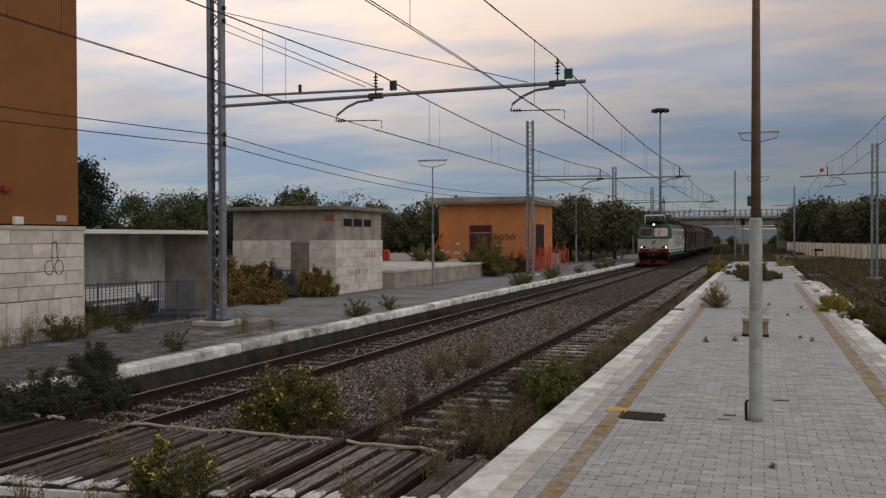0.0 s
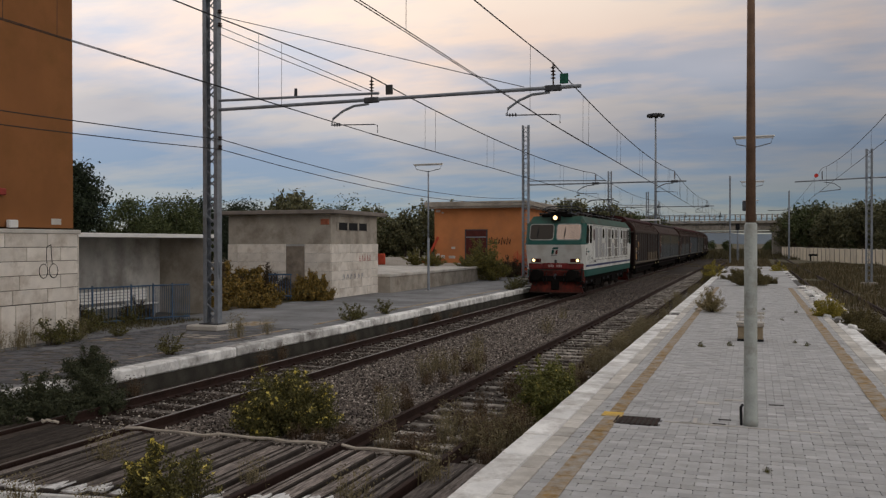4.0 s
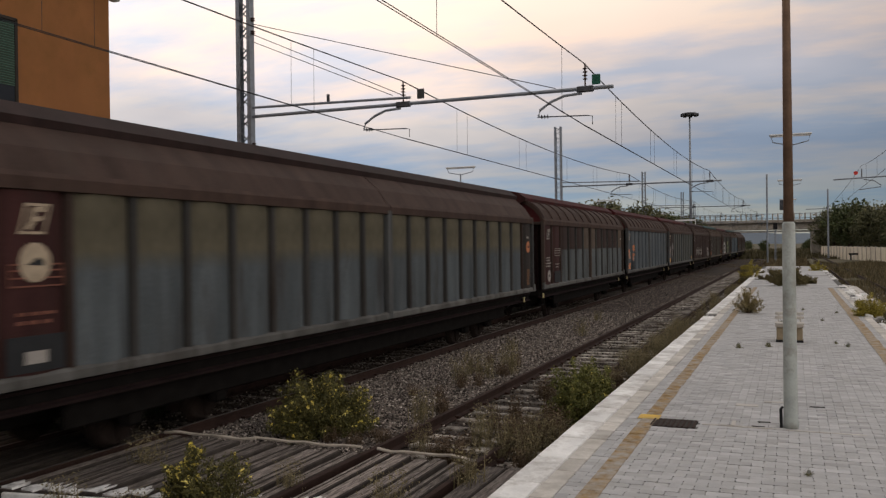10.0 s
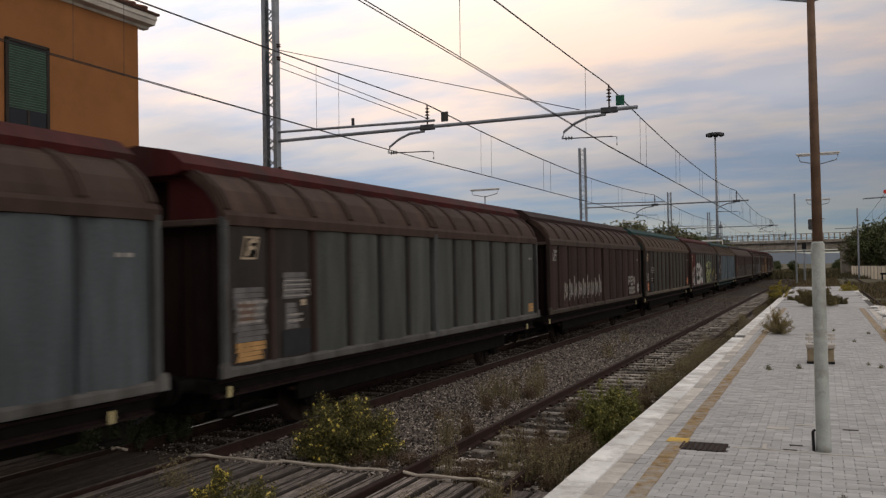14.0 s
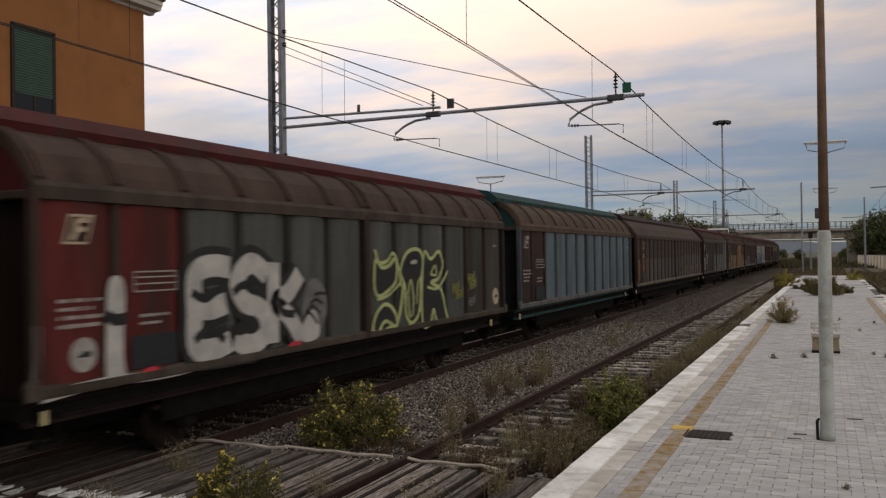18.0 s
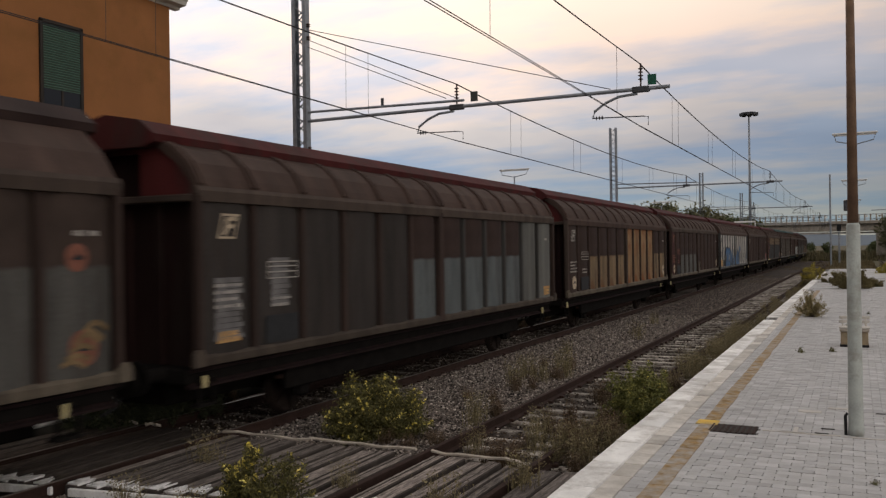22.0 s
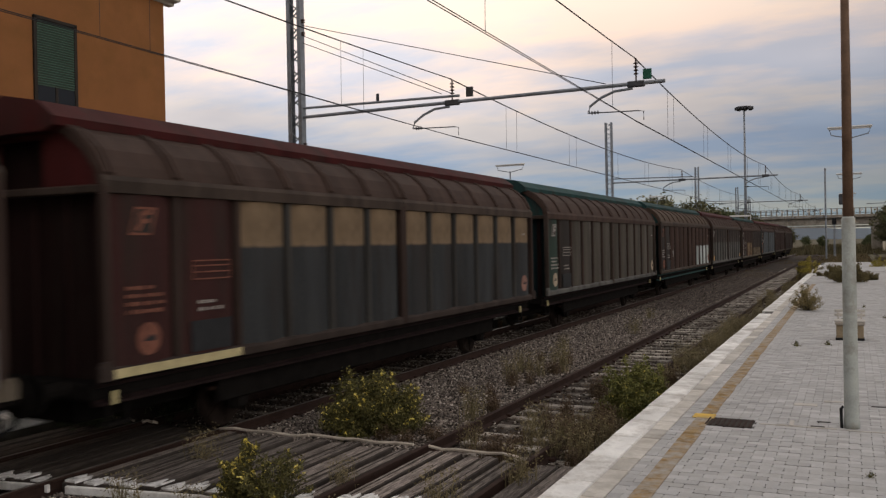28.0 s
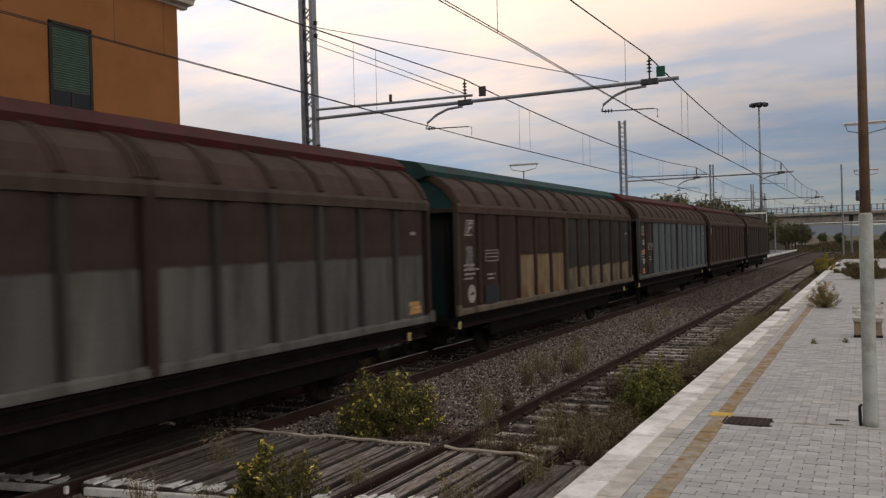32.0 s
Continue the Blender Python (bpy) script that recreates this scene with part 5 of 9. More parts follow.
    part("drag_box", Geo().box(-1.38, 1.38, yl - 0.03 if s > 0 else yl - 0.35, yl + 0.35 if s > 0 else yl + 0.03, 0.62, 1.30, 0.06), mat("sooty_red_steel", (0.10, 0.02, 0.015), 0.85, 0, 0.5, 3, 0.3, 30, dirt=(0.010, 0.008, 0.007), dirt_amt=0.5, spec=0.1), loco, "sooty red drag box behind the buffers")
    for sx in (-1, 1):
        part("buffer_housing", Geo().box(sx * 0.9 - 0.30, sx * 0.9 + 0.30, min(yl, yl - s * 0.3), max(yl, yl - s * 0.3), 0.84, 1.26, 0.08), FRAME_DARK, loco)
        part("corner_hose", Geo().tube([(sx * 1.28, yl + s * 0.02, 1.5), (sx * 1.3, yl - s * 0.06, 1.3), (sx * 1.28, yl - s * 0.05, 0.9), (sx * 1.2, yl, 0.6), (sx * 1.05, yl - s * 0.02, 0.5), (sx * 0.95, yl, 0.7)], 0.035, 6), M_BLACK, loco)
    part("snow_plough", Geo().add([(-1.36, yl + s * 0.0, 0.16), (-0.2, yl - s * 0.28, 0.16), (0.2, yl - s * 0.28, 0.16), (1.36, yl + s * 0.0, 0.16), (1.2, yl + s * 0.08, 0.70), (0.2, yl - s * 0.12, 0.78), (-0.2, yl - s * 0.12, 0.78), (-1.2, yl + s * 0.08, 0.70),
        (-1.36, yl + s * 0.06, 0.16), (-0.2, yl - s * 0.22, 0.16), (0.2, yl - s * 0.22, 0.16), (1.36, yl + s * 0.06, 0.16), (1.2, yl + s * 0.14, 0.70), (0.2, yl - s * 0.06, 0.78), (-0.2, yl - s * 0.06, 0.78), (-1.2, yl + s * 0.14, 0.70)],
        [(0, 1, 6, 7), (1, 2, 5, 6), (2, 3, 4, 5), (8, 15, 14, 9), (9, 14, 13, 10), (10, 13, 12, 11), (0, 8, 9, 1), (1, 9, 10, 2), (2, 10, 11, 3), (3, 11, 12, 4), (4, 12, 13, 5), (5, 13, 14, 6), (6, 14, 15, 7), (7, 15, 8, 0)]), LRUST, loco, "rusty red plough plate")
    # no real recess: a near-black block stands in for its shade
    part("plough_gap", Geo().box(-0.2, 0.2, min(yl - s * 0.30, yl), max(yl - s * 0.30, yl), 0.30, 0.84, 0.05), FRAME_DARK, loco, "near-black block imitating the shaded recess behind the coupling")
    part("plough_rim", Geo().tube([(-1.34, yl - s * 0.01, 0.19), (-0.2, yl - s * 0.29, 0.19), (0.2, yl - s * 0.29, 0.19), (1.34, yl - s * 0.01, 0.19)], 0.022, 5), M_RAIL, loco, "rusted lower rim")
    part("coupling_hook", Geo().tube([(0, yl, 1.05), (0, yl - s * 0.25, 1.06), (0, yl - s * 0.34, 0.98), (0, yl - s * 0.22, 0.90)], 0.05, 7).tube([(0, yl - s * 0.2, 0.95), (0.02, yl - s * 0.22, 0.6), (-0.02, yl - s * 0.2, 0.5)], 0.035, 6), M_DARKSTEEL, loco)
    for xx in (-0.62, -0.45, 0.45, 0.62):
        part("air_hose", Geo().tube([(xx, yl - s * 0.03, 1.12), (xx, yl - s * 0.16, 1.05), (xx * 0.95, yl - s * 0.2, 0.75), (xx * 0.8, yl - s * 0.12, 0.55)], 0.028, 6), M_BLACK, loco)
    gg = Geo()
    for k in range(7):
        if k != 3:
            gg.box(-0.36 + k * 0.1, -0.30 + k * 0.1, yl - s * 0.064 - 0.004, yl - s * 0.064 + 0.004, 1.42, 1.535)
    part("number_marks", gg, mat("dusty_white_marks", (0.36, 0.27, 0.26), 0.7), loco, "small white marks on the red beam")
    part("nose_hook", Geo().box(-0.06, 0.06, yl - 0.09, yl + 0.02, 1.62, 1.80, 0.02), M_DARKSTEEL, loco)
    # painted emblem: slanted bars in green and red
    def on_nose(poly, k, m, nm, par, lab=""):
        f0 = [pt(x_, z_, k) for x_, z_ in poly]
        b0 = [pt(x_, z_, k - 0.03) for x_, z_ in poly]
        q = len(poly)
        return part(nm, Geo().add(f0 + b0, [tuple(range(q)), tuple(range(q, 2 * q))[::-1]] + [(i, (i + 1) % q, q + (i + 1) % q, q + i) for i in range(q)]), m, par, lab)
    em = on_nose([(-0.20 * s, 2.05), (-0.09 * s, 2.05), (-0.03 * s, 2.27), (-0.14 * s, 2.27)], 0.006, LG, "emblem", loco, "slanted green and red emblem")
    on_nose([(-0.13 * s, 2.30), (0.16 * s, 2.30), (0.19 * s, 2.39), (-0.06 * s, 2.39)], 0.006, LG, "emblem_bar", em)
    on_nose([(0.0, 2.05), (0.10 * s, 2.05), (0.15 * s, 2.26), (0.05 * s, 2.26)], 0.007, LR_, "emblem_bar", em)
    on_nose([(-0.21 * s, 1.985), (0.08 * s, 1.985), (0.08 * s, 2.015), (-0.21 * s, 2.015)], 0.006, LSEAM, "emblem_caption", em)
# side: doors, grilles, round windows, by distance from the front cab
SIDE = [("g", 2.66, 0.30), ("p", 3.40, 0.85), ("p", 4.50, 0.68), ("w", 5.45, 0.66), ("p", 6.42, 0.52), ("G", 7.49, 0.82), ("w", 8.66, 0.66), ("G", 9.87, 0.80),
        ("p", 10.87, 0.5), ("w", 12.05, 0.62), ("G", 13.15, 0.80), ("G", 14.24, 0.78)]
for sx in (-1, 1):
    for kind, yc, w in SIDE:
        yy = yc if sx > 0 else LL - yc
        z0, z1 = 1.80, 3.42
        x = sx * HW
        part("panel_seam", Geo().box(x - 0.01, x + 0.008, yy - w / 2 - 0.085, yy + w / 2 + 0.085, z0 - 0.085, z1 + 0.075), LSEAM, loco)
        pn = part("side_panel", Geo().box(x - 0.02, x + 0.02, yy - w / 2 - 0.06, yy + w / 2 + 0.06, z0 - 0.06, z1 + 0.05, 0.012), LW, loco, "white removable side panel")
        if kind == "g":
            part("number_panel", Geo().box(x - 0.02, x + 0.03, yy - 0.16, yy + 0.16, 2.72, 3.30, 0.01), mat("dark_red_panel", (0.05, 0.02, 0.022), 0.6), pn)
        elif kind == "p":
            part("mesh_panel", Geo().box(x - 0.02, x + 0.027, yy - w / 2, yy + w / 2, z0 + 0.05, z1 - 0.02, 0.01), LMESH, pn)
        elif kind == "w":
            part("mesh_panel", Geo().box(x - 0.02, x + 0.027, yy - w / 2, yy + w / 2, z0 + 0.05, 2.60, 0.01), LMESH, pn)
            oval = [(yy + 0.25 * math.copysign(abs(math.cos(a)) ** 0.6, math.cos(a)), 3.10 + 0.26 * math.copysign(abs(math.sin(a)) ** 0.7, math.sin(a))) for a in [k * math.pi / 10 for k in range(20)]]
            part("oval_window", Geo().prism(oval, x - 0.02 * sx, x + 0.03 * sx, "x"), M_GLASS, pn)
        else:
            for k in range(3):
                a, b = z0 + 0.04 + k * 0.52, z0 + 0.52 + k * 0.52
                gr = Geo().box(x - 0.02, x + 0.024, yy - w / 2, yy + w / 2, a, b)
                for q in range(9):
                    gr.box(x - 0.02, x + 0.03, yy - w / 2 + 0.01, yy + w / 2 - 0.01, a + 0.02 + q * 0.05, a + 0.04 + q * 0.05)
                part("grille", gr, LGRILLE, pn, "grey louvred grille")
    q0 = 0.5 if sx > 0 else LL - 0.5
    q1 = 1 if sx > 0 else -1
    def slant(a, b, z0, z1, d):
        return [(q0 + q1 * a, z0), (q0 + q1 * b, z0), (q0 + q1 * (b + d), z1), (q0 + q1 * (a + d), z1)]
    sm = part("side_emblem", Geo().prism(slant(0.02, 0.11, 2.00, 2.24, 0.06), sx * (HW - 0.004), sx * (HW + 0.006), "x"), LG, loco, "slanted green and red emblem")
    part("emblem_bar", Geo().prism(slant(0.09, 0.33, 2.27, 2.36, 0.03), sx * (HW - 0.004), sx * (HW + 0.006), "x"), LG, sm)
    part("emblem_bar", Geo().prism(slant(0.18, 0.25, 2.00, 2.23, 0.06), sx * (HW - 0.004), sx * (HW + 0.008), "x"), LR_, sm)
    gg = Geo()
    for k in range(10):
        y_ = 0.95 + k * 0.085 if sx > 0 else LL - 0.95 - k * 0.085
        gg.box(sx * HW - 0.006, sx * HW + 0.006, y_, y_ + 0.06, 2.13, 2.21)
    part("name_bar", gg, mat("faded_teal", (0.07, 0.12, 0.12), 0.6), loco, "row of small pale teal bars")
    for k in range(14):
        yy = random.uniform(0.4, 2.2) if k < 8 else random.uniform(2, 15)
        yy = yy if sx > 0 else LL - yy
        part("scuff_mark", Geo().box(sx * HW - 0.004, sx * HW + 0.005, yy - 0.05, yy + random.uniform(0.02, 0.22), (zz := random.uniform(1.30, 1.95)), zz + random.uniform(0.02, 0.07)), LSEAM if k % 3 == 0 else LMESH, loco, "scuffed paint")
    for k in range(30):
        ya = 1.1 + 0.065 * k + 0.2 * random.random()
        yb = ya + random.uniform(0.05, 0.25)
        f = (lambda v: v) if sx > 0 else (lambda v: LL - v)
        za = 1.62 + 0.34 * random.random()
        part("scrape", Geo().tube([(sx * (HW + 0.002), f(ya), za), (sx * (HW + 0.002), f((ya + yb) / 2), za + random.uniform(-0.08, 0.1)), (sx * (HW + 0.002), f(yb), za + random.uniform(-0.06, 0.06))], 0.008 + 0.008 * random.random(), 4), LSEAM, loco, "scraped paint")
    part("gutter", Geo().tube([(sx * (HW + 0.005), 0.5, 3.56), (sx * (HW + 0.005), LL - 0.5, 3.56)], 0.022, 6), LGR, loco)
    # bogies
    for yb in (3.1, 8.3, 13.5):
        bg = part("bogie_frame", Geo().prism([(yb - 1.9, 0.75), (yb - 1.3, 0.55), (yb - 0.6, 0.5), (yb + 0.6, 0.5), (yb + 1.3, 0.55), (yb + 1.9, 0.75), (yb + 1.9, 0.9), (yb - 1.9, 0.9)], sx * 1.0, sx * 1.12, "x"), FRAME_DARK, loco)
        for dy in (-1.2, 1.2):
            part("axle_box", Geo().box(sx * 1.08 - 0.1, sx * 1.08 + 0.1, yb + dy - 0.18, yb + dy + 0.18, 0.40, 0.75, 0.04), FRAME_DARK, bg)
            part("coil_spring", Geo().tube([(sx * 1.1, yb + dy * 0.6, 0.58), (sx * 1.1, yb + dy * 0.6, 0.92)], 0.09, 8), M_DARKSTEEL, bg)
part("underframe", Geo().box(-1.3, 1.3, 0.3, LL - 0.3, 0.72, 1.0, 0.03).box(-1.25, 1.25, 4.4, 6.2, 0.35, 0.8, 0.05).box(-1.25, 1.25, 9.8, 11.4, 0.35, 0.8, 0.05), FRAME_DARK, loco)
for yb in (3.1, 8.3, 13.5):
    for dy in (-1.2, 1.2):
        ws = Geo()
        for s in (-1, 1):
            ws.lathe([(0.05, s * 0.66), (0.58, s * 0.68), (0.61, s * 0.69), (0.60, s * 0.75), (0.52, s * 0.815), (0.12, s * 0.79), (0.1, s * 0.85), (0.03, s * 0.85)], 22, axis="x")
            for k in range(7):
                a = k * 2 * math.pi / 7
                ws.tube([(s * 0.81, 0.1 * math.cos(a), 0.1 * math.sin(a)), (s * 0.81, 0.5 * math.cos(a), 0.5 * math.sin(a))], 0.03, 4)
        ws.tube([(-1, 0, 0), (1, 0, 0)], 0.1, 8)
        o = part("wheelset", ws, M_WHEEL, loco, at=pose(0, yb + dy, 0.61))
        o["radius"] = 0.61
# roof: walkway boxes, resistors, two pantographs
part("roof_deck", Geo().box(-1.1, 1.1, 0.75, LL - 0.75, 3.86, 3.93, 0.02), LGR, loco)
for y0, y1, w, h in ((3.4, 4.6, 0.85, 0.24), (4.85, 6.3, 0.95, 0.31), (6.55, 8.2, 0.9, 0.27), (8.45, 10.0, 0.95, 0.30), (10.25, 11.9, 0.85, 0.22)):
    rb = part("roof_box", Geo().box(-w, w, y0, y1, 3.90, 3.92 + h, 0.04), mat("sooty_roof_gear", (0.03, 0.024, 0.02), 0.9, 0, 0.4, 4, 0.2, spec=0.1), loco)
    gg = Geo()
    k = y0 + 0.1
    while k < y1 - 0.1:
        gg.box(-w - 0.02, w + 0.02, k, k + 0.05, 3.94, 3.90 + h, 0.01)
        k += 0.14
    part("roof_louvre", gg, FRAME_DARK, rb)
    for sx in (-1, 1):
        part("roof_cable", Geo().tube([(sx * (w + 0.08), y0 - 0.1, 4.0), (sx * (w + 0.1), (y0 + y1) / 2, 4.06), (sx * (w + 0.06), y1 + 0.1, 3.98)], 0.035, 6), FRAME_DARK, rb)
for sx in (-1, 1):
    part("roof_rail", Geo().tube([(sx * 0.95, 0.9, 4.10), (sx * 0.95, LL - 0.9, 4.10)], 0.022, 6), M_DARKSTEEL, loco)
    for k in range(12):
        part("roof_insulator", Geo().lathe([(0.03, 0), (0.06, 0.02), (0.03, 0.05), (0.06, 0.08), (0.03, 0.11), (0.06, 0.14), (0.03, 0.18)], 8, (sx * 0.95, 1.2 + k * 1.23, 3.92)), M_CERAMIC, loco)


for k in range(7):
    rr = random.Random(k)
    xx = -0.95 + k * 0.31
    part("roof_cable", Geo().tube([(xx + rr.uniform(-0.12, 0.12), 1.2 + 1.1 * j, 4.06 + rr.uniform(0.0, 0.22)) for j in range(12)], 0.02 + 0.01 * (k % 2), 5), FRAME_DARK, loco)


def pantograph(yc, up):
    p = part("pantograph", Geo().box(-0.6, 0.6, yc - 0.75, yc - 0.69, 4.04, 4.10).box(-0.6, 0.6, yc + 0.69, yc + 0.75, 4.04, 4.10).box(-0.6, -0.54, yc - 0.7, yc + 0.7, 4.04, 4.10).box(0.54, 0.6, yc - 0.7, yc + 0.7, 4.04, 4.10), M_DARKSTEEL, loco, "raised pantograph" if up else "folded pantograph")
    top = 5.36 if up else 4.46
    a = Geo()
    for e in (-1, 1):
        ky, kz = yc + e * (1.1 if up else 1.55), (4.72 if up else 4.28)
        for sx in (-1, 1):
            a.tube([(sx * 0.55, yc + e * 0.25, 4.10), (sx * 0.68, ky, kz)], 0.022, 6)
            a.tube([(sx * 0.68, ky, kz), (sx * 0.42, yc + e * 0.2, top - 0.1)], 0.014, 6)
        a.tube([(-0.68, ky, kz), (0.68, ky, kz)], 0.016, 6)
        a.tube([(-0.68, ky, kz), (0.42, yc + e * 0.2, top - 0.1)], 0.008, 5)
    part("arm", a, M_DARKSTEEL, p)
    hd = Geo()
    for dy in (-0.2, 0.2):
        hd.tube([(-0.98, yc + dy, top - 0.16), (-0.75, yc + dy, top - 0.03), (-0.5, yc + dy, top), (0.5, yc + dy, top), (0.75, yc + dy, top - 0.03), (0.98, yc + dy, top - 0.16)], 0.022, 6)
    hd.tube([(-0.45, yc - 0.2, top - 0.05), (-0.45, yc + 0.2, top - 0.05)], 0.015, 5)
    hd.tube([(0.45, yc - 0.2, top - 0.05), (0.45, yc + 0.2, top - 0.05)], 0.015, 5)
    part("collector_head", hd, M_DARKSTEEL, p)


for sx in (-0.55, 0.0, 0.55):
    part("pantograph_beam", Geo().tube([(sx, 0.55, 4.12), (sx, 1.2, 4.26), (sx, 2.9, 4.30), (sx, 3.4, 4.1)], 0.035, 6), FRAME_DARK, loco)
part("pantograph_drive", Geo().box(-0.4, 0.4, 1.1, 3.1, 3.92, 4.16, 0.05), FRAME_DARK, loco)
pantograph(2.1, False)
pantograph(14.1, True)

# ---- overhead line ----
MASTS = [(-13.75, 19.2), (-13.35, 51.0), (-13.9, 87.0), (-14.2, 122.0), (-16.5, 160.0)]


def lattice(parent, h, w, bars, m, rake=0.0):
    """Two channel legs joined by zigzag lacing on both faces."""
    for sx in (-1, 1):
        xx, o_, i_ = sx * w / 2, sx * (w / 2 + 0.05), sx * (w / 2 - 0.06)
        lg = Geo().prism([(i_, -0.10), (o_, -0.10), (o_, 0.10), (i_, 0.10), (i_, 0.085), (o_ - sx * 0.012, 0.085), (o_ - sx * 0.012, -0.085), (i_, -0.085)], 0, h, "z")
        part("leg", lg, m, parent)
    st = h / bars
    for k in range(bars):
        for yy in (-0.09, 0.09):
            s = 1 if (k % 2 == 0) == (yy < 0) else -1
            part("lacing_bar", Geo().tube([(-s * w / 2, yy, k * st), (s * w / 2, yy, (k + 1) * st)], 0.02, 4), m, parent)


def cantilever(parent, reach, z, wires):
    """Horizontal tube arm with insulators and registration arms; x runs to the tracks."""
    arm = part("arm", Geo().tube([(0.1, 0, z), (reach, 0, z)], 0.045, 8), M_GALV, parent, "galvanised tube arm")
    part("upper_arm", Geo().tube([(0.1, 0, z + 0.25), (4.95, 0, z + 0.15)], 0.034, 8), M_GALV, arm)
    for xw, zs in wires:
        zz = z
        ins = Geo().tube([(xw, 0, zz), (xw, 0, zz + 0.58)], 0.02, 6)
        for k in range(4):
            ins.lathe([(0.02, 0), (0.065, 0.02), (0.02, 0.05)], 10, (xw, 0, zz + 0.20 + k * 0.08))
        part("insulator", ins, M_CERAMIC, arm, "brown ribbed insulator")
        part("clamp", Geo().box(xw - 0.2, xw + 0.2, -0.05, 0.05, zz - 0.08, zz + 0.06, 0.02), M_DARKSTEEL, arm)
        part("registration_arm", Geo().tube([(xw - 0.08, 0, zz - 0.10), (xw - 0.5, 0, zz - 0.13), (xw - 0.8, 0, zz - 0.24), (xw - 1.08, 0, zz - 0.42), (xw - 1.12, 0, zz - 0.56)], 0.032, 7), M_GALV, arm)
        st = Geo().tube([(xw - 1.14, 0, zz - 0.58), (xw + 0.05, 0, zz - 0.62), (xw + 0.16, 0, zz - 0.64), (xw + 0.16, 0, zs + 0.01)], 0.014, 5)
        for k in range(3):
            st.lathe([(0.02, 0), (0.05, 0.02), (0.02, 0.04)], 8, (xw - 1.06 + k * 0.07, 0, zz - 0.58), "x")
        part("steady_arm", st, M_DARKSTEEL, arm)
    return arm


WZ = 5.08       # contact wires
CZ = 6.52       # carrying cables at the masts
for i, (mx, my) in enumerate(MASTS):
    m = thing("catenary_mast", mx, my, 0.14 if i < 3 else 0.0, "lattice steel overhead line mast with long tube arm", "catenary mast", group="masts along the platform")
    lattice(m, 10.2 if i == 0 else 9.5, 0.36 if i < 2 else 0.32, 34, M_GALV)
    part("plinth", Geo().box(-0.5, 0.5, -0.5, 0.5, -0.15 if i < 3 else -0.6, 0.0, 0.03), M_CONC_L, m, "square concrete plinth")
    part("base_plate", Geo().box(-0.3, 0.3, -0.2, 0.2, 0, 0.03), M_DARKSTEEL, m)
    zb = 5.92 - (0.14 if i < 3 else 0)
    arm = cantilever(m, -3.72 - mx, zb, [(C1 - mx + 0.12, WZ - (0.14 if i < 3 else 0)), (C2 - mx - 0.05, WZ - (0.14 if i < 3 else 0))])
    if i == 0:
        part("sign_plate", Geo().box(0.19, 0.23, -0.03, 0.0, 1.25, 1.7), M_WHITE, m, "white enamel plate with dark bars")
        part("sign_bar", Geo().box(0.195, 0.225, -0.035, -0.03, 1.3, 1.45), M_BLACK, m)
        for zz in (8.5, 5.10, 4.86, 8.15):
            part("cable_insulator", Geo().lathe([(0.02, 0), (0.07, 0.03), (0.03, 0.06), (0.07, 0.09), (0.02, 0.12)], 8, (0.26, 0, zz - 0.14)), M_CERAMIC, m)
        part("tag_plate", Geo().box(2.55, 2.62, -0.02, 0.02, zb + 0.2, zb + 0.42), M_DARKSTEEL, arm)
        part("tag_plate", Geo().box(5.14, 5.32, -0.02, 0.02, zb + 0.1, zb + 0.34), mat("tag_grey", (0.06, 0.06, 0.06), 0.6), arm, "small hanging plate")
        part("tag_plate", Geo().box(9.54, 9.73, -0.02, 0.02, zb + 0.08, zb + 0.31), mat("tag_green", (0.015, 0.09, 0.06), 0.5), arm, "small green plate")


def sag(x0, y0, z0, x1, y1, z1, s, n=10):
    return [(x0 + (x1 - x0) * k / n, y0 + (y1 - y0) * k / n, z0 + (z1 - z0) * k / n - s * 4 * (k / n) * (1 - k / n)) for k in range(n + 1)]


def line_wires(cx, first_pairs, name):
    t = thing(name, cx, 0, 0, "overhead contact wire and carrying cable with droppers", "overhead wire", kind="structure")
    ys = [-13.0] + [m[1] for m in MASTS] + [200.0]
    for a, b in zip(ys, ys[1:]):
        xa, xb = curve_x(a), curve_x(b)
        za = 5.46 if a < 0 else WZ
        sg = 0.20 if a < 0 else 0.38
        part("contact_wire", Geo().tube([(xa - (0.07 if a < 0 else 0.0), a, za), (xb, b, WZ)], 0.007 if a < 0 else 0.011, 5).tube([(xa + (0.07 if a < 0 else 0.015), a, za), (xb + 0.015, b, WZ)], 0.007 if a < 0 else 0.011, 5), M_WIRE, t)
        part("carrying_cable", Geo().tube(sag(xa, a, CZ, xb, b, CZ, sg, 14), 0.013 if a < 0 else 0.016, 5), M_WIRE, t)
        yy = [y for y in first_pairs] if a < 0 else [a + 3.8 + 6.1 * k + d for k in range(int((b - a - 4) / 6.1) + 1) for d in (0.0, 0.85)]
        for y in yy:
            if a < y < b:
                u = (y - a) / (b - a)
                x = xa + (xb - xa) * u
                part("dropper", Geo().tube([(x, y, za + (WZ - za) * u), (x + 0.01, y, CZ - sg * 4 * u * (1 - u))], 0.0045, 4), M_WIRE, t)
    return t


line_wires(C1 + 0.06, (2.2, 3.05, 8.2, 9.1, 14.15, 15.0), "overhead_line")
line_wires(C2 - 0.09, (4.3, 10.5, 17.2), "overhead_line")
feed = thing("feeder_cables", -13.4, 0, 0, "feeder cables strung from mast to mast", "cable", kind="structure")
ys = [-12.0] + [m[1] for m in MASTS]
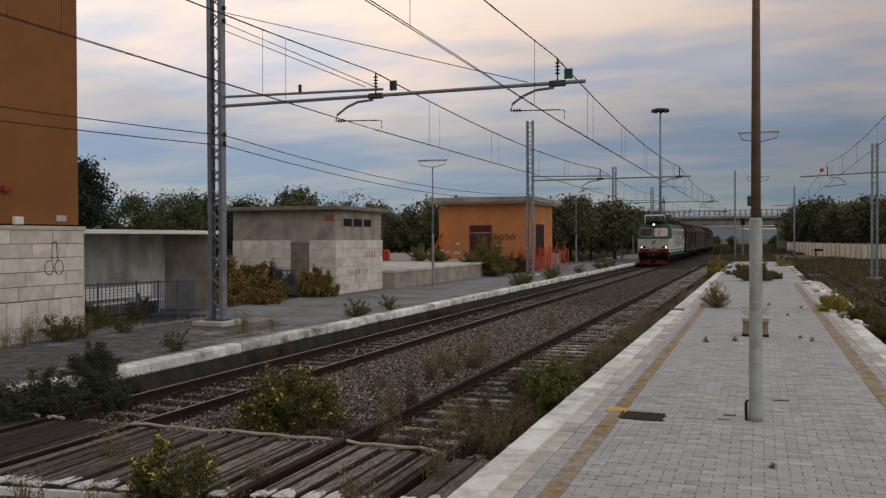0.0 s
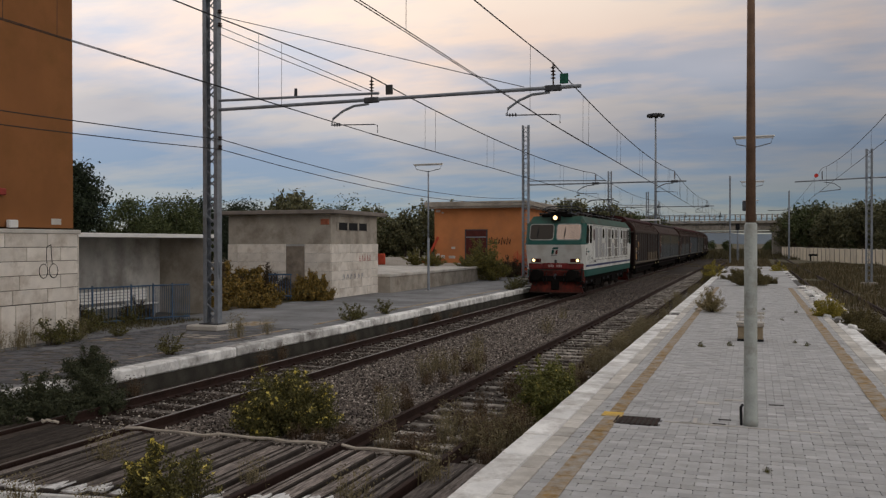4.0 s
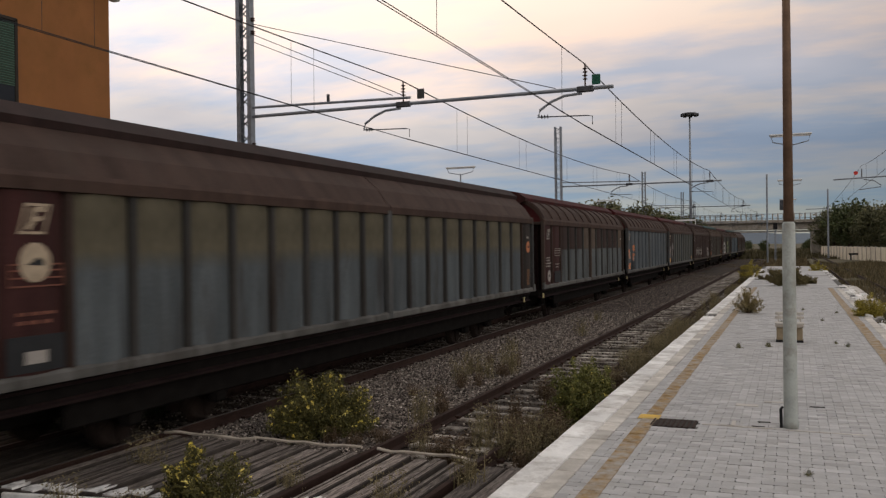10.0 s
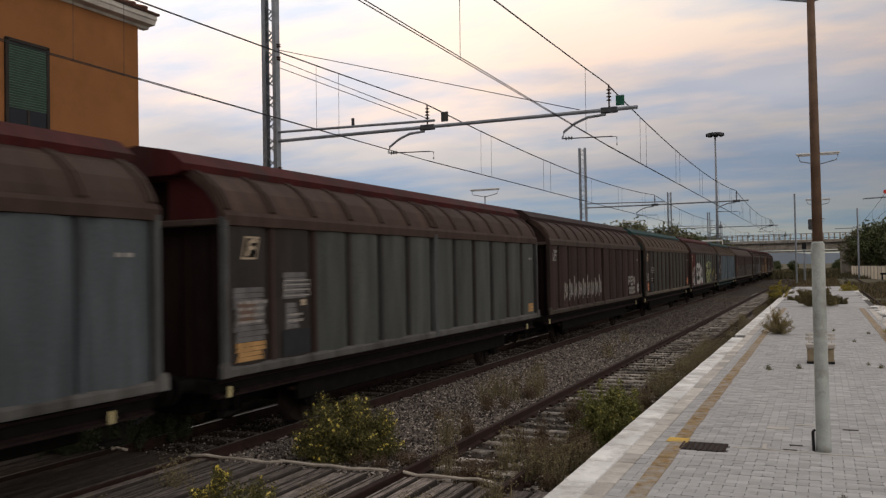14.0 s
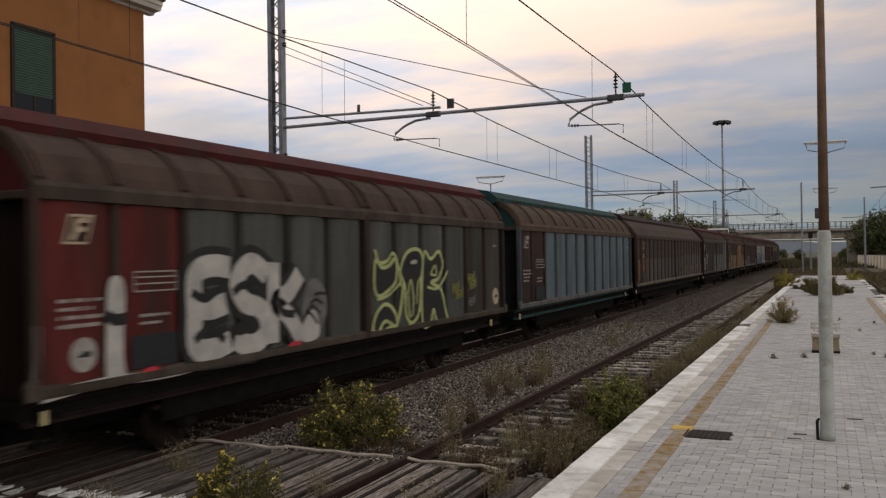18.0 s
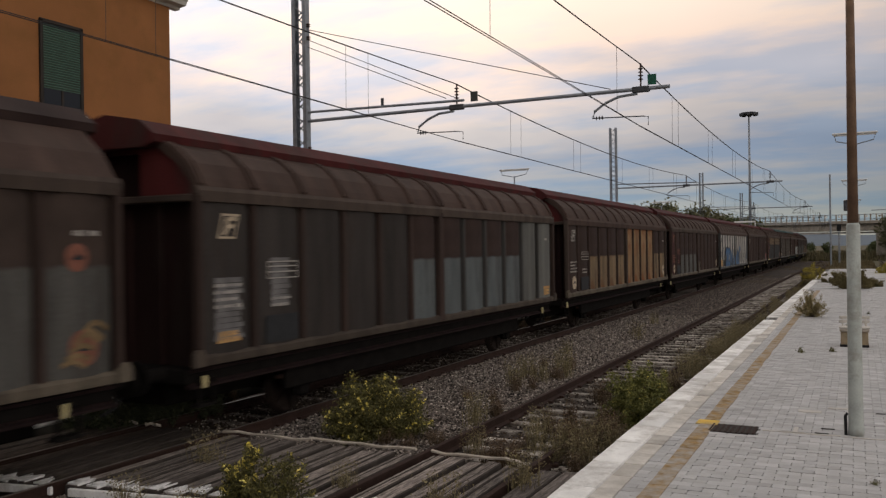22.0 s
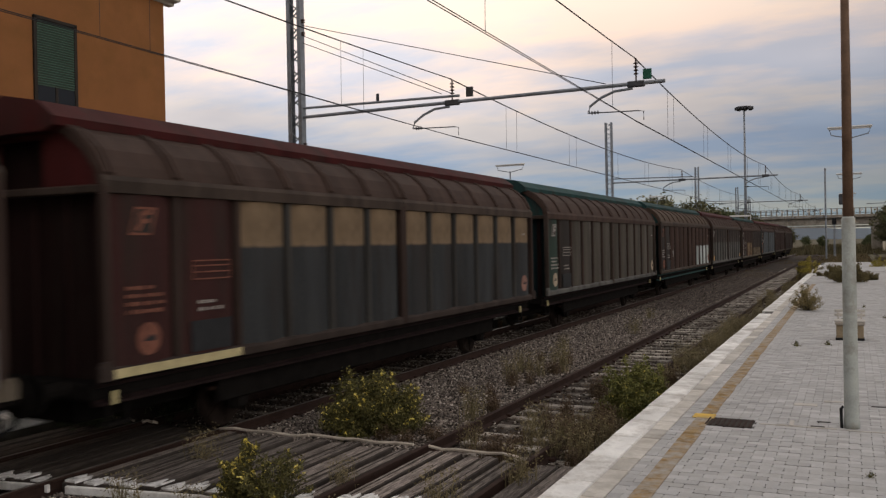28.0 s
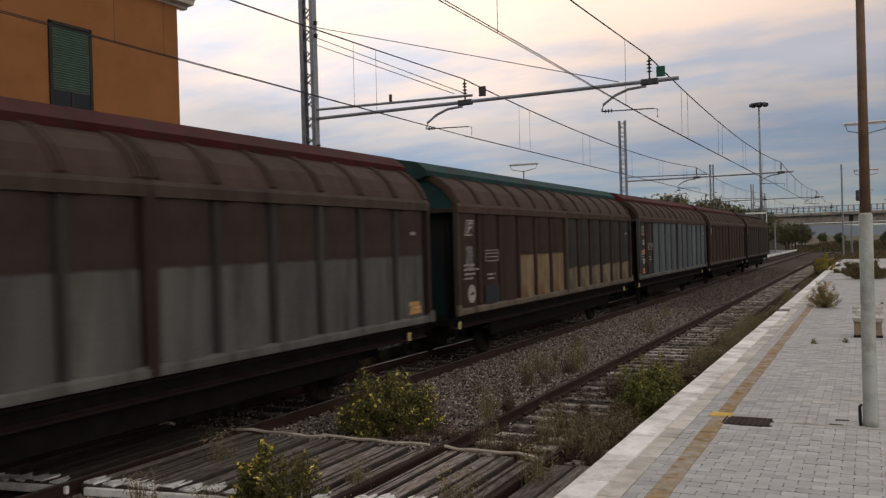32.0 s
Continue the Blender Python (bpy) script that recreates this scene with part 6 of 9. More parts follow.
for a, b in zip(ys, ys[1:]):
    for dx, zz in ((-0.05, 5.12), (-0.1, 4.86)):
        part("cable", Geo().tube(sag(dx, a, zz, dx, b, zz, 0.37 if a < 0 else 0.52), 0.012, 5), M_WIRE, feed)
for (xa, ya, za, xb, yb, zb) in ((-13.5, 19.2, 8.16, -9.05, 19.25, 6.16), (-13.5, 19.2, 7.96, -9.32, 19.25, 6.17), (-13.5, 19.2, 8.44, -5.08, 19.25, 5.99)):
    part("stay_cable", Geo().tube([(xa + 13.4, ya, za), (xb + 13.4, yb, zb)], 0.010, 5), M_WIRE, feed)

# ---- lamps ----
TUBE_W = mat("white_lamp_housing", (0.62, 0.62, 0.62), 0.5, 0, 0.06, 4, 0.02)


def platform_lamp(x, y, label, m_low, m_up, r=0.075, hw=0.76, dz=0.0):
    l = thing("platform_lamp", x, y, 0, label, "lamp post", group="platform lamp posts")
    part("base_plate", Geo().box(-0.17, 0.17, -0.17, 0.17, 0, 0.008, 0.003), M_PAVER, l)
    part("lower_post", Geo().lathe([(r * 1.12, 0), (r * 1.12, 0.1), (r * 1.05, 0.12), (r, 1.2), (r * 0.96, 2.55), (r * 0.75, 2.58)], 14), m_low, l, smooth=True)
    part("upper_post", Geo().lathe([(r * 0.76, 2.5), (r * 0.66, 4.2), (r * 0.55, 5.85)], 12), m_up, l, smooth=True)
    br_ = Geo()
    for sx in (-1, 1):
        br_.tube([(0, 0, 5.80 + dz), (sx * hw * 0.82, 0, 5.93 + dz), (sx * hw * 0.92, 0, 6.15 + dz)], 0.018, 6)
    part("bracket", br_, M_GALV, l)
    h = part("lamp_housing", Geo().box(-hw, hw, -0.09, 0.09, 6.14 + dz, 6.20 + dz, 0.02), TUBE_W, l, "white twin-tube housing")
    for yy in (-0.04, 0.04):
        part("lamp_tube", Geo().tube([(-hw + 0.04, yy, 6.12 + dz), (hw - 0.04, yy, 6.12 + dz)], 0.018, 6), M_WHITE, h)
    return l


LOW = mat("pale_grey_post_paint", (0.36, 0.385, 0.365), 0.6, 0, 0.2, 4, 0.15, 40, dirt=(0.2, 0.18, 0.15), dirt_amt=0.35)
UP = mat("rusty_brown_post", (0.14, 0.088, 0.06), 0.75, 0.1, 0.3, 5, 0.2, 40, dirt=(0.18, 0.11, 0.07))
near_lamp = platform_lamp(-0.04, 11.35, "lamp post, pale grey below and rusty brown above", LOW, UP, 0.08, 0.67, -0.24)
part("cable_stub", Geo().tube([(-0.11, -0.03, 0.0), (-0.115, -0.03, 0.24), (-0.09, -0.02, 0.27)], 0.018, 6), M_BLACK, near_lamp)
for k, (x, y) in enumerate(((-0.02, 30.6), (-0.1, 53.0), (-0.3, 77.0))):
    l = platform_lamp(x, y, "lamp post with twin-tube head on the island platform", LOW, UP, hw=0.67, dz=-0.24)
    if k == 0:
        part("loudspeaker", Geo().box(-0.36, -0.1, -0.15, 0.15, 3.4, 3.75, 0.03), M_DARKSTEEL, l, "dark loudspeaker box")
        part("notice_box", Geo().box(-0.24, -0.1, -0.1, 0.1, 3.78, 4.0, 0.03), M_WHITE, l)
for x, y in ((-14.92, 38.3), (-15.2, 74.0), (-15.2, 110.0)):
    platform_lamp(x, y, "tall lamp post with twin-tube head beside the track", M_GALV, M_GALV, 0.06)

tower = thing("light_tower", -12.85, 120.0, -0.02, "tall floodlight tower with a ring of lamps", "light tower")
part("shaft", Geo().lathe([(0.24, 0), (0.10, 20.2)], 12), M_GALV, tower, smooth=True)
part("head_ring", Geo().lathe([(0.2, 19.7), (0.9, 19.9), (0.95, 20.1), (0.9, 20.2), (0.15, 20.3)], 16), M_DARKSTEEL, tower)
for k in range(8):
    a = k * math.pi / 4
    part("floodlight", Geo().box(0.85, 1.2, -0.22, 0.22, 19.75, 20.15, 0.04), M_DARKSTEEL, tower, at=pose(0, 0, 0, 0, 0, math.degrees(a)))

# ---- station building ----
BX = -15.63
M_FRAME = mat("dark_window_frame", (0.03, 0.024, 0.02), 0.7)
bld = thing("station_building", BX, 16.3, 0, "ochre station building on a travertine base", "building")
part("wall", Geo().box(-9.0, -0.06, -16.0, -0.06, 2.7, 8.68), M_ORANGE, bld, "ochre rendered wall")
base = part("base_wall", Geo().box(-9.0, 0.0, -16.0, 0.0, -0.3, 2.55), M_GAP, bld, "wall base clad in travertine slabs")
y = -0.01
while y > -8.9:
    w = random.uniform(0.30, 0.42)
    part("travertine_slab", Geo().box(-0.01, 0.035 + random.uniform(0, 0.006), max(y - w, -9.0) + 0.007, y - 0.007, 0.0, 0.93 + random.uniform(-0.01, 0.0), 0.008), M_TRAV, base)
    y -= w
for r in range(5):
    h = 0.325
    y = -0.01
    first = 0.55 if r % 2 else 0.95
    while y > -9.0:
        w = first
        first = 1.0 + 0.2 * ((r * 7 + int(-y * 3)) % 3)
        part("travertine_slab", Geo().box(-0.01, 0.035 + random.uniform(0, 0.006), max(y - w, -9.0) + 0.006, y - 0.006, 0.94 + r * h + 0.006, 0.94 + (r + 1) * h - 0.006, 0.008), M_TRAV, base)
        y -= w
for r in range(7):
    part("travertine_slab", Geo().box(-2.0, 0.03, -0.0, 0.035, 0.0 + r * 0.365 + 0.005, (r + 1) * 0.365 - 0.005, 0.006), M_TRAV, base)
part("string_course", Geo().box(-9.05, 0.07, -16, 0.07, 2.56, 2.66, 0.015), M_CONC_L, bld, "pale string course")
for yc in (-3.35, -6.6):
    wdw = part("window", Geo().box(-0.10, -0.03, yc - 0.56, yc + 0.56, 5.45, 7.42), M_FRAME, bld, "tall window with lowered green shutter")
    rip = [(-0.015 - (0.02 if k % 2 else 0.0), 5.95 + k * 0.0275) for k in range(53)]
    sh = Geo().prism(rip + [(-0.055, 7.38), (-0.055, 5.95)], yc - 0.48, yc + 0.48)
    part("shutter", sh, M_SHUTTER, wdw, "green roller shutter")
    part("pane", Geo().box(-0.05, -0.025, yc - 0.48, yc + 0.48, 5.5, 5.94), M_GLASS, wdw)
    part("sill", Geo().box(-0.1, 0.06, yc - 0.62, yc + 0.62, 5.38, 5.45, 0.01), M_CONC_L, wdw)
    part("window_frame", Geo().box(-0.05, 0.0, yc - 0.56, yc - 0.48, 5.45, 7.42, 0.01).box(-0.05, 0.0, yc + 0.48, yc + 0.56, 5.45, 7.42, 0.01).box(-0.05, 0.0, yc - 0.56, yc + 0.56, 7.36, 7.44, 0.01).box(-0.05, -0.01, yc - 0.03, yc + 0.03, 5.45, 5.95), M_FRAME, wdw)
part("cornice", Geo().prism([(-0.2, 8.62), (-0.03, 8.62), (0.0, 8.68), (0.20, 8.70), (0.24, 8.80), (0.27, 8.82), (0.27, 8.93), (-0.2, 8.93)], -16, 0.27, "y"), M_CONC_L, bld, "pale moulded cornice")
part("roof", Geo().prism([(-9.3, 8.93), (0.31, 8.93), (0.34, 8.98), (-4.4, 10.4), (-9.3, 8.98)], -16.2, 0.31, "y"), mat("roof_tile_dark", (0.09, 0.055, 0.045), 0.85, 0, 0.3, 6, 0.4), bld)
for k in range(40):
    part("roof_tile", Geo().tube([(0.36, -15.8 + k * 0.40, 9.00), (-0.6, -15.8 + k * 0.40, 9.28)], 0.06, 6), mat("clay_tile", (0.12, 0.06, 0.045), 0.85, 0, 0.3, 6, 0.3), bld)
part("light_box", Geo().box(0.0, 0.12, -2.1, -1.85, 2.68, 2.86, 0.02), M_WHITE, bld, "small white wall lamp")
part("junction_box", Geo().box(0.0, 0.10, -2.35, -2.15, 3.4, 3.55, 0.02), mat("red_box", (0.3, 0.05, 0.04), 0.5), bld)
part("peeled_patch", Geo().box(-0.065, -0.05, -0.75, -0.45, 2.78, 2.92), M_CONC_L, bld, "patch of peeled plaster")
for (ya, za), (yb, zb) in (((-1.0, 1.86), (-0.98, 2.25)), ((-0.98, 2.25), (-0.86, 2.3)), ((-0.86, 2.3), (-0.82, 1.86))):
    part("graffiti_stroke", Geo().tube([(0.038, ya, za), (0.038, yb, zb)], 0.012, 4), M_GRAFF, bld)
for yc in (-1.08, -0.78):
    part("graffiti_stroke", Geo().tube([(0.038, yc + 0.13 * math.cos(a), 1.68 + 0.17 * math.sin(a)) for a in [k * math.pi / 6 for k in range(13)]], 0.012, 4), M_GRAFF, bld)

# covered shelter and fence behind
sh = thing("shelter", -19.0, 19.4, 0, "open shelter with a flat white-edged roof", "shelter")
part("back_wall", Geo().box(-0.15, 0.0, -3.0, 4.2, -0.3, 2.5), mat("grimy_white_wall", (0.44, 0.43, 0.41), 0.9, 0, 0.25, 1.2, 0.2, 40, dirt=(0.22, 0.205, 0.19), dirt_amt=0.5), sh)
part("end_wall", Geo().box(0.0, 1.85, 4.15, 4.3, -0.3, 2.5), M_CONC, sh)
part("roof_slab", Geo().box(-0.3, 2.0, -3.0, 4.4, 2.5, 2.58, 0.01), M_CONC_L, sh)
part("roof_fascia", Geo().box(2.0, 2.06, -3.0, 4.4, 2.50, 2.62, 0.01), M_WHITE, sh, "white roof edge")
for (x_, z_, w_) in ((0.004, 1.75, 0.3), (0.004, 1.35, 0.5), (0.004, 1.2, 0.35)):
    part("graffiti_stroke", Geo().tube([(x_, -1.6 + w_, z_), (x_, -1.5 + w_, z_ + 0.18), (x_, -1.4 + w_, z_), (x_, -1.25 + w_, z_ + 0.15)], 0.012, 4), M_GRAFF, sh)
fence = thing("railing", -17.0, 17.0, 0, "faded blue iron railing beside the shelter", "railing")


def rail_run(pts):
    for (xa, ya), (xb, yb) in zip(pts, pts[1:]):
        L_ = math.hypot(xb - xa, yb - ya); nb = int(L_ / (0.12 if L_ > 2 else 0.055))
        for zz in (0.12, 1.08):
            part("rail", Geo().tube([(xa, ya, zz), (xb, yb, zz)], 0.022, 6), M_BLUERAIL, fence)
        for k in range(nb + 1):
            u = k / nb
            part("baluster" if k % 10 else "post", Geo().tube([(xa + (xb - xa) * u, ya + (yb - ya) * u, -0.05), (xa + (xb - xa) * u, ya + (yb - ya) * u, 1.08 if k % 10 else 1.14)], 0.011 if k % 10 else 0.028, 5), M_BLUERAIL, fence)


rail_run([(-0.6, 0.4), (0.3, 3.4), (0.9, 4.3)])
bn = thing("slatted_bench", -18.0, 20.6, 0.0, "pale slatted bench under the shelter", "bench")
for k in range(5):
    part("slat", Geo().box(-0.25, 0.22, -1.6, 1.4, 0.42 + k * 0.001, 0.46, 0.01) if k == 0 else Geo().box(-0.28, -0.24, -1.6, 1.4, 0.46 + k * 0.09, 0.53 + k * 0.09, 0.01), M_WHITE, bn)
for yy in (-1.4, 1.2):
    part("leg", Geo().box(-0.24, 0.2, yy - 0.04, yy + 0.04, 0, 0.42, 0.01), M_CONC, bn)

# shed
SX, SY = -16.55, 31.3
shed = thing("concrete_shed", SX, SY, 0, "flat-roofed concrete shed with travertine lower walls", "shed")
part("wall", Geo().box(-5.05, -0.03, 0.03, 4.6, -0.3, 3.55), M_CONC, shed, "stained concrete wall")
part("roof_slab", Geo().box(-5.35, 0.35, -0.35, 4.9, 3.55, 3.72, 0.02), mat("roof_edge_grey", (0.20, 0.175, 0.155), 0.9, 0, 0.25, 2, 0.3), shed)
cl = part("cladding", Geo().box(-5.05, 0.0, 0.0, 4.62, -0.3, 2.28), M_JOINT, shed, "travertine cladding")
for r in range(6):
    h = 0.38
    x = 0.0
    k = 0
    while x > -5.0:
        w = (0.6 if (r % 2 and k == 0) else 1.2)
        if x > -1.25:
            w = min(w, x + 1.25)
        elif x > -2.15:
            x = -2.15
        if w > 0.05:
            part("travertine_slab", Geo().box(max(x - w, -5.05) + 0.005, x - 0.005, -0.03, 0.012, r * h + 0.005, (r + 1) * h - 0.005, 0.006), M_TRAV, cl)
        x -= w; k += 1
    y = 0.0; k = 0
    while y < 4.55:
        w = (0.6 if (r % 2 and k == 0) else 1.15)
        part("travertine_slab", Geo().box(-0.012, 0.03, y + 0.005, min(y + w, 4.62) - 0.005, r * h + 0.005, (r + 1) * h - 0.005, 0.006), M_TRAV, cl)
        y += w; k += 1
part("door", Geo().box(-2.14, -1.26, -0.02, 0.03, -0.1, 2.2, 0.01), mat("weathered_door", (0.22, 0.185, 0.15), 0.8, 0, 0.3, 3, 0.3, dirt=(0.12, 0.1, 0.08)), shed, "weathered wooden door")
# not cut open: the dark inside the vents is a solid black box
vent = part("vent_opening", Geo().box(-0.05, 0.002, 0.6, 3.6, 2.88, 3.20), M_BLACK, shed, "black strip standing in for the shaded vent openings")
for yy in (0.6, 1.55, 2.55, 3.5):
    part("vent_post", Geo().box(-0.05, 0.012, yy - 0.05, yy + 0.1, 2.86, 3.22, 0.01), M_CONC, vent)
part("broken_corner", Geo().box(-0.5, -0.1, -0.005, 0.04, 3.1, 3.34, 0.05), mat("bare_brick", (0.35, 0.12, 0.07), 0.9, 0, 0.3, 8, 0.3), shed, "patch of bare red brick")
gg = Geo()
for k in range(5):
    y_ = 2.6 + k * 0.26
    gg.tube([(0.034, y_, 1.5), (0.034, y_ + 0.07, 1.78), (0.034, y_ + 0.13, 1.52)], 0.010, 4)
part("graffiti", gg, mat("red_spray", (0.4, 0.06, 0.05), 0.7), shed, "red scrawl")
gg = Geo()
for k in range(6):
    y_ = 1.0 + k * 0.36
    gg.tube([(0.034, y_, 0.75), (0.034, y_ + 0.05, 0.98), (0.034, y_ + 0.16, 0.80), (0.034, y_ + 0.16, 0.99)], 0.010, 4)
part("graffiti", gg, mat("faded_blue_grey_spray", (0.20, 0.22, 0.27), 0.7), shed, "faded blue-grey scrawl")

gate = thing("blue_gate", -18.2, 29.2, 0, "small faded blue iron gate in the creeper", "gate")
for k in range(9):
    part("bar", Geo().tube([(k * 0.12, 0, 0.1), (k * 0.12, 0, 1.1)], 0.014, 5), M_BLUERAIL, gate)
for zz in (0.2, 1.05):
    part("rail", Geo().box(-0.05, 1.0, -0.03, 0.03, zz, zz + 0.06, 0.01), M_BLUERAIL, gate)
# loading ramp and orange building
ramp_ = thing("loading_ramp", -15.9, 35.9, 0, "raised concrete loading ramp with a pale edge", "ramp")
part("wall", Geo().box(-14.0, 0, 0, 13.2, -0.3, 0.74), M_CONC, ramp_)
part("deck", Geo().box(-14.1, 0.06, -0.06, 13.3, 0.74, 0.88, 0.02), M_CONC_L, ramp_, "pale concrete coping")
part("deck", Geo().box(-30.0, -2.0, 13.3, 44.0, -0.3, 0.86, 0.02), M_CONC, ramp_)
OX, OY = -15.6, 58.0
ob_ = thing("orange_building", OX, OY, 0.98, "flat-roofed orange building behind the loading ramp", "building")
part("wall", Geo().box(-6.5, 0.15, 0, 7.9, -1.3, 3.95), M_ORANGE2, ob_, "orange rendered wall")
part("roof_slab", Geo().box(-7.0, 0.75, -0.8, 8.7, 3.95, 4.32, 0.03), M_CONC, ob_, "overhanging concrete roof slab")
part("roof_soffit", Geo().box(-6.85, 0.6, -0.65, 8.5, 3.85, 3.96, 0.02), M_CONC_L, ob_)
d1 = part("door", Geo().box(-4.05, -2.5, -0.04, 0.02, 0.0, 2.25), mat("dark_red_door", (0.09, 0.022, 0.018), 0.7, 0, 0.3, 3, 0.2), ob_, "dark red double door")
part("door_transom", Geo().box(-4.05, -2.5, -0.06, 0.02, 1.72, 1.80), M_GALV, d1)
part("door_frame", Geo().box(-4.13, -4.05, -0.05, 0.02, 0, 2.3).box(-2.5, -2.42, -0.05, 0.02, 0, 2.3).box(-4.13, -2.42, -0.05, 0.02, 2.25, 2.32), M_DARKSTEEL, d1)
part("door", Geo().box(0.1, 0.19, 2.6, 5.0, 0.0, 2.4), mat("dark_doorway", (0.03, 0.018, 0.016), 0.8), ob_, "dark side doorway")
for (x, z, w, h) in ((-6.4, 0.25, 0.3, 0.3), (-6.0, 0.2, 0.3, 0.25), (-5.2, 0.9, 0.3, 0.16), (-5.4, 0.2, 0.5, 0.2), (-6.4, 3.6, 0.35, 0.15), (-5.95, 3.5, 0.15, 0.12)):
    part("peeled_patch", Geo().box(x, x + w, -0.012, 0.01, z, z + h, 0.03), M_CONC_L, ob_, "patch of peeled plaster")
gg = Geo()
for k in range(4):
    gg.tube([(-2.2 + k * 0.4, -0.015, 1.2), (-2.1 + k * 0.4, -0.015, 1.75), (-1.95 + k * 0.4, -0.015, 1.25), (-1.9 + k * 0.4, -0.015, 1.6)], 0.03, 4)
part("graffiti", gg, M_GRAFF, ob_, "black scrawl")
NET = mat("orange_net", (0.46, 0.075, 0.04), 0.8, 0, 0.25, 4, 0.2)
net = thing("safety_net", -15.0, 53.5, 0.0, "sagging orange plastic safety net", "net")
for (xa, ya, xb, yb, h0) in ((0.3, 1.5, 0.2, 8.0, 0.3), (0.2, 8.0, 0.0, 16.0, 0.3), (-0.5, 2.5, -0.3, 9.0, 0.3)):
    q = Geo()
    for k in range(14):
        u = k / 13
        x, y = xa + (xb - xa) * u + 0.1 * math.sin(k * 2), ya + (yb - ya) * u
        hh = 1.5 + 0.25 * math.sin(k * 1.3)
        q.tube([(x, y, h0 * 0.2), (x, y, hh)], 0.018, 4)
        if k:
            for r in range(10):
                z0, z1 = 0.1 + p_h * r / 9.5, 0.1 + hh * r / 9.5
                q.tube([(p_x, p_y, z0), (x, y, z1)], 0.022, 3)
        p_x, p_y, p_h = x, y, hh
    part("net_run", q, NET, net)
net2 = thing("safety_net", -22.0, 54.0, 0.86, "crumpled orange net leaning on the wall", "net")
part("net_run", Geo().tube([(-0.6, 3.5, 0.1), (-0.1, 3.6, 1.1), (0.3, 3.7, 1.9)], 0.10, 6).tube([(-0.9, 3.3, 0.05), (0.6, 3.4, 0.15)], 0.14, 6), NET, net2)
net3 = thing("barrier", -25.2, 52.0, 0.86, "low orange plastic barrier on the ramp", "barrier")
part("panel", Geo().box(-2.0, 1.8, -0.1, 0.1, 0, 0.75, 0.05), NET, net3)

# ---- bridge and far things ----
br = thing("road_bridge", -6.0, 200.0, 0, "concrete road bridge over the tracks with mesh railing", "bridge")
part("deck", Geo().box(-40, 42, -0.3, 9, 6.55, 7.2, 0.05), M_CONC, br, "weathered concrete deck edge")
part("girder", Geo().box(-40, 42, 0.4, 8.3, 5.1, 6.55), M_CONC, br)
part("lower_beam", Geo().box(-12, 11.5, 1.0, 1.4, 4.45, 4.85), M_CONC_L, br)
for x0, x1 in ((-15.5, -10.2), (9.8, 11.6)):
    part("abutment", Geo().box(x0, x1, 0.0, 9.0, -1.0, 5.3, 0.05), M_CONC, br, "concrete abutment")
for k in range(56):
    part("railing_post", Geo().box(-30 + 1.1 * k, -29.72 + 1.1 * k, -0.22, -0.08, 7.2, 8.6), M_CONC, br)
for z in (7.45, 8.45):
    part("railing_bar", Geo().box(-40, 42, -0.2, -0.12, z, z + 0.13), M_GALV, br)
for k in range(9):
    part("reflector_plate", Geo().box(-8 + k * 2.6, -7.5 + k * 2.6, -0.24, -0.2, 7.9, 8.3), M_WHITE, br)
for x0, x1, name in ((-60, -21.5, "embankment"), (5.6, 60, "embankment")):
    solid(name, Geo().prism([(196, -0.8), (214, -0.8), (210, 6.4), (199, 6.4)], x0, x1, "x"), M_DIRT, "grassy road embankment beside the bridge", "embankment", kind="structure")
# the blue of the haze is put into the hills' own colour
HILL = mat("distant_hill", (0.28, 0.33, 0.395), 1.0, 0, 0.15, 0.01, 0)
h = Geo()
hp = [(-700 + k * 40, 16 + 11 * noise.noise((k * 0.23, 0, 0)) + 6 * noise.noise((k * 0.9, 1, 0))) for k in range(40)]
h.prism([(-700, -5)] + [(-700 + (k * 40), max(3, z)) for k, (x_, z) in enumerate(hp)] + [(-700 + 39 * 40, -5)], 1400, 1440)
solid("backdrop", h, HILL, "distant hills in a haze-blue colour", "backdrop", kind="structure")

# boundary wall on the far side
bw = thing("boundary_wall", 4.9, 168.0, -0.4, "long pale concrete panel wall under trees", "wall", kind="structure", rz=0)
pts = [(0, 0), (2.6, -20), (5.6, -40), (9.0, -60), (13.2, -80), (18.5, -100), (25, -120)]
for (xa, ya), (xb, yb) in zip(pts, pts[1:]):
    L_ = math.hypot(xb - xa, yb - ya); a = math.degrees(math.atan2(yb - ya, xb - xa))
    nn = 8
    for k in range(nn):
        u = (k + 0.5) / nn
        part("wall_panel", Geo().box(-L_ / nn / 2 + 0.06, L_ / nn / 2 - 0.06, -0.06, 0.06, -0.2, 1.85 + random.uniform(-0.04, 0.04), 0.02), mat("cream_concrete", (0.60, 0.53, 0.42), 0.9, 0, 0.15, 1, 0.2, 30, rand=0.08), bw, at=pose(xa + (xb - xa) * u, ya + (yb - ya) * u, 0, 0, 0, a))
        part("wall_post", Geo().box(-0.09, 0.09, -0.12, 0.12, -0.2, 1.95, 0.02), M_CONC, bw, at=pose(xa + (xb - xa) * k / nn, ya + (yb - ya) * k / nn, 0, 0, 0, a))

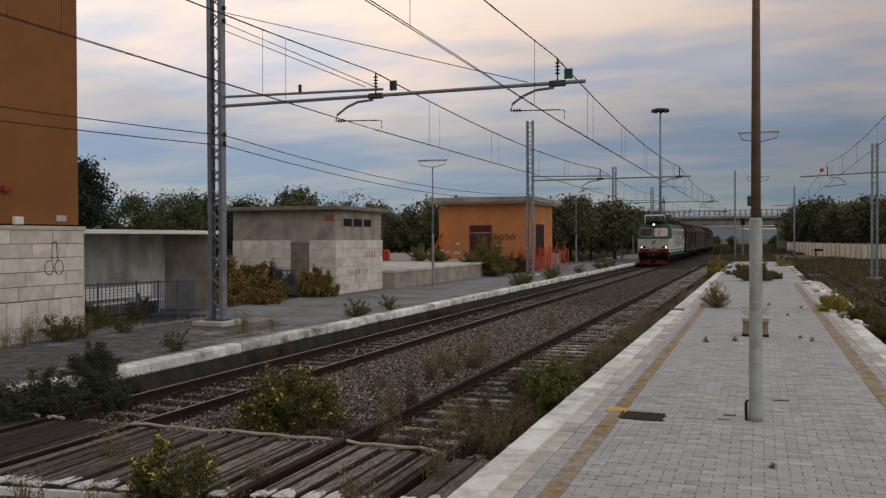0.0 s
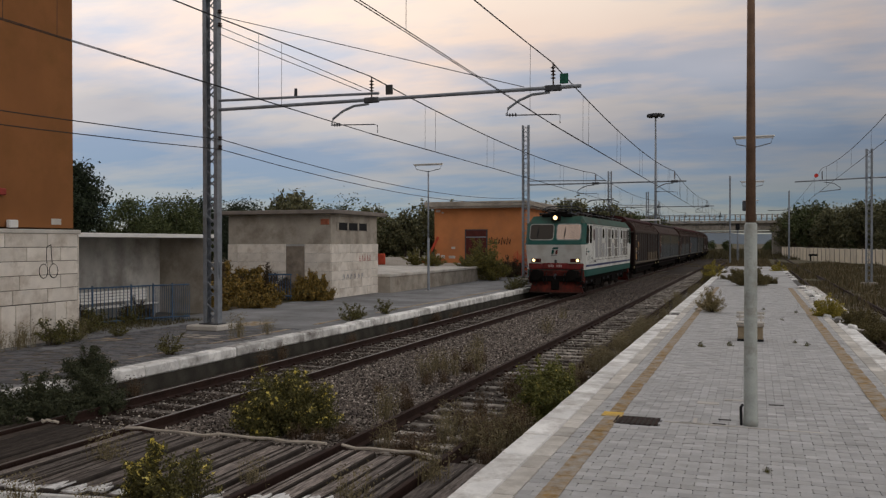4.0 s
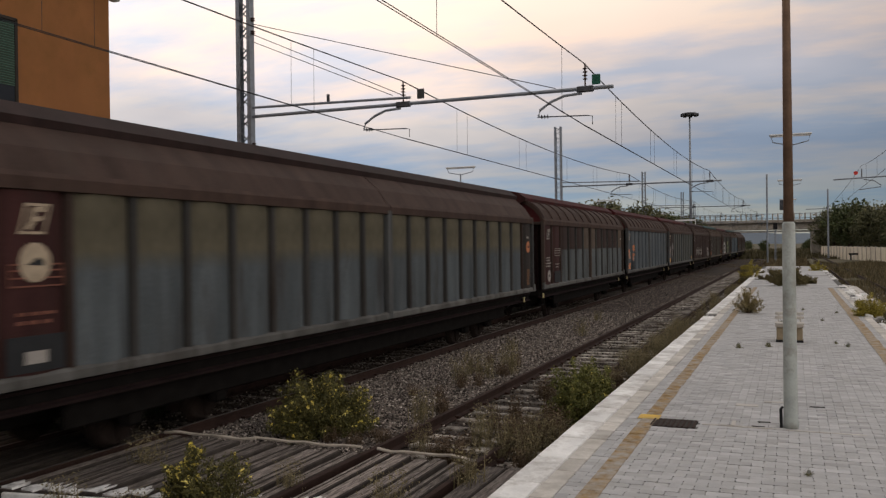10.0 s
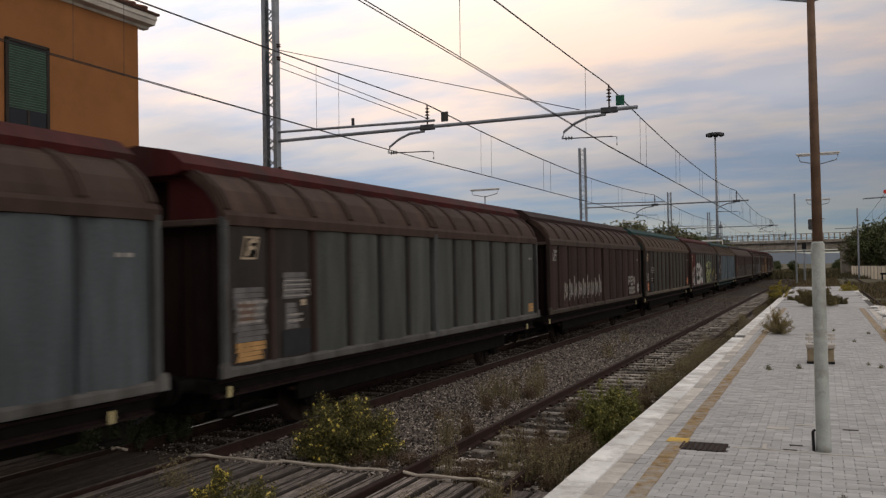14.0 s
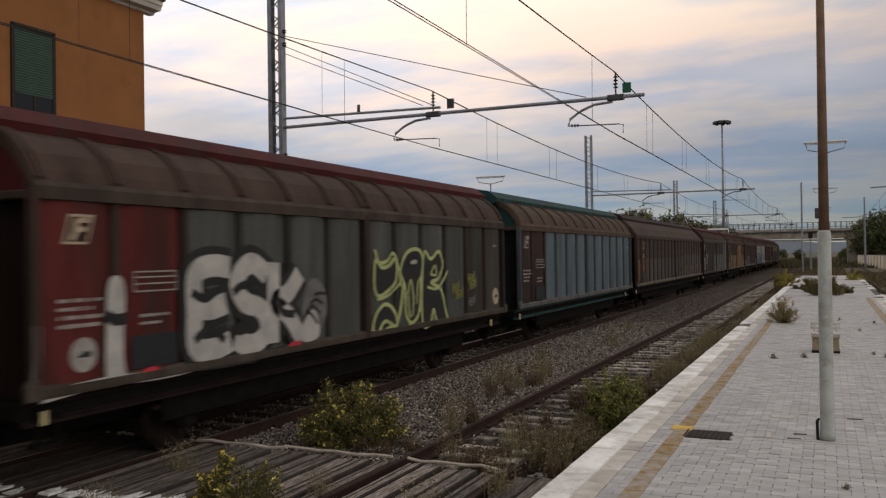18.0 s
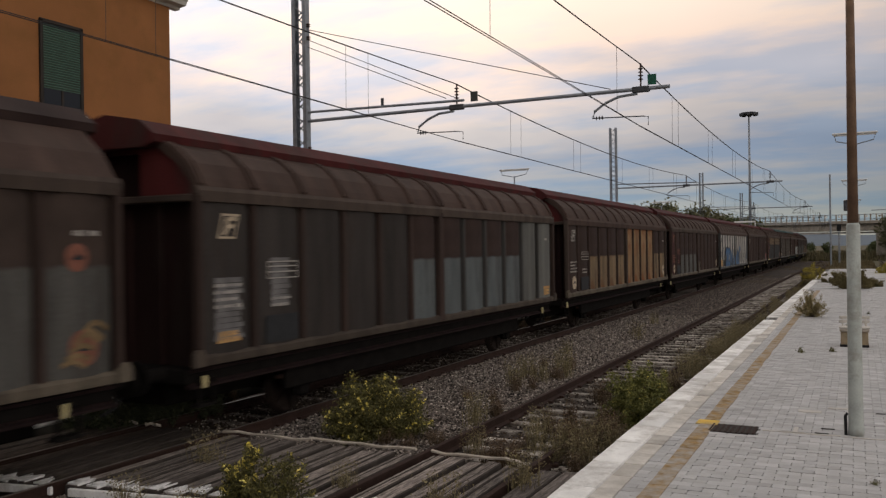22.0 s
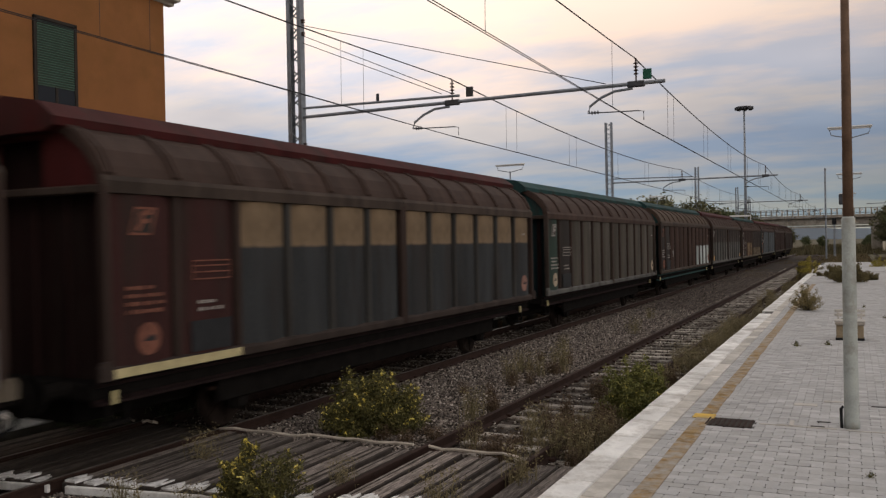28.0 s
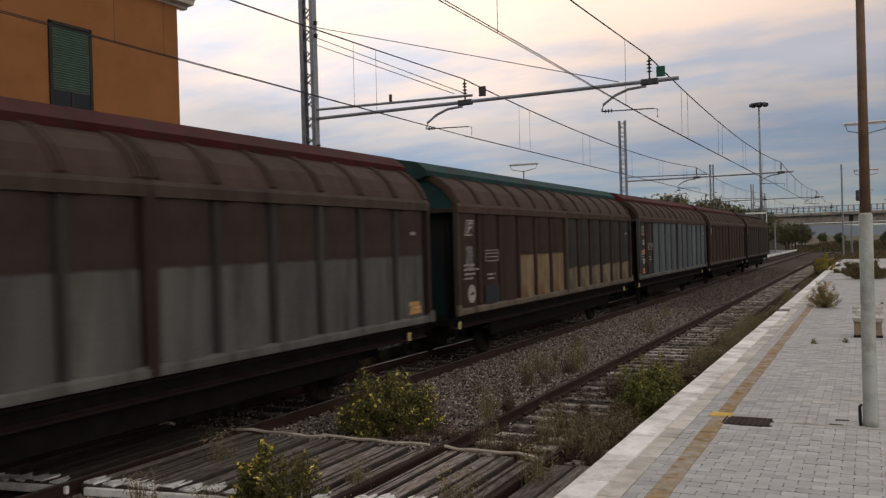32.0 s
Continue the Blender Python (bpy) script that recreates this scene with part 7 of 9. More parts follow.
for (mx, my, hh, rch) in ((6.9, 60.0, 8.6, 4.4),):
    m = thing("catenary_mast", mx, my, -0.3, "lattice steel mast over the siding with tube arm", "catenary mast", group="masts along the siding")
    lattice(m, hh, 0.32, 26, M_GALV)
    part("plinth", Geo().box(-0.45, 0.45, -0.45, 0.45, -0.6, 0.05, 0.03), M_CONC, m)
    za = 6.65
    arm = part("arm", Geo().tube([(1.6, 0, za + 0.12), (-0.1, 0, za + 0.1), (-rch, 0, za - 0.05)], 0.045, 8), M_GALV, m)
    xw = C3 - mx + 0.2
    part("insulator", Geo().tube([(xw, 0, za), (xw, 0, za + 0.6)], 0.03, 6).lathe([(0.02, 0), (0.07, 0.02), (0.02, 0.05)], 8, (xw, 0, za + 0.25)), M_CERAMIC, arm)
    part("registration_arm", Geo().tube([(xw + 0.1, 0, za - 0.1), (xw + 0.7, 0, za - 0.2), (xw + 1.1, 0, za - 0.5), (xw + 1.1, 0, za - 0.6), (xw - 0.2, 0, za - 0.75)], 0.028, 6), M_GALV, arm)
    part("red_disc", Geo().lathe([(0.0, -0.02), (0.13, -0.02), (0.13, 0.02), (0.0, 0.02)], 14, (xw - 0.35, -0.05, za + 0.33), "y"), mat("red_enamel", (0.55, 0.05, 0.04), 0.5), arm, "small red disc")
ow = thing("overhead_line", C3 + 0.2, 0, 0, "overhead wires above the siding", "overhead wire", kind="structure")
for a, b in ((18.0, 60.0), (60.0, 150.0), (150.0, 190.0)):
    part("contact_wire", Geo().tube([(0, a, 5.75), (0, b, 5.75)], 0.011, 5), M_WIRE, ow)
    part("carrying_cable", Geo().tube(sag(0, a, 7.15, 0, b, 7.15, 0.6), 0.013, 5), M_WIRE, ow)
    for k in range(6):
        u = (k + 0.5) / 6
        part("dropper", Geo().tube([(0, a + (b - a) * u, 5.75), (0, a + (b - a) * u, 7.15 - 2.4 * u * (1 - u))], 0.005, 4), M_WIRE, ow)

for x, y, h in ((-2.2, 128, 4.6), (-1.0, 132, 4.6)):
    s = thing("signal_post", x, y, -0.4, "railway signal on a slim pale post", "signal", group="signals by the bridge")
    part("post", Geo().tube([(0, 0, 0), (0, 0, h)], 0.09, 8), M_GALV, s)
    part("signal_head", Geo().box(-0.28, 0.28, -0.15, 0.1, h - 0.1, h + 0.8, 0.05), M_BLACK, s)
    part("ladder", Geo().tube([(-0.15, 0.25, 0), (-0.15, 0.25, h)], 0.02, 4).tube([(0.15, 0.25, 0), (0.15, 0.25, h)], 0.02, 4), M_GALV, s)
for x, y, h in ((-0.2, 120, 5.0), (-3.0, 118, 11.5), (-0.6, 124, 4.4), (-14.5, 96, 6.4), (-12.0, 128, 4.5)):
    p = thing("steel_post", x, y, -0.4, "slim grey steel post beside the line", "post", group="posts along the line")
    part("post", Geo().tube([(0, 0, 0), (0, 0, h)], 0.11, 8), M_GALV, p)
    part("cap", Geo().lathe([(0.13, h), (0.13, h + 0.06), (0.02, h + 0.1)], 8), M_GALV, p)
po = thing("line_post", 5.4, 150.0, -0.4, "tall grey steel post with a side arm by the siding", "post")
part("post", Geo().tube([(0, 0, 0), (0, 0, 11.2)], 0.16, 8, 0.12), M_GALV, po)
part("arm", Geo().tube([(0, 0, 8.05), (-3.3, 0, 8.0)], 0.06, 6), M_GALV, po)
fr = thing("signal_gantry_frame", -13.2, 117.0, -0.2, "low white steel frame beside the line", "frame")
part("frame", Geo().box(-1.4, -1.3, -0.05, 0.05, 0, 5.6).box(1.2, 1.3, -0.05, 0.05, 0, 5.6).box(-1.4, 1.3, -0.05, 0.05, 5.5, 5.7).box(-1.4, 1.3, -0.05, 0.05, 4.2, 4.3), M_WHITE, fr)
bs = thing("buffer_stop", 8.7, 138.0, -0.5, "dark steel buffer stop in the weeds", "buffer stop")
part("beam", Geo().box(-1.0, 1.0, -0.15, 0.15, 0.75, 1.05, 0.03), M_BLACK, bs)
part("leg", Geo().box(-0.8, -0.62, -0.1, 0.1, 0, 0.8), M_BLACK, bs)
part("leg", Geo().box(0.62, 0.8, -0.1, 0.1, 0, 0.8), M_BLACK, bs)

# bench on the island platform
bench = thing("bench", -0.08, 21.2, 0, "concrete bench with ochre block legs on the platform", "bench")
bench.scale = (0.72, 0.8, 0.95)
OCH = mat("ochre_block", (0.24, 0.19, 0.125), 0.9, 0, 0.25, 5, 0.3)
for sx in (-0.27, 0.27):
    part("leg", Geo().box(sx - 0.12, sx + 0.12, -0.22, 0.22, 0.0, 0.36, 0.02), OCH, bench, "ochre block leg")
    part("foot", Geo().box(sx - 0.14, sx + 0.14, -0.24, 0.24, 0.0, 0.06, 0.01), M_BLACK, bench)
part("seat", Geo().box(-0.42, 0.42, -0.26, 0.26, 0.36, 0.43, 0.02), M_CONC, bench, "worn concrete seat")
for k in range(3):
    part("seat_slat", Geo().box(-0.44, 0.44, -0.24 + 0.16 * k, -0.13 + 0.16 * k, 0.435, 0.475, 0.01), M_CONC_L, bench, "pale worn slat")
for z in (0.54, 0.64):
    part("back_slat", Geo().box(-0.44, 0.44, 0.22, 0.26, z, z + 0.07, 0.01), M_CONC_L, bench, "pale worn slat")
for x in (-0.36, 0.30):
    part("back_post", Geo().box(x, x + 0.05, 0.20, 0.235, 0.36, 0.70, 0.005), M_CONC_L, bench)
# repairs in the paving round the lamp
for (x, y, w, l) in ((-0.62, 11.24, 0.95, 0.035), (-0.72, 11.42, 0.05, 0.3), (0.35, 11.2, 0.9, 0.04), (-0.62, 12.75, 0.30, 0.16), (-0.2, 13.1, 0.4, 0.10), (-0.75, 11.25, 0.3, 0.06)):
    part("repair_slab", Geo().box(x - w / 2, x + w / 2, y - l / 2, y + l / 2, -0.01, 0.009, 0.002), M_CONC_L, island, "pale mortar repair")
for (x, y, w, l) in ((-0.36, 11.62, 0.16, 0.03), (-0.42, 11.32, 0.16, 0.02), (0.3, 12.9, 0.2, 0.05)):
    part("dirt_patch", Geo().box(x - w / 2, x + w / 2, y - l / 2, y + l / 2, -0.01, 0.010, 0.002), M_GAP, island, "dark dirt in a broken joint")

# ---- plants ----
def leaf_cloud(centres, per, spread, size, mat_, name, rng, flat=0.0):
    """Many small leaves round the given centres, as one mesh."""
    c = np.repeat(np.array(centres, float), per, axis=0)
    n = len(c)
    p = c + rng.normal(0, 1, (n, 3)) * spread
    d = rng.normal(0, 1, (n, 3)); d[:, 2] += flat; d /= np.linalg.norm(d, axis=1)[:, None]
    u = np.cross(d, rng.normal(0, 1, (n, 3))); u /= np.linalg.norm(u, axis=1)[:, None]
    w = np.cross(d, u)
    s = size * rng.uniform(0.6, 1.4, (n, 1))
    v = np.stack([p - u * s, p + w * s * 0.5 + d * s * 0.15, p + u * s, p - w * s * 0.5 + d * s * 0.15], 1).reshape(-1, 3)
    me = bpy.data.meshes.new(name)
    me.from_pydata(v.tolist(), [], np.arange(4 * n).reshape(-1, 4).tolist())
    me.materials.append(mat_)
    return me


def tree(kind, h, r, mat_, seed, bare=0.0, per=60, leaf=0.19):
    rng = np.random.default_rng(seed)
    t = thing("tree", 0, 0, 0, "leafy green tree behind the station", "tree", group="trees round the station")
    th = h * 0.3
    g = Geo().tube([(0, 0, -0.3), (0.05, 0.02, th * 0.5), (-0.03, 0.04, th), (0.1, 0, h * 0.62), (0.05, 0.05, h * 0.85)], 0.05 * h * 0.55, 7, 0.03)
    cen = []
    for k in range(11):
        a = rng.uniform(0, 6.28); z0 = rng.uniform(0.22, 0.7) * h
        rr = r * rng.uniform(0.55, 1.0) * (1 - 0.4 * z0 / h)
        e = (rr * math.cos(a), rr * math.sin(a), z0 + rng.uniform(0.08, 0.25) * h)
        m = (e[0] * 0.5 + 0.1, e[1] * 0.5, (z0 + e[2]) / 2 + 0.1)
        g.tube([(0, 0, z0), m, e], 0.012 * h, 5, 0.02)
        cen += [e, tuple(np.array(e) * 0.75 + np.array((0, 0, h * 0.12))), m]
    for k in range(int(34 * (1 - bare))):
        a, zz = rng.uniform(0, 6.28), rng.uniform(0.3, 0.98)
        prof = math.sin(math.pi * min(1, (zz - 0.2) / 0.85)) ** 0.6 if kind == "round" else (1.05 - zz)
        rr = r * prof * rng.uniform(0.45, 1.05)
        cen.append((rr * math.cos(a), rr * math.sin(a), zz * h))
    part("trunk", g, M_BARK, t)
    part("crown", leaf_cloud(cen, per if not bare else per // 5, 0.09 * r + 0.1, leaf, mat_, "crown", rng), None, t)
    return t


def place(src, x, y, z, s=1.0, rz=0, sz=None):
    o = copy_thing(src, pose(x, y, z, 0, 0, rz))
    o.scale = (s, s, sz or s)
    return o


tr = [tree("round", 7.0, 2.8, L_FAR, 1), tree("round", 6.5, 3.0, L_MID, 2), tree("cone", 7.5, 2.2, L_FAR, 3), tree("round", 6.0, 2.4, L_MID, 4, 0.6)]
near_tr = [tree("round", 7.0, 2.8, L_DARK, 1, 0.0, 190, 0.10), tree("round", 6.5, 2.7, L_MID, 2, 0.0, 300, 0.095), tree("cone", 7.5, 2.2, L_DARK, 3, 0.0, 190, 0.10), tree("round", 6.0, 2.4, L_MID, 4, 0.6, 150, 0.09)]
rt_ = random.Random(5)
TREES = [(2, -31.5, 33, 0.9), (2, -30.0, 30.5, 0.76), (0, -33.0, 31, 0.8), (1, -34.0, 40, 0.80), (1, -33.5, 43, 0.84), (0, -36.0, 50, 0.82), (0, -30.5, 46, 0.75), (3, -27.0, 53, 1.05), (3, -29.0, 51, 0.95),
         (1, -28.5, 54, 0.78), (0, -26.0, 50, 0.7)]
for k in range(26):
    x = -46 + k * 1.3 + rt_.uniform(-1, 1)
    TREES.append((rt_.choice((0, 0, 1)), x, 88 + rt_.uniform(-6, 10), rt_.uniform(0.75, 0.98)))
for k in range(20):
    TREES.append((rt_.choice((0, 0, 1, 2)), -27 + k * 0.75 + rt_.uniform(-0.5, 0.5) - (4 if k > 14 else 0), 118 + rt_.uniform(0, 45), rt_.uniform(0.8, 1.05)))
for k in range(16):
    TREES.append((rt_.choice((0, 0, 1)), -62 + k * 2.6, 150 + rt_.uniform(0, 40), rt_.uniform(1.0, 1.4)))
for k in range(34):
    u = k / 33
    TREES.append((rt_.choice((0, 0, 1)), 7.0 + 30 * u + rt_.uniform(-0.5, 2.5), 178 - 95 * u + rt_.uniform(0, 8), rt_.uniform(0.85, 1.42) * (1.1 - 0.15 * u)))
for k in range(10):
    TREES.append((rt_.choice((0, 1)), rt_.uniform(-40, -20), rt_.uniform(188, 195), rt_.uniform(1.0, 1.3)))
for k in range(26):
    TREES.append((rt_.choice((0, 1)), rt_.choice((rt_.uniform(-13, 9), rt_.uniform(-48, -30))), rt_.uniform(222, 300), rt_.uniform(0.3, 0.55)))
for k in range(8):
    TREES.append((0, rt_.uniform(6, 30), rt_.uniform(188, 196), rt_.uniform(1.0, 1.4)))
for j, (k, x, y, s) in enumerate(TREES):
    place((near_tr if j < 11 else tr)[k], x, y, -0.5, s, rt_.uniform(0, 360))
for k, o in enumerate(tr):
    o.matrix_basis = pose((-38.5, -40.5, -42.0, -44.0)[k], 66 + 3 * k, -0.5)
for k, o in enumerate(near_tr):
    o.matrix_basis = pose((-39.5, -41.0, -43.0, -45.0)[k], 52 + 3 * k, -0.5)
    o.scale = (0.7, 0.7, 0.7)
for k in range(7):
    q = place(tr[2 if k % 2 else 0], -6.5 + k * 0.0 - 9.0 + k * 0.5, 186 + k * 2, -0.5, 0.7, k * 50)


def bush(label, h, r, mat_, seed, flowers=0, dense=1.0, leaf=0.03, name="bush", stems=16):
    rng = np.random.default_rng(seed)
    b = thing(name, 0, 0, 0, label, "bush")
    g = Geo(); cen = []
    for k in range(stems):
        a = rng.uniform(0, 6.28); el_ = math.acos(rng.uniform(0.05, 1.0)); q = rng.uniform(0.70, 1.14)
        tip = (r * q * math.sin(el_) * math.cos(a), r * q * math.sin(el_) * math.sin(a), h * q * math.cos(el_) + 0.06)
        g.tube([(0.1 * tip[0], 0.1 * tip[1], -0.05), (0.55 * tip[0], 0.55 * tip[1], tip[2] * 0.6), tip], 0.007, 4, 0.002)
        for u in (0.3, 0.45, 0.6, 0.72, 0.84, 0.93, 1.0):
            cen.append((tip[0] * u, tip[1] * u, tip[2] * u * (1.15 - 0.15 * u)))
    part("stem_cluster", g, M_BARK, b)["kind"] = "stuff"
    part("foliage", leaf_cloud(cen, int(22 * dense), 0.05 * r + 0.012, leaf, mat_, "foliage", rng), None, b)
    if flowers:
        top = [(c[0] * 1.06, c[1] * 1.06, c[2] * 1.04 + 0.02) for c in cen if c[0] ** 2 / r ** 2 + c[1] ** 2 / r ** 2 + c[2] ** 2 / h ** 2 > 0.5]
        idx = rng.integers(0, len(top), flowers)
        part("flower_cluster", leaf_cloud([top[i] for i in idx], 5, 0.008, 0.018, L_FLOWER, "flower_cluster", rng, 1.5), None, b, "small yellow flower heads")["kind"] = "stuff"
    return b


def weed(label, h, r, mat_, seed, n=40, name="weed"):
    """A tuft of thin upright stalks with a few leaves."""
    rng = np.random.default_rng(seed)
    b = thing(name, 0, 0, 0, label, "weed", group="weeds by the track")
    g = Geo(); cen = []
    for k in range(n):
        a, a2 = rng.uniform(0, 6.28), rng.uniform(0, 6.28)
        rr = r * rng.uniform(0, 0.6); hh = h * rng.uniform(0.5, 1.0)
        p0 = np.array((rr * math.cos(a), rr * math.sin(a), -0.03)); p1 = p0 + np.array((0.25 * hh * math.cos(a2), 0.25 * hh * math.sin(a2), hh))
        w = np.array((math.cos(a2 + 1.57), math.sin(a2 + 1.57), 0)) * 0.004
        mid = p0 * 0.5 + p1 * 0.5 + np.array((0, 0, 0.06 * hh))
        g.add([p0 - w, p0 + w, mid + w, mid - w, p1], [(0, 1, 2, 3), (3, 2, 4)])
        cen += [tuple(p1), tuple(mid)]
    part("stalk_cluster", g, mat_, b)["kind"] = "stuff"
    part("seed_head_cluster", leaf_cloud(cen, 5, 0.03, 0.016, mat_, "seed_head_cluster", rng), None, b)["kind"] = "stuff"
    return b


fb = bush("rounded green bush dotted with yellow flowers", 0.86, 0.74, L_BUSH, 11, 760, 2.3, 0.019, stems=120)
fb.matrix_basis = pose(-6.48, 10.75, -0.47)
fb2 = bush("leggy weed bush with yellow flower tops", 0.66, 0.26, L_BUSH, 12, 170, 1.2, 0.018, stems=30)
fb2.matrix_basis = pose(-5.95, 7.15, -0.47)
fb3 = bush("leggy grey-green weed at the crossing", 0.60, 0.42, L_BUSH, 22, 40, 1.0, 0.017, stems=34)
fb3.matrix_basis = pose(-5.5, 7.25, -0.47)
gb = bush("dark green shrub between track and platform", 0.75, 0.62, leaf_mat("dark_bush_leaf", (0.022, 0.030, 0.015), (0.075, 0.08, 0.042)), 13, 0, 2.2, 0.021, stems=60)
gb.matrix_basis = pose(-10.15, 10.9, -0.46)
gb.scale = (0.85, 0.85, 0.85)
place(gb, -10.3, 9.9, -0.45, 0.95, 80); place(gb, -10.6, 9.2, -0.45, 0.8, 200); place(gb, -10.9, 11.6, -0.1, 0.75, 140)
mb = bush("fresh green bush against the platform edge", 0.85, 0.45, leaf_mat("olive_green_leaf", (0.06, 0.07, 0.018), (0.19, 0.18, 0.05)), 14, 20, 1.2, 0.024, stems=60)
mb.matrix_basis = pose(-3.15, 12.9, -0.45)
place(mb, -3.1, 13.8, -0.45, 0.9, 60); place(mb, -3.15, 14.6, -0.45, 0.55, 160)
db = bush("dry olive bush growing through the paving", 0.85, 0.6, leaf_mat("olive_dry_leaf", (0.15, 0.12, 0.055), (0.30, 0.24, 0.11)), 15, 0, 0.8, 0.024, stems=54)
db.matrix_basis = pose(-1.35, 29.4, 0)
db.scale = (0.8, 0.8, 0.85)
big = bush("wide olive shrub across the platform", 1.1, 1.5, leaf_mat("olive_leaf", (0.07, 0.058, 0.025), (0.18, 0.145, 0.06)), 16, 0, 2.4, 0.05, stems=44)
big.matrix_basis = pose(-0.35, 48.5, -0.02)
big.scale = (0.72, 0.6, 0.8)
place(big, 0.7, 51.0, -0.05, 0.42, 120, 0.4); place(big, -1.5, 56, -0.2, 0.4, 40, 0.4); place(big, -2.6, 60, -0.5, 0.5, 80); place(big, -2.8, 68, -0.5, 0.7, 80)
place(big, -0.6, 70, -0.3, 0.5, 200, 0.4)
yb = bush("yellow flowering bush on the platform edge", 0.9, 0.75, leaf_mat("yellow_green_leaf", (0.16, 0.14, 0.025), (0.38, 0.30, 0.045)), 17, 120, 1.5, 0.03, stems=30)
yb.matrix_basis = pose(2.2, 29.0, -0.05)
yb.scale = (0.72, 0.72, 0.72)
place(yb, 2.45, 30.2, -0.1, 0.55, 90)
place(big, 2.85, 26.9, -0.3, 0.38, 30, 0.55); place(big, 3.3, 25.6, -0.45, 0.38, 130, 0.5); place(big, 3.0, 27.8, -0.35, 0.4, 230, 0.55)
place(yb, -2.6, 61, -0.5, 1.1, 40); place(yb, -3.1, 72, -0.5, 1.3, 10); place(yb, 1.9, 74, -0.3, 1.0, 10)

ivy = bush("autumn creeper mound of yellow and brown leaves", 0.9, 1.2, L_IVY, 18, 0, 2.6, 0.055, "creeper", 34)
ivy.matrix_basis = pose(-17.9, 27.5, -0.05)
for (x, y, s, z) in ((-18.9, 30.0, 0.9, 0.7), (-16.9, 26.3, 0.6, 0.6), (-17.0, 30.2, 0.7, 1.0), (-20.0, 30.0, 1.2, 1.3), (-19.6, 28.0, 1.0, 1.0), (-17.6, 25.0, 0.6, 0.5), (-21.5, 30.5, 1.1, 1.5), (-16.75, 30.5, 0.55, 1.2)):
    place(ivy, x, y, -0.05, s, x * 50, z)
bram = bush("dark bramble thicket by the wall", 1.2, 1.1, leaf_mat("bramble_leaf", (0.03, 0.022, 0.012), (0.09, 0.06, 0.03)), 19, 0, 1.6, 0.04, "creeper", 30)
bram.matrix_basis = pose(-20.5, 29.0, 0)
for (x, y, s) in ((-22.5, 30.0, 1.2), (-19.0, 30.4, 1.0), (-17.4, 20.5, 0.5), (-18.0, 18.6, 0.55), (-15.4, 54.5, 1.0), (-15.6, 57, 0.9)):
    place(bram, x, y, 0, s, x * 31)
rampb = bush("green and yellow shrub beside the loading ramp", 2.4, 1.5, leaf_mat("ramp_leaf", (0.055, 0.06, 0.02), (0.24, 0.20, 0.05)), 20, 0, 1.5, 0.06, "bush", 34)
rampb.matrix_basis = pose(-15.3, 50.2, -0.05)
place(rampb, -16.6, 52.0, 0.3, 0.9, 90); place(rampb, -18.5, 48.5, 0.9, 0.55, 40, 0.4); place(rampb, -20.5, 50.5, 0.9, 0.6, 10, 0.4); place(rampb, -16.4, 49.0, 0.6, 0.6, 10, 0.4)
kw = bush("small dark weed on the platform edge", 0.5, 0.30, L_BUSH, 21, 0, 0.45, 0.022, "bush", 16)
kw.matrix_basis = pose(-11.45, 14.5, 0)
for (x, y, s) in ((-11.3, 22.6, 1.2), (-11.35, 23.2, 0.9), (-11.4, 25.3, 1.1), (-11.2, 40.0, 1.3), (-11.25, 42.2, 1.5), (-11.3, 41.2, 1.2), (-11.2, 47.0, 1.4), (-11.3, 48.4, 1.7), (-11.2, 55.5, 1.3), (-11.2, 63, 1.7), (-11.2, 66, 1.5), (-11.3, 70, 1.4),
                  (-14.9, 16.9, 0.9), (-15.2, 15.6, 1.2), (-15.1, 15.0, 1.4), (-16.2, 17.2, 1.3), (-17.0, 18.4, 1.3), (-16.8, 19.6, 1.2)):
    place(kw, x, y, 0, s, x * 70 + y * 40)
dw = weed("dry straw-coloured weeds beside the rails", 0.6, 0.35, L_DRY, 31, 50)
dw.matrix_basis = pose(-5.9, 16.5, -0.46)
rw = random.Random(9)
for k in range(120):
    y = 10.2 + 45 * rw.random() ** 1.3
    place(dw, rw.choice((-3.05, -3.25, -3.45, -2.9)) + rw.uniform(-0.15, 0.12), y, -0.47, rw.uniform(0.5, 1.0), rw.uniform(0, 360), rw.uniform(0.4, 0.95))
for (x, y) in ((-6.2, 15.8), (-5.6, 17.2), (-6.0, 18.3), (-6.4, 16.9), (-5.4, 12.0), (-4.7, 10.4), (-4.0, 10.9), (-3.8, 7.6), (-3.3, 6.9), (-4.2, 11.6), (-3.6, 10.5), (-6.9, 6.4), (-6.0, 6.4), (-4.4, 6.3), (-3.4, 8.8), (-7.4, 8.2), (-5.2, 8.0), (-6.8, 21.0), (-5.9, 25), (-6.5, 30), (-12.0, 17.8), (-11.6, 18.5), (-15.3, 14.4), (-15.2, 13.6), (-15.1, 14.0), (-15.3, 12.8), (-15.35, 16.1)):
    place(dw, x, y, -0.46 if x > -10.8 else 0.0, rw.uniform(0.7, 1.1), rw.uniform(0, 360))
rbw = weed("brown stalks crowding the disused track", 0.5, 0.3, leaf_mat("brown_weed", (0.05, 0.032, 0.02), (0.15, 0.10, 0.058)), 32, 60)
rbw.matrix_basis = pose(-3.6, 11.2, -0.47)
for k in range(34):
    place(rbw, rw.uniform(-4.2, -3.0), 9.7 + 6.5 * rw.random() ** 1.4, -0.47, rw.uniform(0.6, 1.2), rw.uniform(0, 360), rw.uniform(0.4, 1.0))
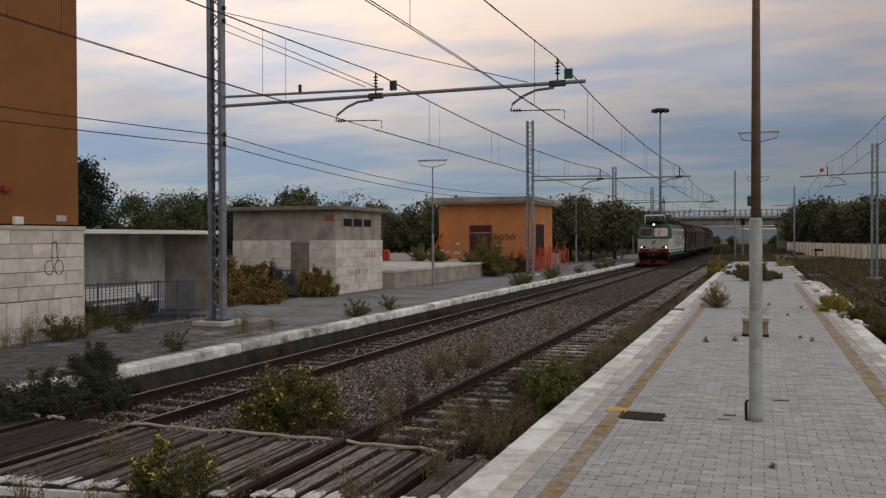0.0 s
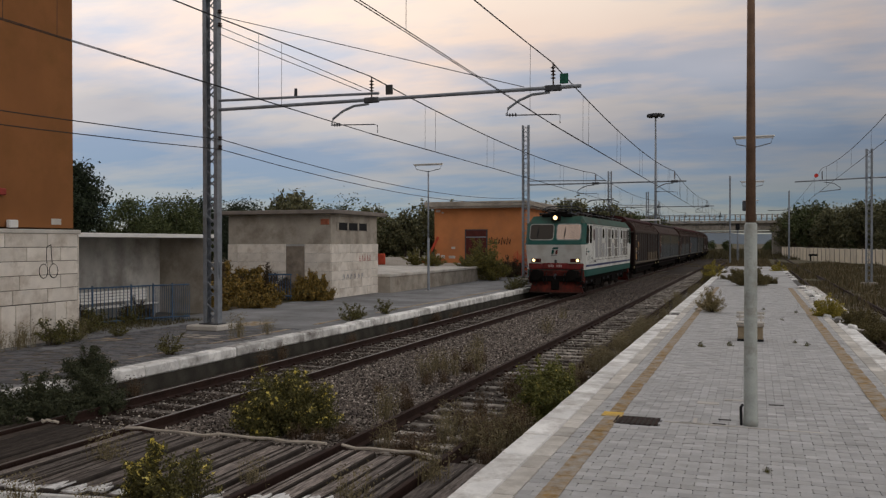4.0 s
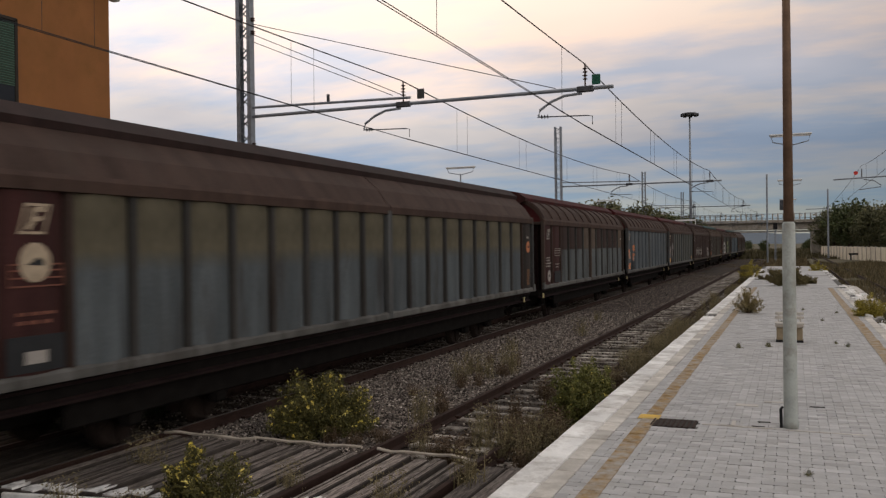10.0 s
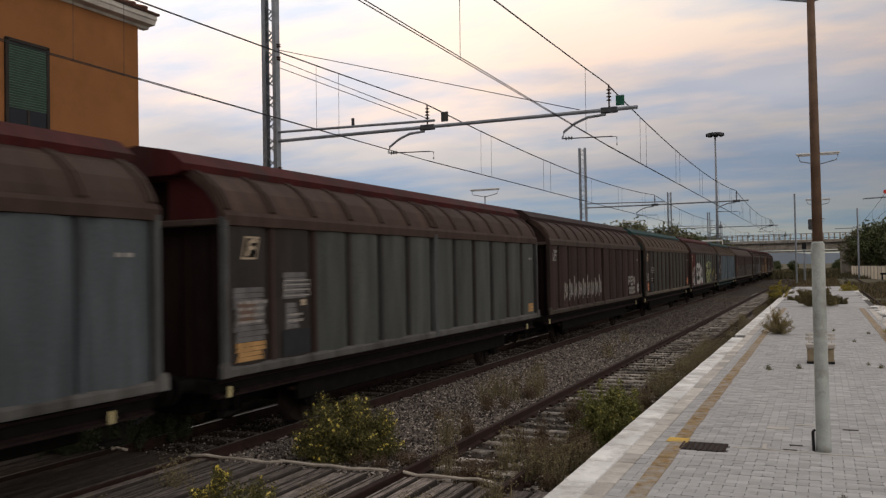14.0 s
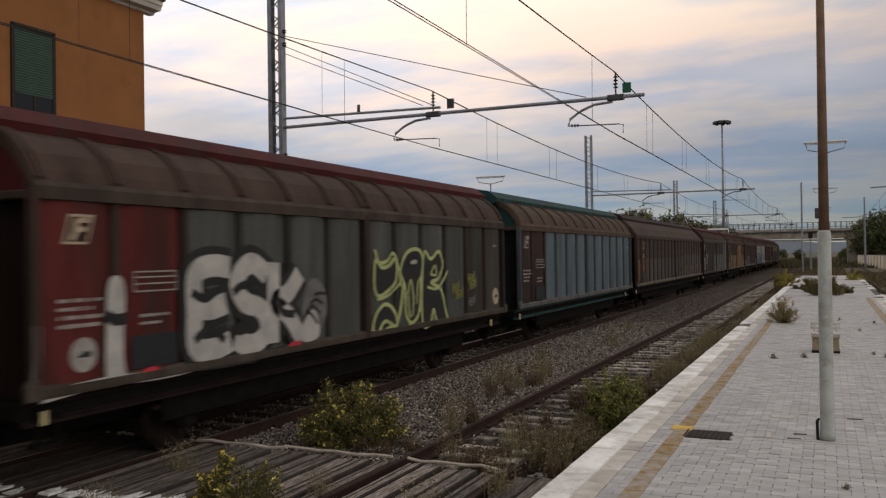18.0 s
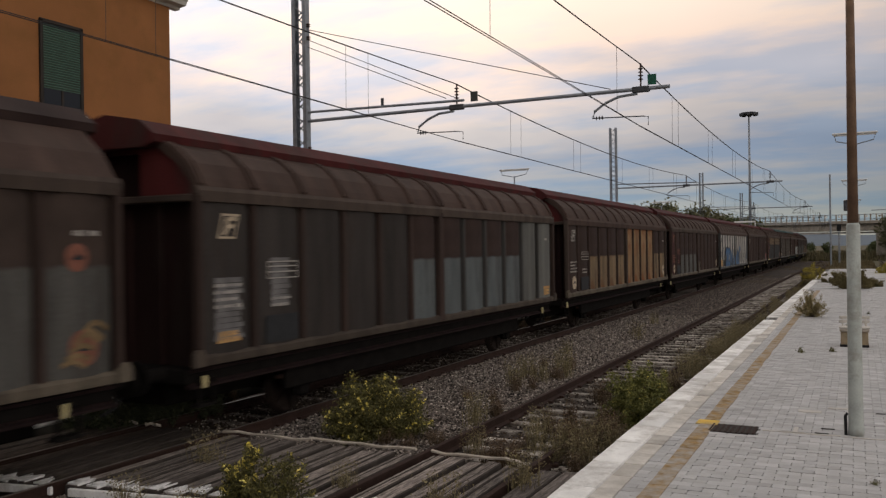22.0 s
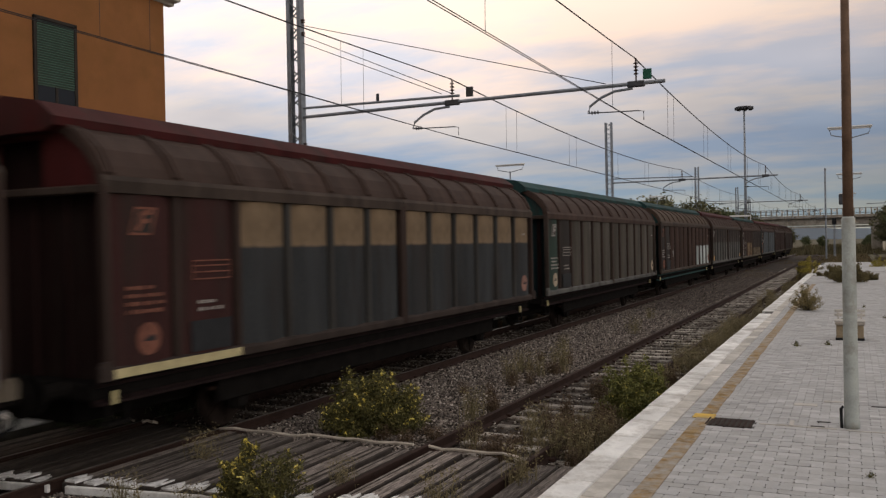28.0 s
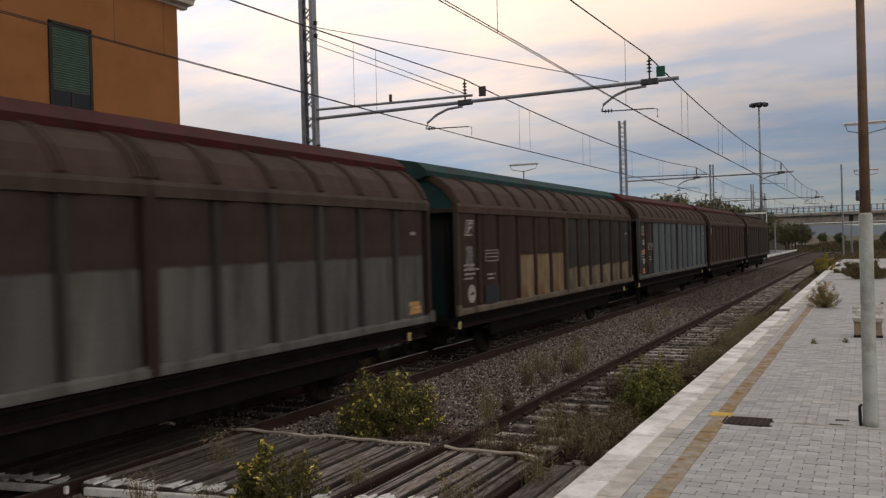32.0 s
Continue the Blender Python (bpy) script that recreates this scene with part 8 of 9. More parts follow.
for k in range(16):
    place(rbw, rw.uniform(-6.6, -5.3), rw.uniform(9.8, 19), -0.46, rw.uniform(0.5, 0.9), rw.uniform(0, 360), rw.uniform(0.3, 0.7))
for k in range(12):
    place(rbw, EDGE_L + rw.uniform(0.1, 0.5), rw.uniform(11.5, 30), -0.5, rw.uniform(0.6, 1.1), rw.uniform(0, 360), rw.uniform(0.5, 0.9))
tw = weed("tiny dark weed in the paving joints", 0.12, 0.10, L_BUSH, 33, 14)
tw.matrix_basis = pose(-1.1, 19.6, 0)
for (x, y) in ((0.12, 9.1), (-0.5, 20.0), (0.9, 21.0), (1.1, 20.5), (-0.3, 26), (0.8, 27), (0.3, 31), (1.3, 30)):
    place(tw, x, y, 0, 0.5 if y < 12 else rw.uniform(0.5, 0.95), rw.uniform(0, 360))


def meadow(n, box, h, mat_, seed, zf):
    rng = np.random.default_rng(seed)
    x = rng.uniform(box[0], box[1], n); y = box[2] + (box[3] - box[2]) * rng.uniform(0, 1, n) ** 1.4
    hh = h * rng.uniform(0.3, 1.0, n) * (0.55 + 0.45 * np.sin(x * 0.9 + 1.3 * np.sin(y * 0.21)) * np.cos(y * 0.37))
    hh = np.maximum(hh, 0.06)
    a = rng.uniform(0, 6.28, n); ln = rng.uniform(0.1, 0.5, n) * hh
    w = 0.012 + 0.0005 * y
    z = np.full(n, zf)
    p = np.stack([x, y, z], 1); ux = np.stack([np.cos(a), np.sin(a), 0 * a], 1)
    tip = p + np.stack([np.cos(a + 1.5) * ln, np.sin(a + 1.5) * ln, hh], 1)
    v = np.stack([p - ux * w[:, None], p + ux * w[:, None], tip], 1).reshape(-1, 3)
    me = bpy.data.meshes.new("weeds")
    me.from_pydata(v.tolist(), [], np.arange(3 * n).reshape(-1, 3).tolist())
    me.materials.append(mat_)
    return me


L_FIELD = leaf_mat("field_weed", (0.07, 0.055, 0.028), (0.18, 0.135, 0.07))
L_FIELD_G = leaf_mat("field_weed_green", (0.05, 0.043, 0.02), (0.12, 0.10, 0.045))
for n, bx, h, m, sd in ((50000, (2.5, 16, 18, 120), 0.55, L_FIELD, 41), (30000, (2.6, 22, 18, 120), 0.7, L_FIELD_G, 42), (16000, (-3.6, 2.0, 56, 150), 0.6, L_FIELD, 43), (9000, (-30, -17.5, 24, 80), 0.6, L_FIELD, 44),
                        (9000, (-8.6, -2.9, 60, 150), 0.25, L_FIELD, 45), (14000, (-13, 9, 150, 330), 1.3, L_FIELD_G, 48), (12000, (-34, -15.5, 62, 120), 0.8, L_FIELD_G, 46), (6000, (-18.2, -15.6, 15.5, 21.5), 0.3, L_FIELD_G, 47)):
    solid("weeds", meadow(n, bx, h, m, sd, -0.55 if bx[0] > -15 else (-0.3 if bx[0] < -20 else -0.05)), None, "rank dry grass and weeds", "weeds", kind="stuff")

# ---- markings on the vans ----
YELLOWED = mat("pale_yellow_paint", (0.42, 0.36, 0.20), 0.8, 0, 0.25, 5, 0)
RUSTY = mat("ochre_stain", (0.14, 0.095, 0.05), 0.8, 0, 0.4, 6, 0)
CHALK = mat("pale_marking", (0.27, 0.25, 0.23), 0.8, 0, 0.2, 6, 0)
OCHRE_L = mat("ochre_label", (0.36, 0.21, 0.085), 0.8, 0, 0.3, 6, 0)
ORANGE_L = mat("orange_label", (0.45, 0.17, 0.08), 0.8, 0, 0.3, 6, 0)
GREY_L = mat("grey_label", (0.30, 0.30, 0.28), 0.8, 0, 0.2, 6, 0)
BLACK_L = mat("black_label", (0.02, 0.021, 0.023), 0.7, 0, 0.2, 6, 0)
BLUE_G = mat("blue_spray", (0.055, 0.11, 0.20), 0.7, 0, 0.3, 3, 0)
SILVER_G = mat("silver_spray", (0.38, 0.365, 0.345), 0.6, 0.1, 0.25, 3, 0)
LIME_G = mat("lime_spray", (0.34, 0.37, 0.16), 0.7, 0, 0.25, 3, 0)
RED_G = mat("red_spray_mark", (0.45, 0.03, 0.05), 0.7, 0, 0.2, 3, 0)
RUST_L = mat("rust_red_lettering", (0.16, 0.065, 0.045), 0.8, 0, 0.3, 6, 0)
PINK_L = mat("faded_pink_marking", (0.23, 0.125, 0.10), 0.8, 0, 0.3, 8, 0)
CREAM_L = mat("cream_marking", (0.36, 0.29, 0.21), 0.8, 0, 0.25, 6, 0)
OCHRE_D = mat("dark_ochre_label", (0.125, 0.066, 0.036), 0.8, 0, 0.4, 6, 0)
GREY_D = mat("dull_grey_repaint", (0.12, 0.115, 0.115), 0.8, 0, 0.35, 4, 0)
OLIVE_G = mat("olive_spray", (0.17, 0.16, 0.05), 0.8, 0, 0.3, 5, 0)


def flat(wall, polys, m, nm, x=0.024, label=""):
    q = Geo()
    for p in polys:
        q.prism(p, x - 0.004, x, "x")
    return part(nm, q, m, wall, label)


def rect(y, z, w, h):
    return [(y - w / 2, z - h / 2), (y + w / 2, z - h / 2), (y + w / 2, z + h / 2), (y - w / 2, z + h / 2)]


def ribbon(wall, pts, w, m, x, nm="graffiti"):
    """A flat painted stroke along a line of points."""
    vs, n = [], len(pts)
    for i, (a, b) in enumerate(pts):
        p, q = pts[max(i - 1, 0)], pts[min(i + 1, n - 1)]
        dx, dz = q[0] - p[0], q[1] - p[1]; L_ = math.hypot(dx, dz) or 1
        vs += [(x, a - dz / L_ * w / 2, b + dx / L_ * w / 2), (x, a + dz / L_ * w / 2, b - dx / L_ * w / 2)]
    q = Geo().add(vs, [(2 * i, 2 * i + 1, 2 * i + 3, 2 * i + 2) for i in range(n - 1)])
    return part(nm, q, m, wall)


def smooth(pts, closed=False, n=6):
    """A rounded line through the points."""
    m, out = len(pts), []
    for i in range(m if closed else m - 1):
        p = [pts[(i + k) % m] if closed else pts[min(max(i + k, 0), m - 1)] for k in (-1, 0, 1, 2)]
        for j in range(n):
            t = j / n
            out.append(tuple(0.5 * (2 * p[1][c] + (p[2][c] - p[0][c]) * t + (2 * p[0][c] - 5 * p[1][c] + 4 * p[2][c] - p[3][c]) * t * t
                                    + (3 * p[1][c] - p[0][c] - 3 * p[2][c] + p[3][c]) * t ** 3) for c in (0, 1)))
    return out + ([out[0]] if closed else [pts[-1]])


def blob(wall, pts, fill, line, w=0.048, x=0.046, label=""):
    """A rounded painted shape with an outline."""
    ring = smooth(pts, True)
    if fill:
        part("graffiti", Geo().prism(ring[:-1], x - 0.003, x, "x"), fill, wall, label)
    if line:
        ribbon(wall, ring, w, line, x + 0.004)


def letters(wall, y0, z0, w, h, shapes, fill, line, wf=0.17, wo=0.27, step=1.04):
    for k, s in enumerate(shapes):
        for st in s:
            ribbon(wall, smooth([(y0 + k * w * step + a * w, z0 + b * h) for a, b in st]), wo, line, 0.044 + 0.001 * k)
    for k, s in enumerate(shapes):
        for st in s:
            ribbon(wall, smooth([(y0 + k * w * step + a * w, z0 + b * h) for a, b in st]), wf, fill, 0.052 + 0.001 * k)


LE = [[(0.95, 0.95), (0.5, 0.98), (0.12, 0.88), (0.1, 0.5), (0.12, 0.1), (0.5, 0.04), (0.95, 0.1)], [(0.15, 0.52), (0.5, 0.5), (0.85, 0.55)]]
LS = [[(0.95, 0.85), (0.5, 1.0), (0.12, 0.8), (0.3, 0.55), (0.8, 0.42), (0.9, 0.15), (0.5, 0.02), (0.05, 0.12)]]
LK = [[(0.15, 1.0), (0.12, 0.5), (0.1, 0.0)], [(0.95, 0.85), (0.6, 0.62), (0.2, 0.5), (0.6, 0.3), (0.98, 0.0)]]
LP = [[(0.1, 0.0), (0.12, 1.0)], [(0.12, 0.98), (0.7, 0.95), (0.85, 0.7), (0.6, 0.48), (0.15, 0.45)]]
LN = [[(0.08, 0.0), (0.1, 1.0)], [(0.1, 1.0), (0.5, 0.5), (0.9, 0.0)], [(0.9, 0.0), (0.92, 1.0)]]
LZ = [[(0.05, 0.72), (0.4, 1.0), (0.85, 0.85), (0.6, 0.45), (0.1, 0.05), (0.5, 0.1), (0.98, 0.06)]]
LO_ = [[(0.5, 0.0), (0.1, 0.3), (0.15, 0.8), (0.55, 1.0), (0.9, 0.7), (0.85, 0.2), (0.5, 0.0)]]
LV = [[(0.05, 1.0), (0.3, 0.5), (0.5, 0.0), (0.68, 0.5), (0.95, 1.0)]]
SHADED = (0, 1, 4, 6, 7, 10)      # vans whose first emblem is pale or ochre
TEXT_OF = {0: OCHRE_L, 1: RUST_L, 3: ORANGE_L, 9: OCHRE_D, 12: RUST_L, 13: BLACK_L, 15: RUST_L}
DISC_FRONT = {2: CHALK, 6: ORANGE_L, 7: CHALK, 11: CREAM_L, 12: CREAM_L, 15: RUST_L, 16: CREAM_L, 17: RUST_L, 19: CHALK}
DISC_REAR = {5: GREY_L, 6: ORANGE_L, 7: CREAM_L, 9: RUST_L, 11: CREAM_L, 12: CREAM_L, 13: CHALK, 14: CHALK, 15: PINK_L, 16: CREAM_L, 17: RUST_L}


def emblem(wall, y, z, m, field):
    """A slanted plate with a pale rim and a bent bar across its field."""
    flat(wall, [[(y - 0.22, z - 0.17), (y + 0.13, z - 0.17), (y + 0.23, z + 0.17), (y - 0.12, z + 0.17)]], m, "emblem_plate", 0.040, "slanted emblem plate")
    flat(wall, [[(y - 0.18, z - 0.14), (y + 0.11, z - 0.14), (y + 0.19, z + 0.14), (y - 0.10, z + 0.14)]], field, "emblem_field", 0.043)
    ribbon(wall, smooth([(y - 0.1, z - 0.12), (y - 0.03, z - 0.02), (y - 0.01, z + 0.09), (y + 0.15, z + 0.11)]), 0.06, m, 0.046, "emblem_bar")
    ribbon(wall, smooth([(y - 0.07, z - 0.01), (y + 0.05, z + 0.0), (y + 0.1, z + 0.02)]), 0.05, m, 0.046, "emblem_bar")


def rows_of(wall, y, z, w, rows, m, seed, rh=0.045, gap=0.095):
    """Rows of short bars, each row ragged at its end."""
    r_ = random.Random(seed)
    out = []
    for k in range(rows):
        x, end = y - w / 2, y + w / 2 - r_.uniform(0.0, 0.3) * w
        while x < end:
            l_ = r_.uniform(0.035, 0.11)
            out.append(rect(x + l_ / 2, z - k * gap, l_, rh * r_.uniform(0.8, 1.15)))
            x += l_ + r_.choice((0.015, 0.02, 0.06))
    flat(wall, out, m, "lettering_block", 0.040, "rows of small painted bars")["kind"] = "stuff"


def ruled(wall, y, z, w, h, m):
    """A small table of thin ruled lines."""
    flat(wall, [rect(y, z + h * u, w, 0.018) for u in (-0.5, -0.12, 0.22, 0.5)] + [rect(y + w * u, z, 0.016, h) for u in (-0.5, 0.5)], m, "ruled_table", 0.040, "small ruled table")


def disc_mark(wall, y, z, r, m):
    o = flat(wall, [[(y + r * math.cos(a), z + r * 1.05 * math.sin(a)) for a in [k * math.pi / 12 for k in range(24)]]], m, "round_mark", 0.041, "round painted mark")
    flat(wall, [[(y - 0.55 * r, z - 0.12 * r), (y + 0.5 * r, z - 0.18 * r), (y + 0.55 * r, z + 0.1 * r), (y + 0.1 * r, z + 0.28 * r), (y - 0.1 * r, z + 0.1 * r)]], BLACK_L, "round_mark_sign", 0.045)


def worn_label(wall, y, z, w, h, m, seed):
    """A label painted over in uneven strokes."""
    r_ = random.Random(seed)
    n = max(2, round(h / 0.08))
    hh = h / n
    out = []
    for k in range(n):
        a, b = y - w / 2 + r_.uniform(0, 0.12) * w, y + w / 2 - r_.uniform(0, 0.16) * w
        zc = z - h / 2 + hh * (k + 0.5)
        out.append([(a, zc - hh * 0.47), (b, zc - hh * 0.4), (b - 0.02, zc + hh * 0.45), (a + 0.02, zc + hh * 0.5)])
    flat(wall, out, m, "label_patch", 0.039, "worn label painted in strokes")["kind"] = "stuff"


for i, h, wall in MARKS:
    n_ = 10 if i in (1, 9) else 6
    L_ = (22.0 if i in (1, 9) else 15.5) - GAP
    pw_ = (L_ / 2 - 0.06) / n_
    c = lambda k: 0.03 + pw_ * (k + 0.5)
    m = TEXT_OF.get(i, CHALK)
    if h == 0:
        long_ = i in (1, 9)
        emblem(wall, c(1 if long_ else 0), 1.84, PINK_L if i in (9,) else CREAM_L if i in SHADED else RUST_L if i in (12, 15, 17) else CHALK, BLACK_L if i in (3, 13) else FRAME_DARK if i in (0, 4, 6) else P_RED if i in (1, 7) else P_DARK)
        if i not in (5, 14, 18, 21, 22):
            rows_of(wall, c(0) + 0.02, 1.04, 0.62, 4, CHALK if i in (0, 3) else m, i)
            rows_of(wall, c(1), 0.80, 0.5, 2, CHALK if i in (0, 3, 15) else m, i + 90, 0.04)
            ruled(wall, c(1) + 0.02, 1.22, 0.72, 0.24, m)
            flat(wall, [rect(c(1), 0.36, 0.78, 0.40)], BLACK_L, "black_plate", 0.039, "black painted field")
        if i == 18:
            worn_label(wall, c(0), 0.34, 0.56, 0.30, OCHRE_L, 18)
            flat(wall, [rect(c(1), 0.36, 0.36, 0.26)], BLACK_L, "black_plate", 0.039)
            rows_of(wall, c(0), 0.95, 0.5, 3, P_DARK, 18)
        if i in DISC_FRONT:
            disc_mark(wall, c(0) + 0.06, 0.42, 0.19, DISC_FRONT[i])
        if i == 0:
            worn_label(wall, c(0) - 0.02, 1.0, 0.48, 0.24, OCHRE_L, 1); worn_label(wall, c(0) - 0.02, 0.50, 0.60, 0.40, OCHRE_L, 2)
            worn_label(wall, c(1) - 0.02, 1.42, 0.46, 0.20, OCHRE_L, 3); worn_label(wall, c(1) - 0.05, 1.0, 0.46, 0.14, RUSTY, 4)
        if i == 1:
            disc_mark(wall, c(1), 1.36, 0.21, CREAM_L)
            rows_of(wall, c(0), 1.72, 0.5, 3, RUST_L, 61, 0.04, 0.07)
            worn_label(wall, c(0), 0.42, 0.36, 0.52, OCHRE_D, 5)
            flat(wall, [rect(c(1), 0.32, 0.3, 0.14)], CHALK, "white_plate", 0.043)
        if i == 3:
            worn_label(wall, c(0) - 0.12, 1.02, 0.42, 0.34, ORANGE_L, 6); worn_label(wall, c(0), 0.80, 0.66, 0.16, ORANGE_L, 7); worn_label(wall, c(0), 0.34, 0.72, 0.30, ORANGE_L, 8)
            worn_label(wall, c(1), 1.28, 0.62, 0.28, ORANGE_L, 9); worn_label(wall, c(1) - 0.2, 0.80, 0.34, 0.38, ORANGE_L, 10); worn_label(wall, c(1) + 0.2, 0.90, 0.24, 0.12, ORANGE_L, 11)
        if i == 4:
            worn_label(wall, c(0), 0.86, 0.84, 0.80, GREY_D, 12); worn_label(wall, c(0), 0.32, 0.74, 0.28, OCHRE_L, 13); worn_label(wall, c(0) - 0.1, 0.9, 0.5, 0.3, OCHRE_D, 17)
            worn_label(wall, c(1) - 0.02, 1.26, 0.76, 0.42, GREY_D, 14); worn_label(wall, c(1) - 0.15, 0.78, 0.42, 0.42, GREY_D, 15); worn_label(wall, c(1) + 0.2, 0.98, 0.2, 0.1, CREAM_L, 16)
        if i == 9:
            worn_label(wall, c(0), 0.72, 0.44, 0.95, OCHRE_D, 21); worn_label(wall, c(1), 1.35, 0.36, 0.22, PINK_L, 22); worn_label(wall, c(1), 0.85, 0.40, 0.55, OCHRE_D, 23)
            for k in (2, 3, 4):
                ribbon(wall, smooth([(c(k) - 0.15, 0.5), (c(k) - 0.05, 0.75), (c(k) + 0.1, 0.6), (c(k), 0.42), (c(k) - 0.12, 0.5)]), 0.035, GREY_D, 0.046)
        if i == 10:
            worn_label(wall, c(0), 0.72, 0.62, 0.85, GREY_D, 31); worn_label(wall, c(0), 0.34, 0.5, 0.16, OCHRE_L, 32); worn_label(wall, c(1) - 0.05, 1.05, 0.52, 0.7, GREY_D, 33)
        if i == 12:
            worn_label(wall, c(1), 1.0, 0.66, 0.6, P_RED, 41)
        if i == 13:
            worn_label(wall, c(0) + 0.04, 0.36, 0.78, 0.42, OCHRE_L, 44)
            blob(wall, [(c(1) + 0.02, 0.62), (c(1) - 0.02, 0.8), (c(1) + 0.1, 1.0), (c(1) + 0.22, 0.9), (c(1) + 0.16, 0.66)], GREY_D, BLACK_L, 0.03)
            letters(wall, c(2) - 0.62, 0.16, 1.05, 1.0, [LZ, LO_], BLUE_G, M_GRAFF, 0.36, 0.46, 1.0)
            letters(wall, c(4) - 0.5, 0.16, 0.75, 1.0, [LV], BLUE_G, M_GRAFF, 0.22, 0.32)
            blob(wall, [(c(5) - 0.4, 0.2), (c(5) - 0.45, 0.6), (c(5) - 0.1, 0.85), (c(5) + 0.25, 0.65), (c(5) + 0.3, 0.25), (c(5), 0.12)], BLUE_G, M_GRAFF, 0.048)
            blob(wall, [(c(5) - 0.2, 0.95), (c(5) - 0.22, 1.2), (c(5) + 0.1, 1.25), (c(5) + 0.05, 0.98)], GREY_D, M_GRAFF, 0.05)
            for k in range(3):
                ribbon(wall, smooth([(c(5) - 0.25, 0.35 + 0.14 * k), (c(5), 0.40 + 0.14 * k), (c(5) + 0.15, 0.34 + 0.14 * k)]), 0.03, GREY_D, 0.052)
        if i == 7:
            letters(wall, 2.42, 0.20, 0.86, 1.22, [LE, LS, LK], SILVER_G, M_GRAFF, 0.31, 0.54, 1.0)
            for p in ([(2.45, 1.05), (2.7, 0.95), (2.95, 1.05)], [(2.5, 0.4), (2.8, 0.55), (3.1, 0.35)], [(3.3, 1.0), (3.5, 1.1), (3.75, 1.05)], [(3.25, 0.5), (3.5, 0.45), (3.8, 0.62)], [(4.35, 0.85), (4.5, 0.65), (4.8, 0.6)], [(2.3, 0.08), (3.2, 0.03), (4.6, 0.08)]):
                ribbon(wall, smooth(p), 0.12, M_GRAFF, 0.057)
            blob(wall, [(5.0, 0.3), (5.05, 0.8), (5.3, 1.15), (5.65, 1.0), (5.75, 0.6), (5.5, 0.25)], GREY_D, None)
            blob(wall, [(5.0, 0.15), (5.1, 0.5), (5.4, 0.62), (5.5, 0.2)], SILVER_G, None, x=0.049)
            for k in range(4):
                ribbon(wall, smooth([(5.0 + 0.12 * k, 0.45 + 0.14 * k), (5.2 + 0.1 * k, 0.6 + 0.1 * k), (5.45 + 0.08 * k, 0.4 + 0.16 * k)]), 0.05, M_GRAFF, 0.054)
            blob(wall, [(1.02, 0.05), (1.0, 0.6), (1.04, 1.2), (1.2, 1.3), (1.3, 1.1), (1.26, 0.4), (1.3, 0.05)], SILVER_G, None)
            ribbon(wall, smooth([(1.0, 0.85), (1.15, 0.78), (1.32, 0.8)]), 0.14, M_GRAFF, 0.052)
            ribbon(wall, smooth([(0.1, 0.02), (0.9, 0.07), (1.9, 0.04), (2.5, 0.06)]), 0.12, SILVER_G, 0.054)
            ribbon(wall, smooth([(0.04, 0.05), (0.05, 0.5), (0.05, 0.8)]), 0.1, SILVER_G, 0.057)
            blob(wall, [(1.55, 0.02), (1.6, 0.14), (1.8, 0.15), (1.82, 0.03)], RED_G, None, x=0.058)
            blob(wall, [(4.6, 0.04), (4.7, 0.16), (4.95, 0.15), (4.9, 0.04)], RED_G, None, x=0.058)
        if i == 5:
            for k in range(9):
                y = c(1) - 0.2 + k * 0.58
                ribbon(wall, smooth([(y, 0.35), (y + 0.08, 0.95 + 0.1 * (k % 3)), (y + 0.2, 0.45), (y + 0.3, 0.9), (y + 0.38 + 0.05 * (k % 2), 0.5)]), 0.055, CHALK, 0.05)
        if i == 15:
            flat(wall, [rect((c(0) + c(1)) / 2, 0.065, 2.3, 0.11)], YELLOWED, "painted_foot", 0.07, "pale yellow paint on the foot rail")
        if i == 17:
            blob(wall, [(c(2) - 0.2, 0.75), (c(2) - 0.22, 1.0), (c(2) - 0.12, 1.05), (c(2) - 0.08, 0.72)], GREY_L, None)
        if i == 19:
            worn_label(wall, c(0), 1.2, 0.4, 0.5, GREY_D, 51)
        if i == 20:
            for k in range(5):
                worn_label(wall, c(0) + 0.1, 0.3 + k * 0.36, 0.35, 0.2, CHALK if k % 2 else ORANGE_L, 60 + k)
    else:
        if i in (4, 10, 18):
            worn_label(wall, c(n_ - 1), 0.32, 0.5, 0.24, OCHRE_L, i + 200)
        if i == 14:
            flat(wall, [rect(c(n_ - 1) + 0.06, 0.42, 0.98, 0.62)], GREY_D, "grey_square", 0.038, "grey painted square")
            disc_mark(wall, c(n_ - 1), 0.45, 0.24, RED_G)
        if i in DISC_REAR:
            disc_mark(wall, c(n_ - 1), 0.45, 0.20, DISC_REAR[i])
        rows_of(wall, c(n_ - 1), 1.72, 0.24, 1, CHALK if i not in (13,) else BLACK_L, i + 300, 0.06)
        if i == 1:
            disc_mark(wall, c(n_ - 1), 1.42, 0.17, ORANGE_L); worn_label(wall, c(n_ - 1), 0.48, 0.28, 0.5, OCHRE_D, 71)
        if i == 9:
            disc_mark(wall, c(n_ - 1) - 0.08, 1.45, 0.15, RUST_L)
            for k in (3, 5, 7, 9):
                for j in range(6):
                    r_ = random.Random(k * 10 + j)
                    y, z = c(k) - 0.2 + 0.06 * j, 0.28 + 0.07 * j
                    ribbon(wall, smooth([(y - 0.1, z), (y + 0.05, z + r_.uniform(0.02, 0.12)), (y + 0.22, z + r_.uniform(-0.05, 0.06))]), 0.06, RUSTY, 0.044 + 0.001 * j, "rust_stain")
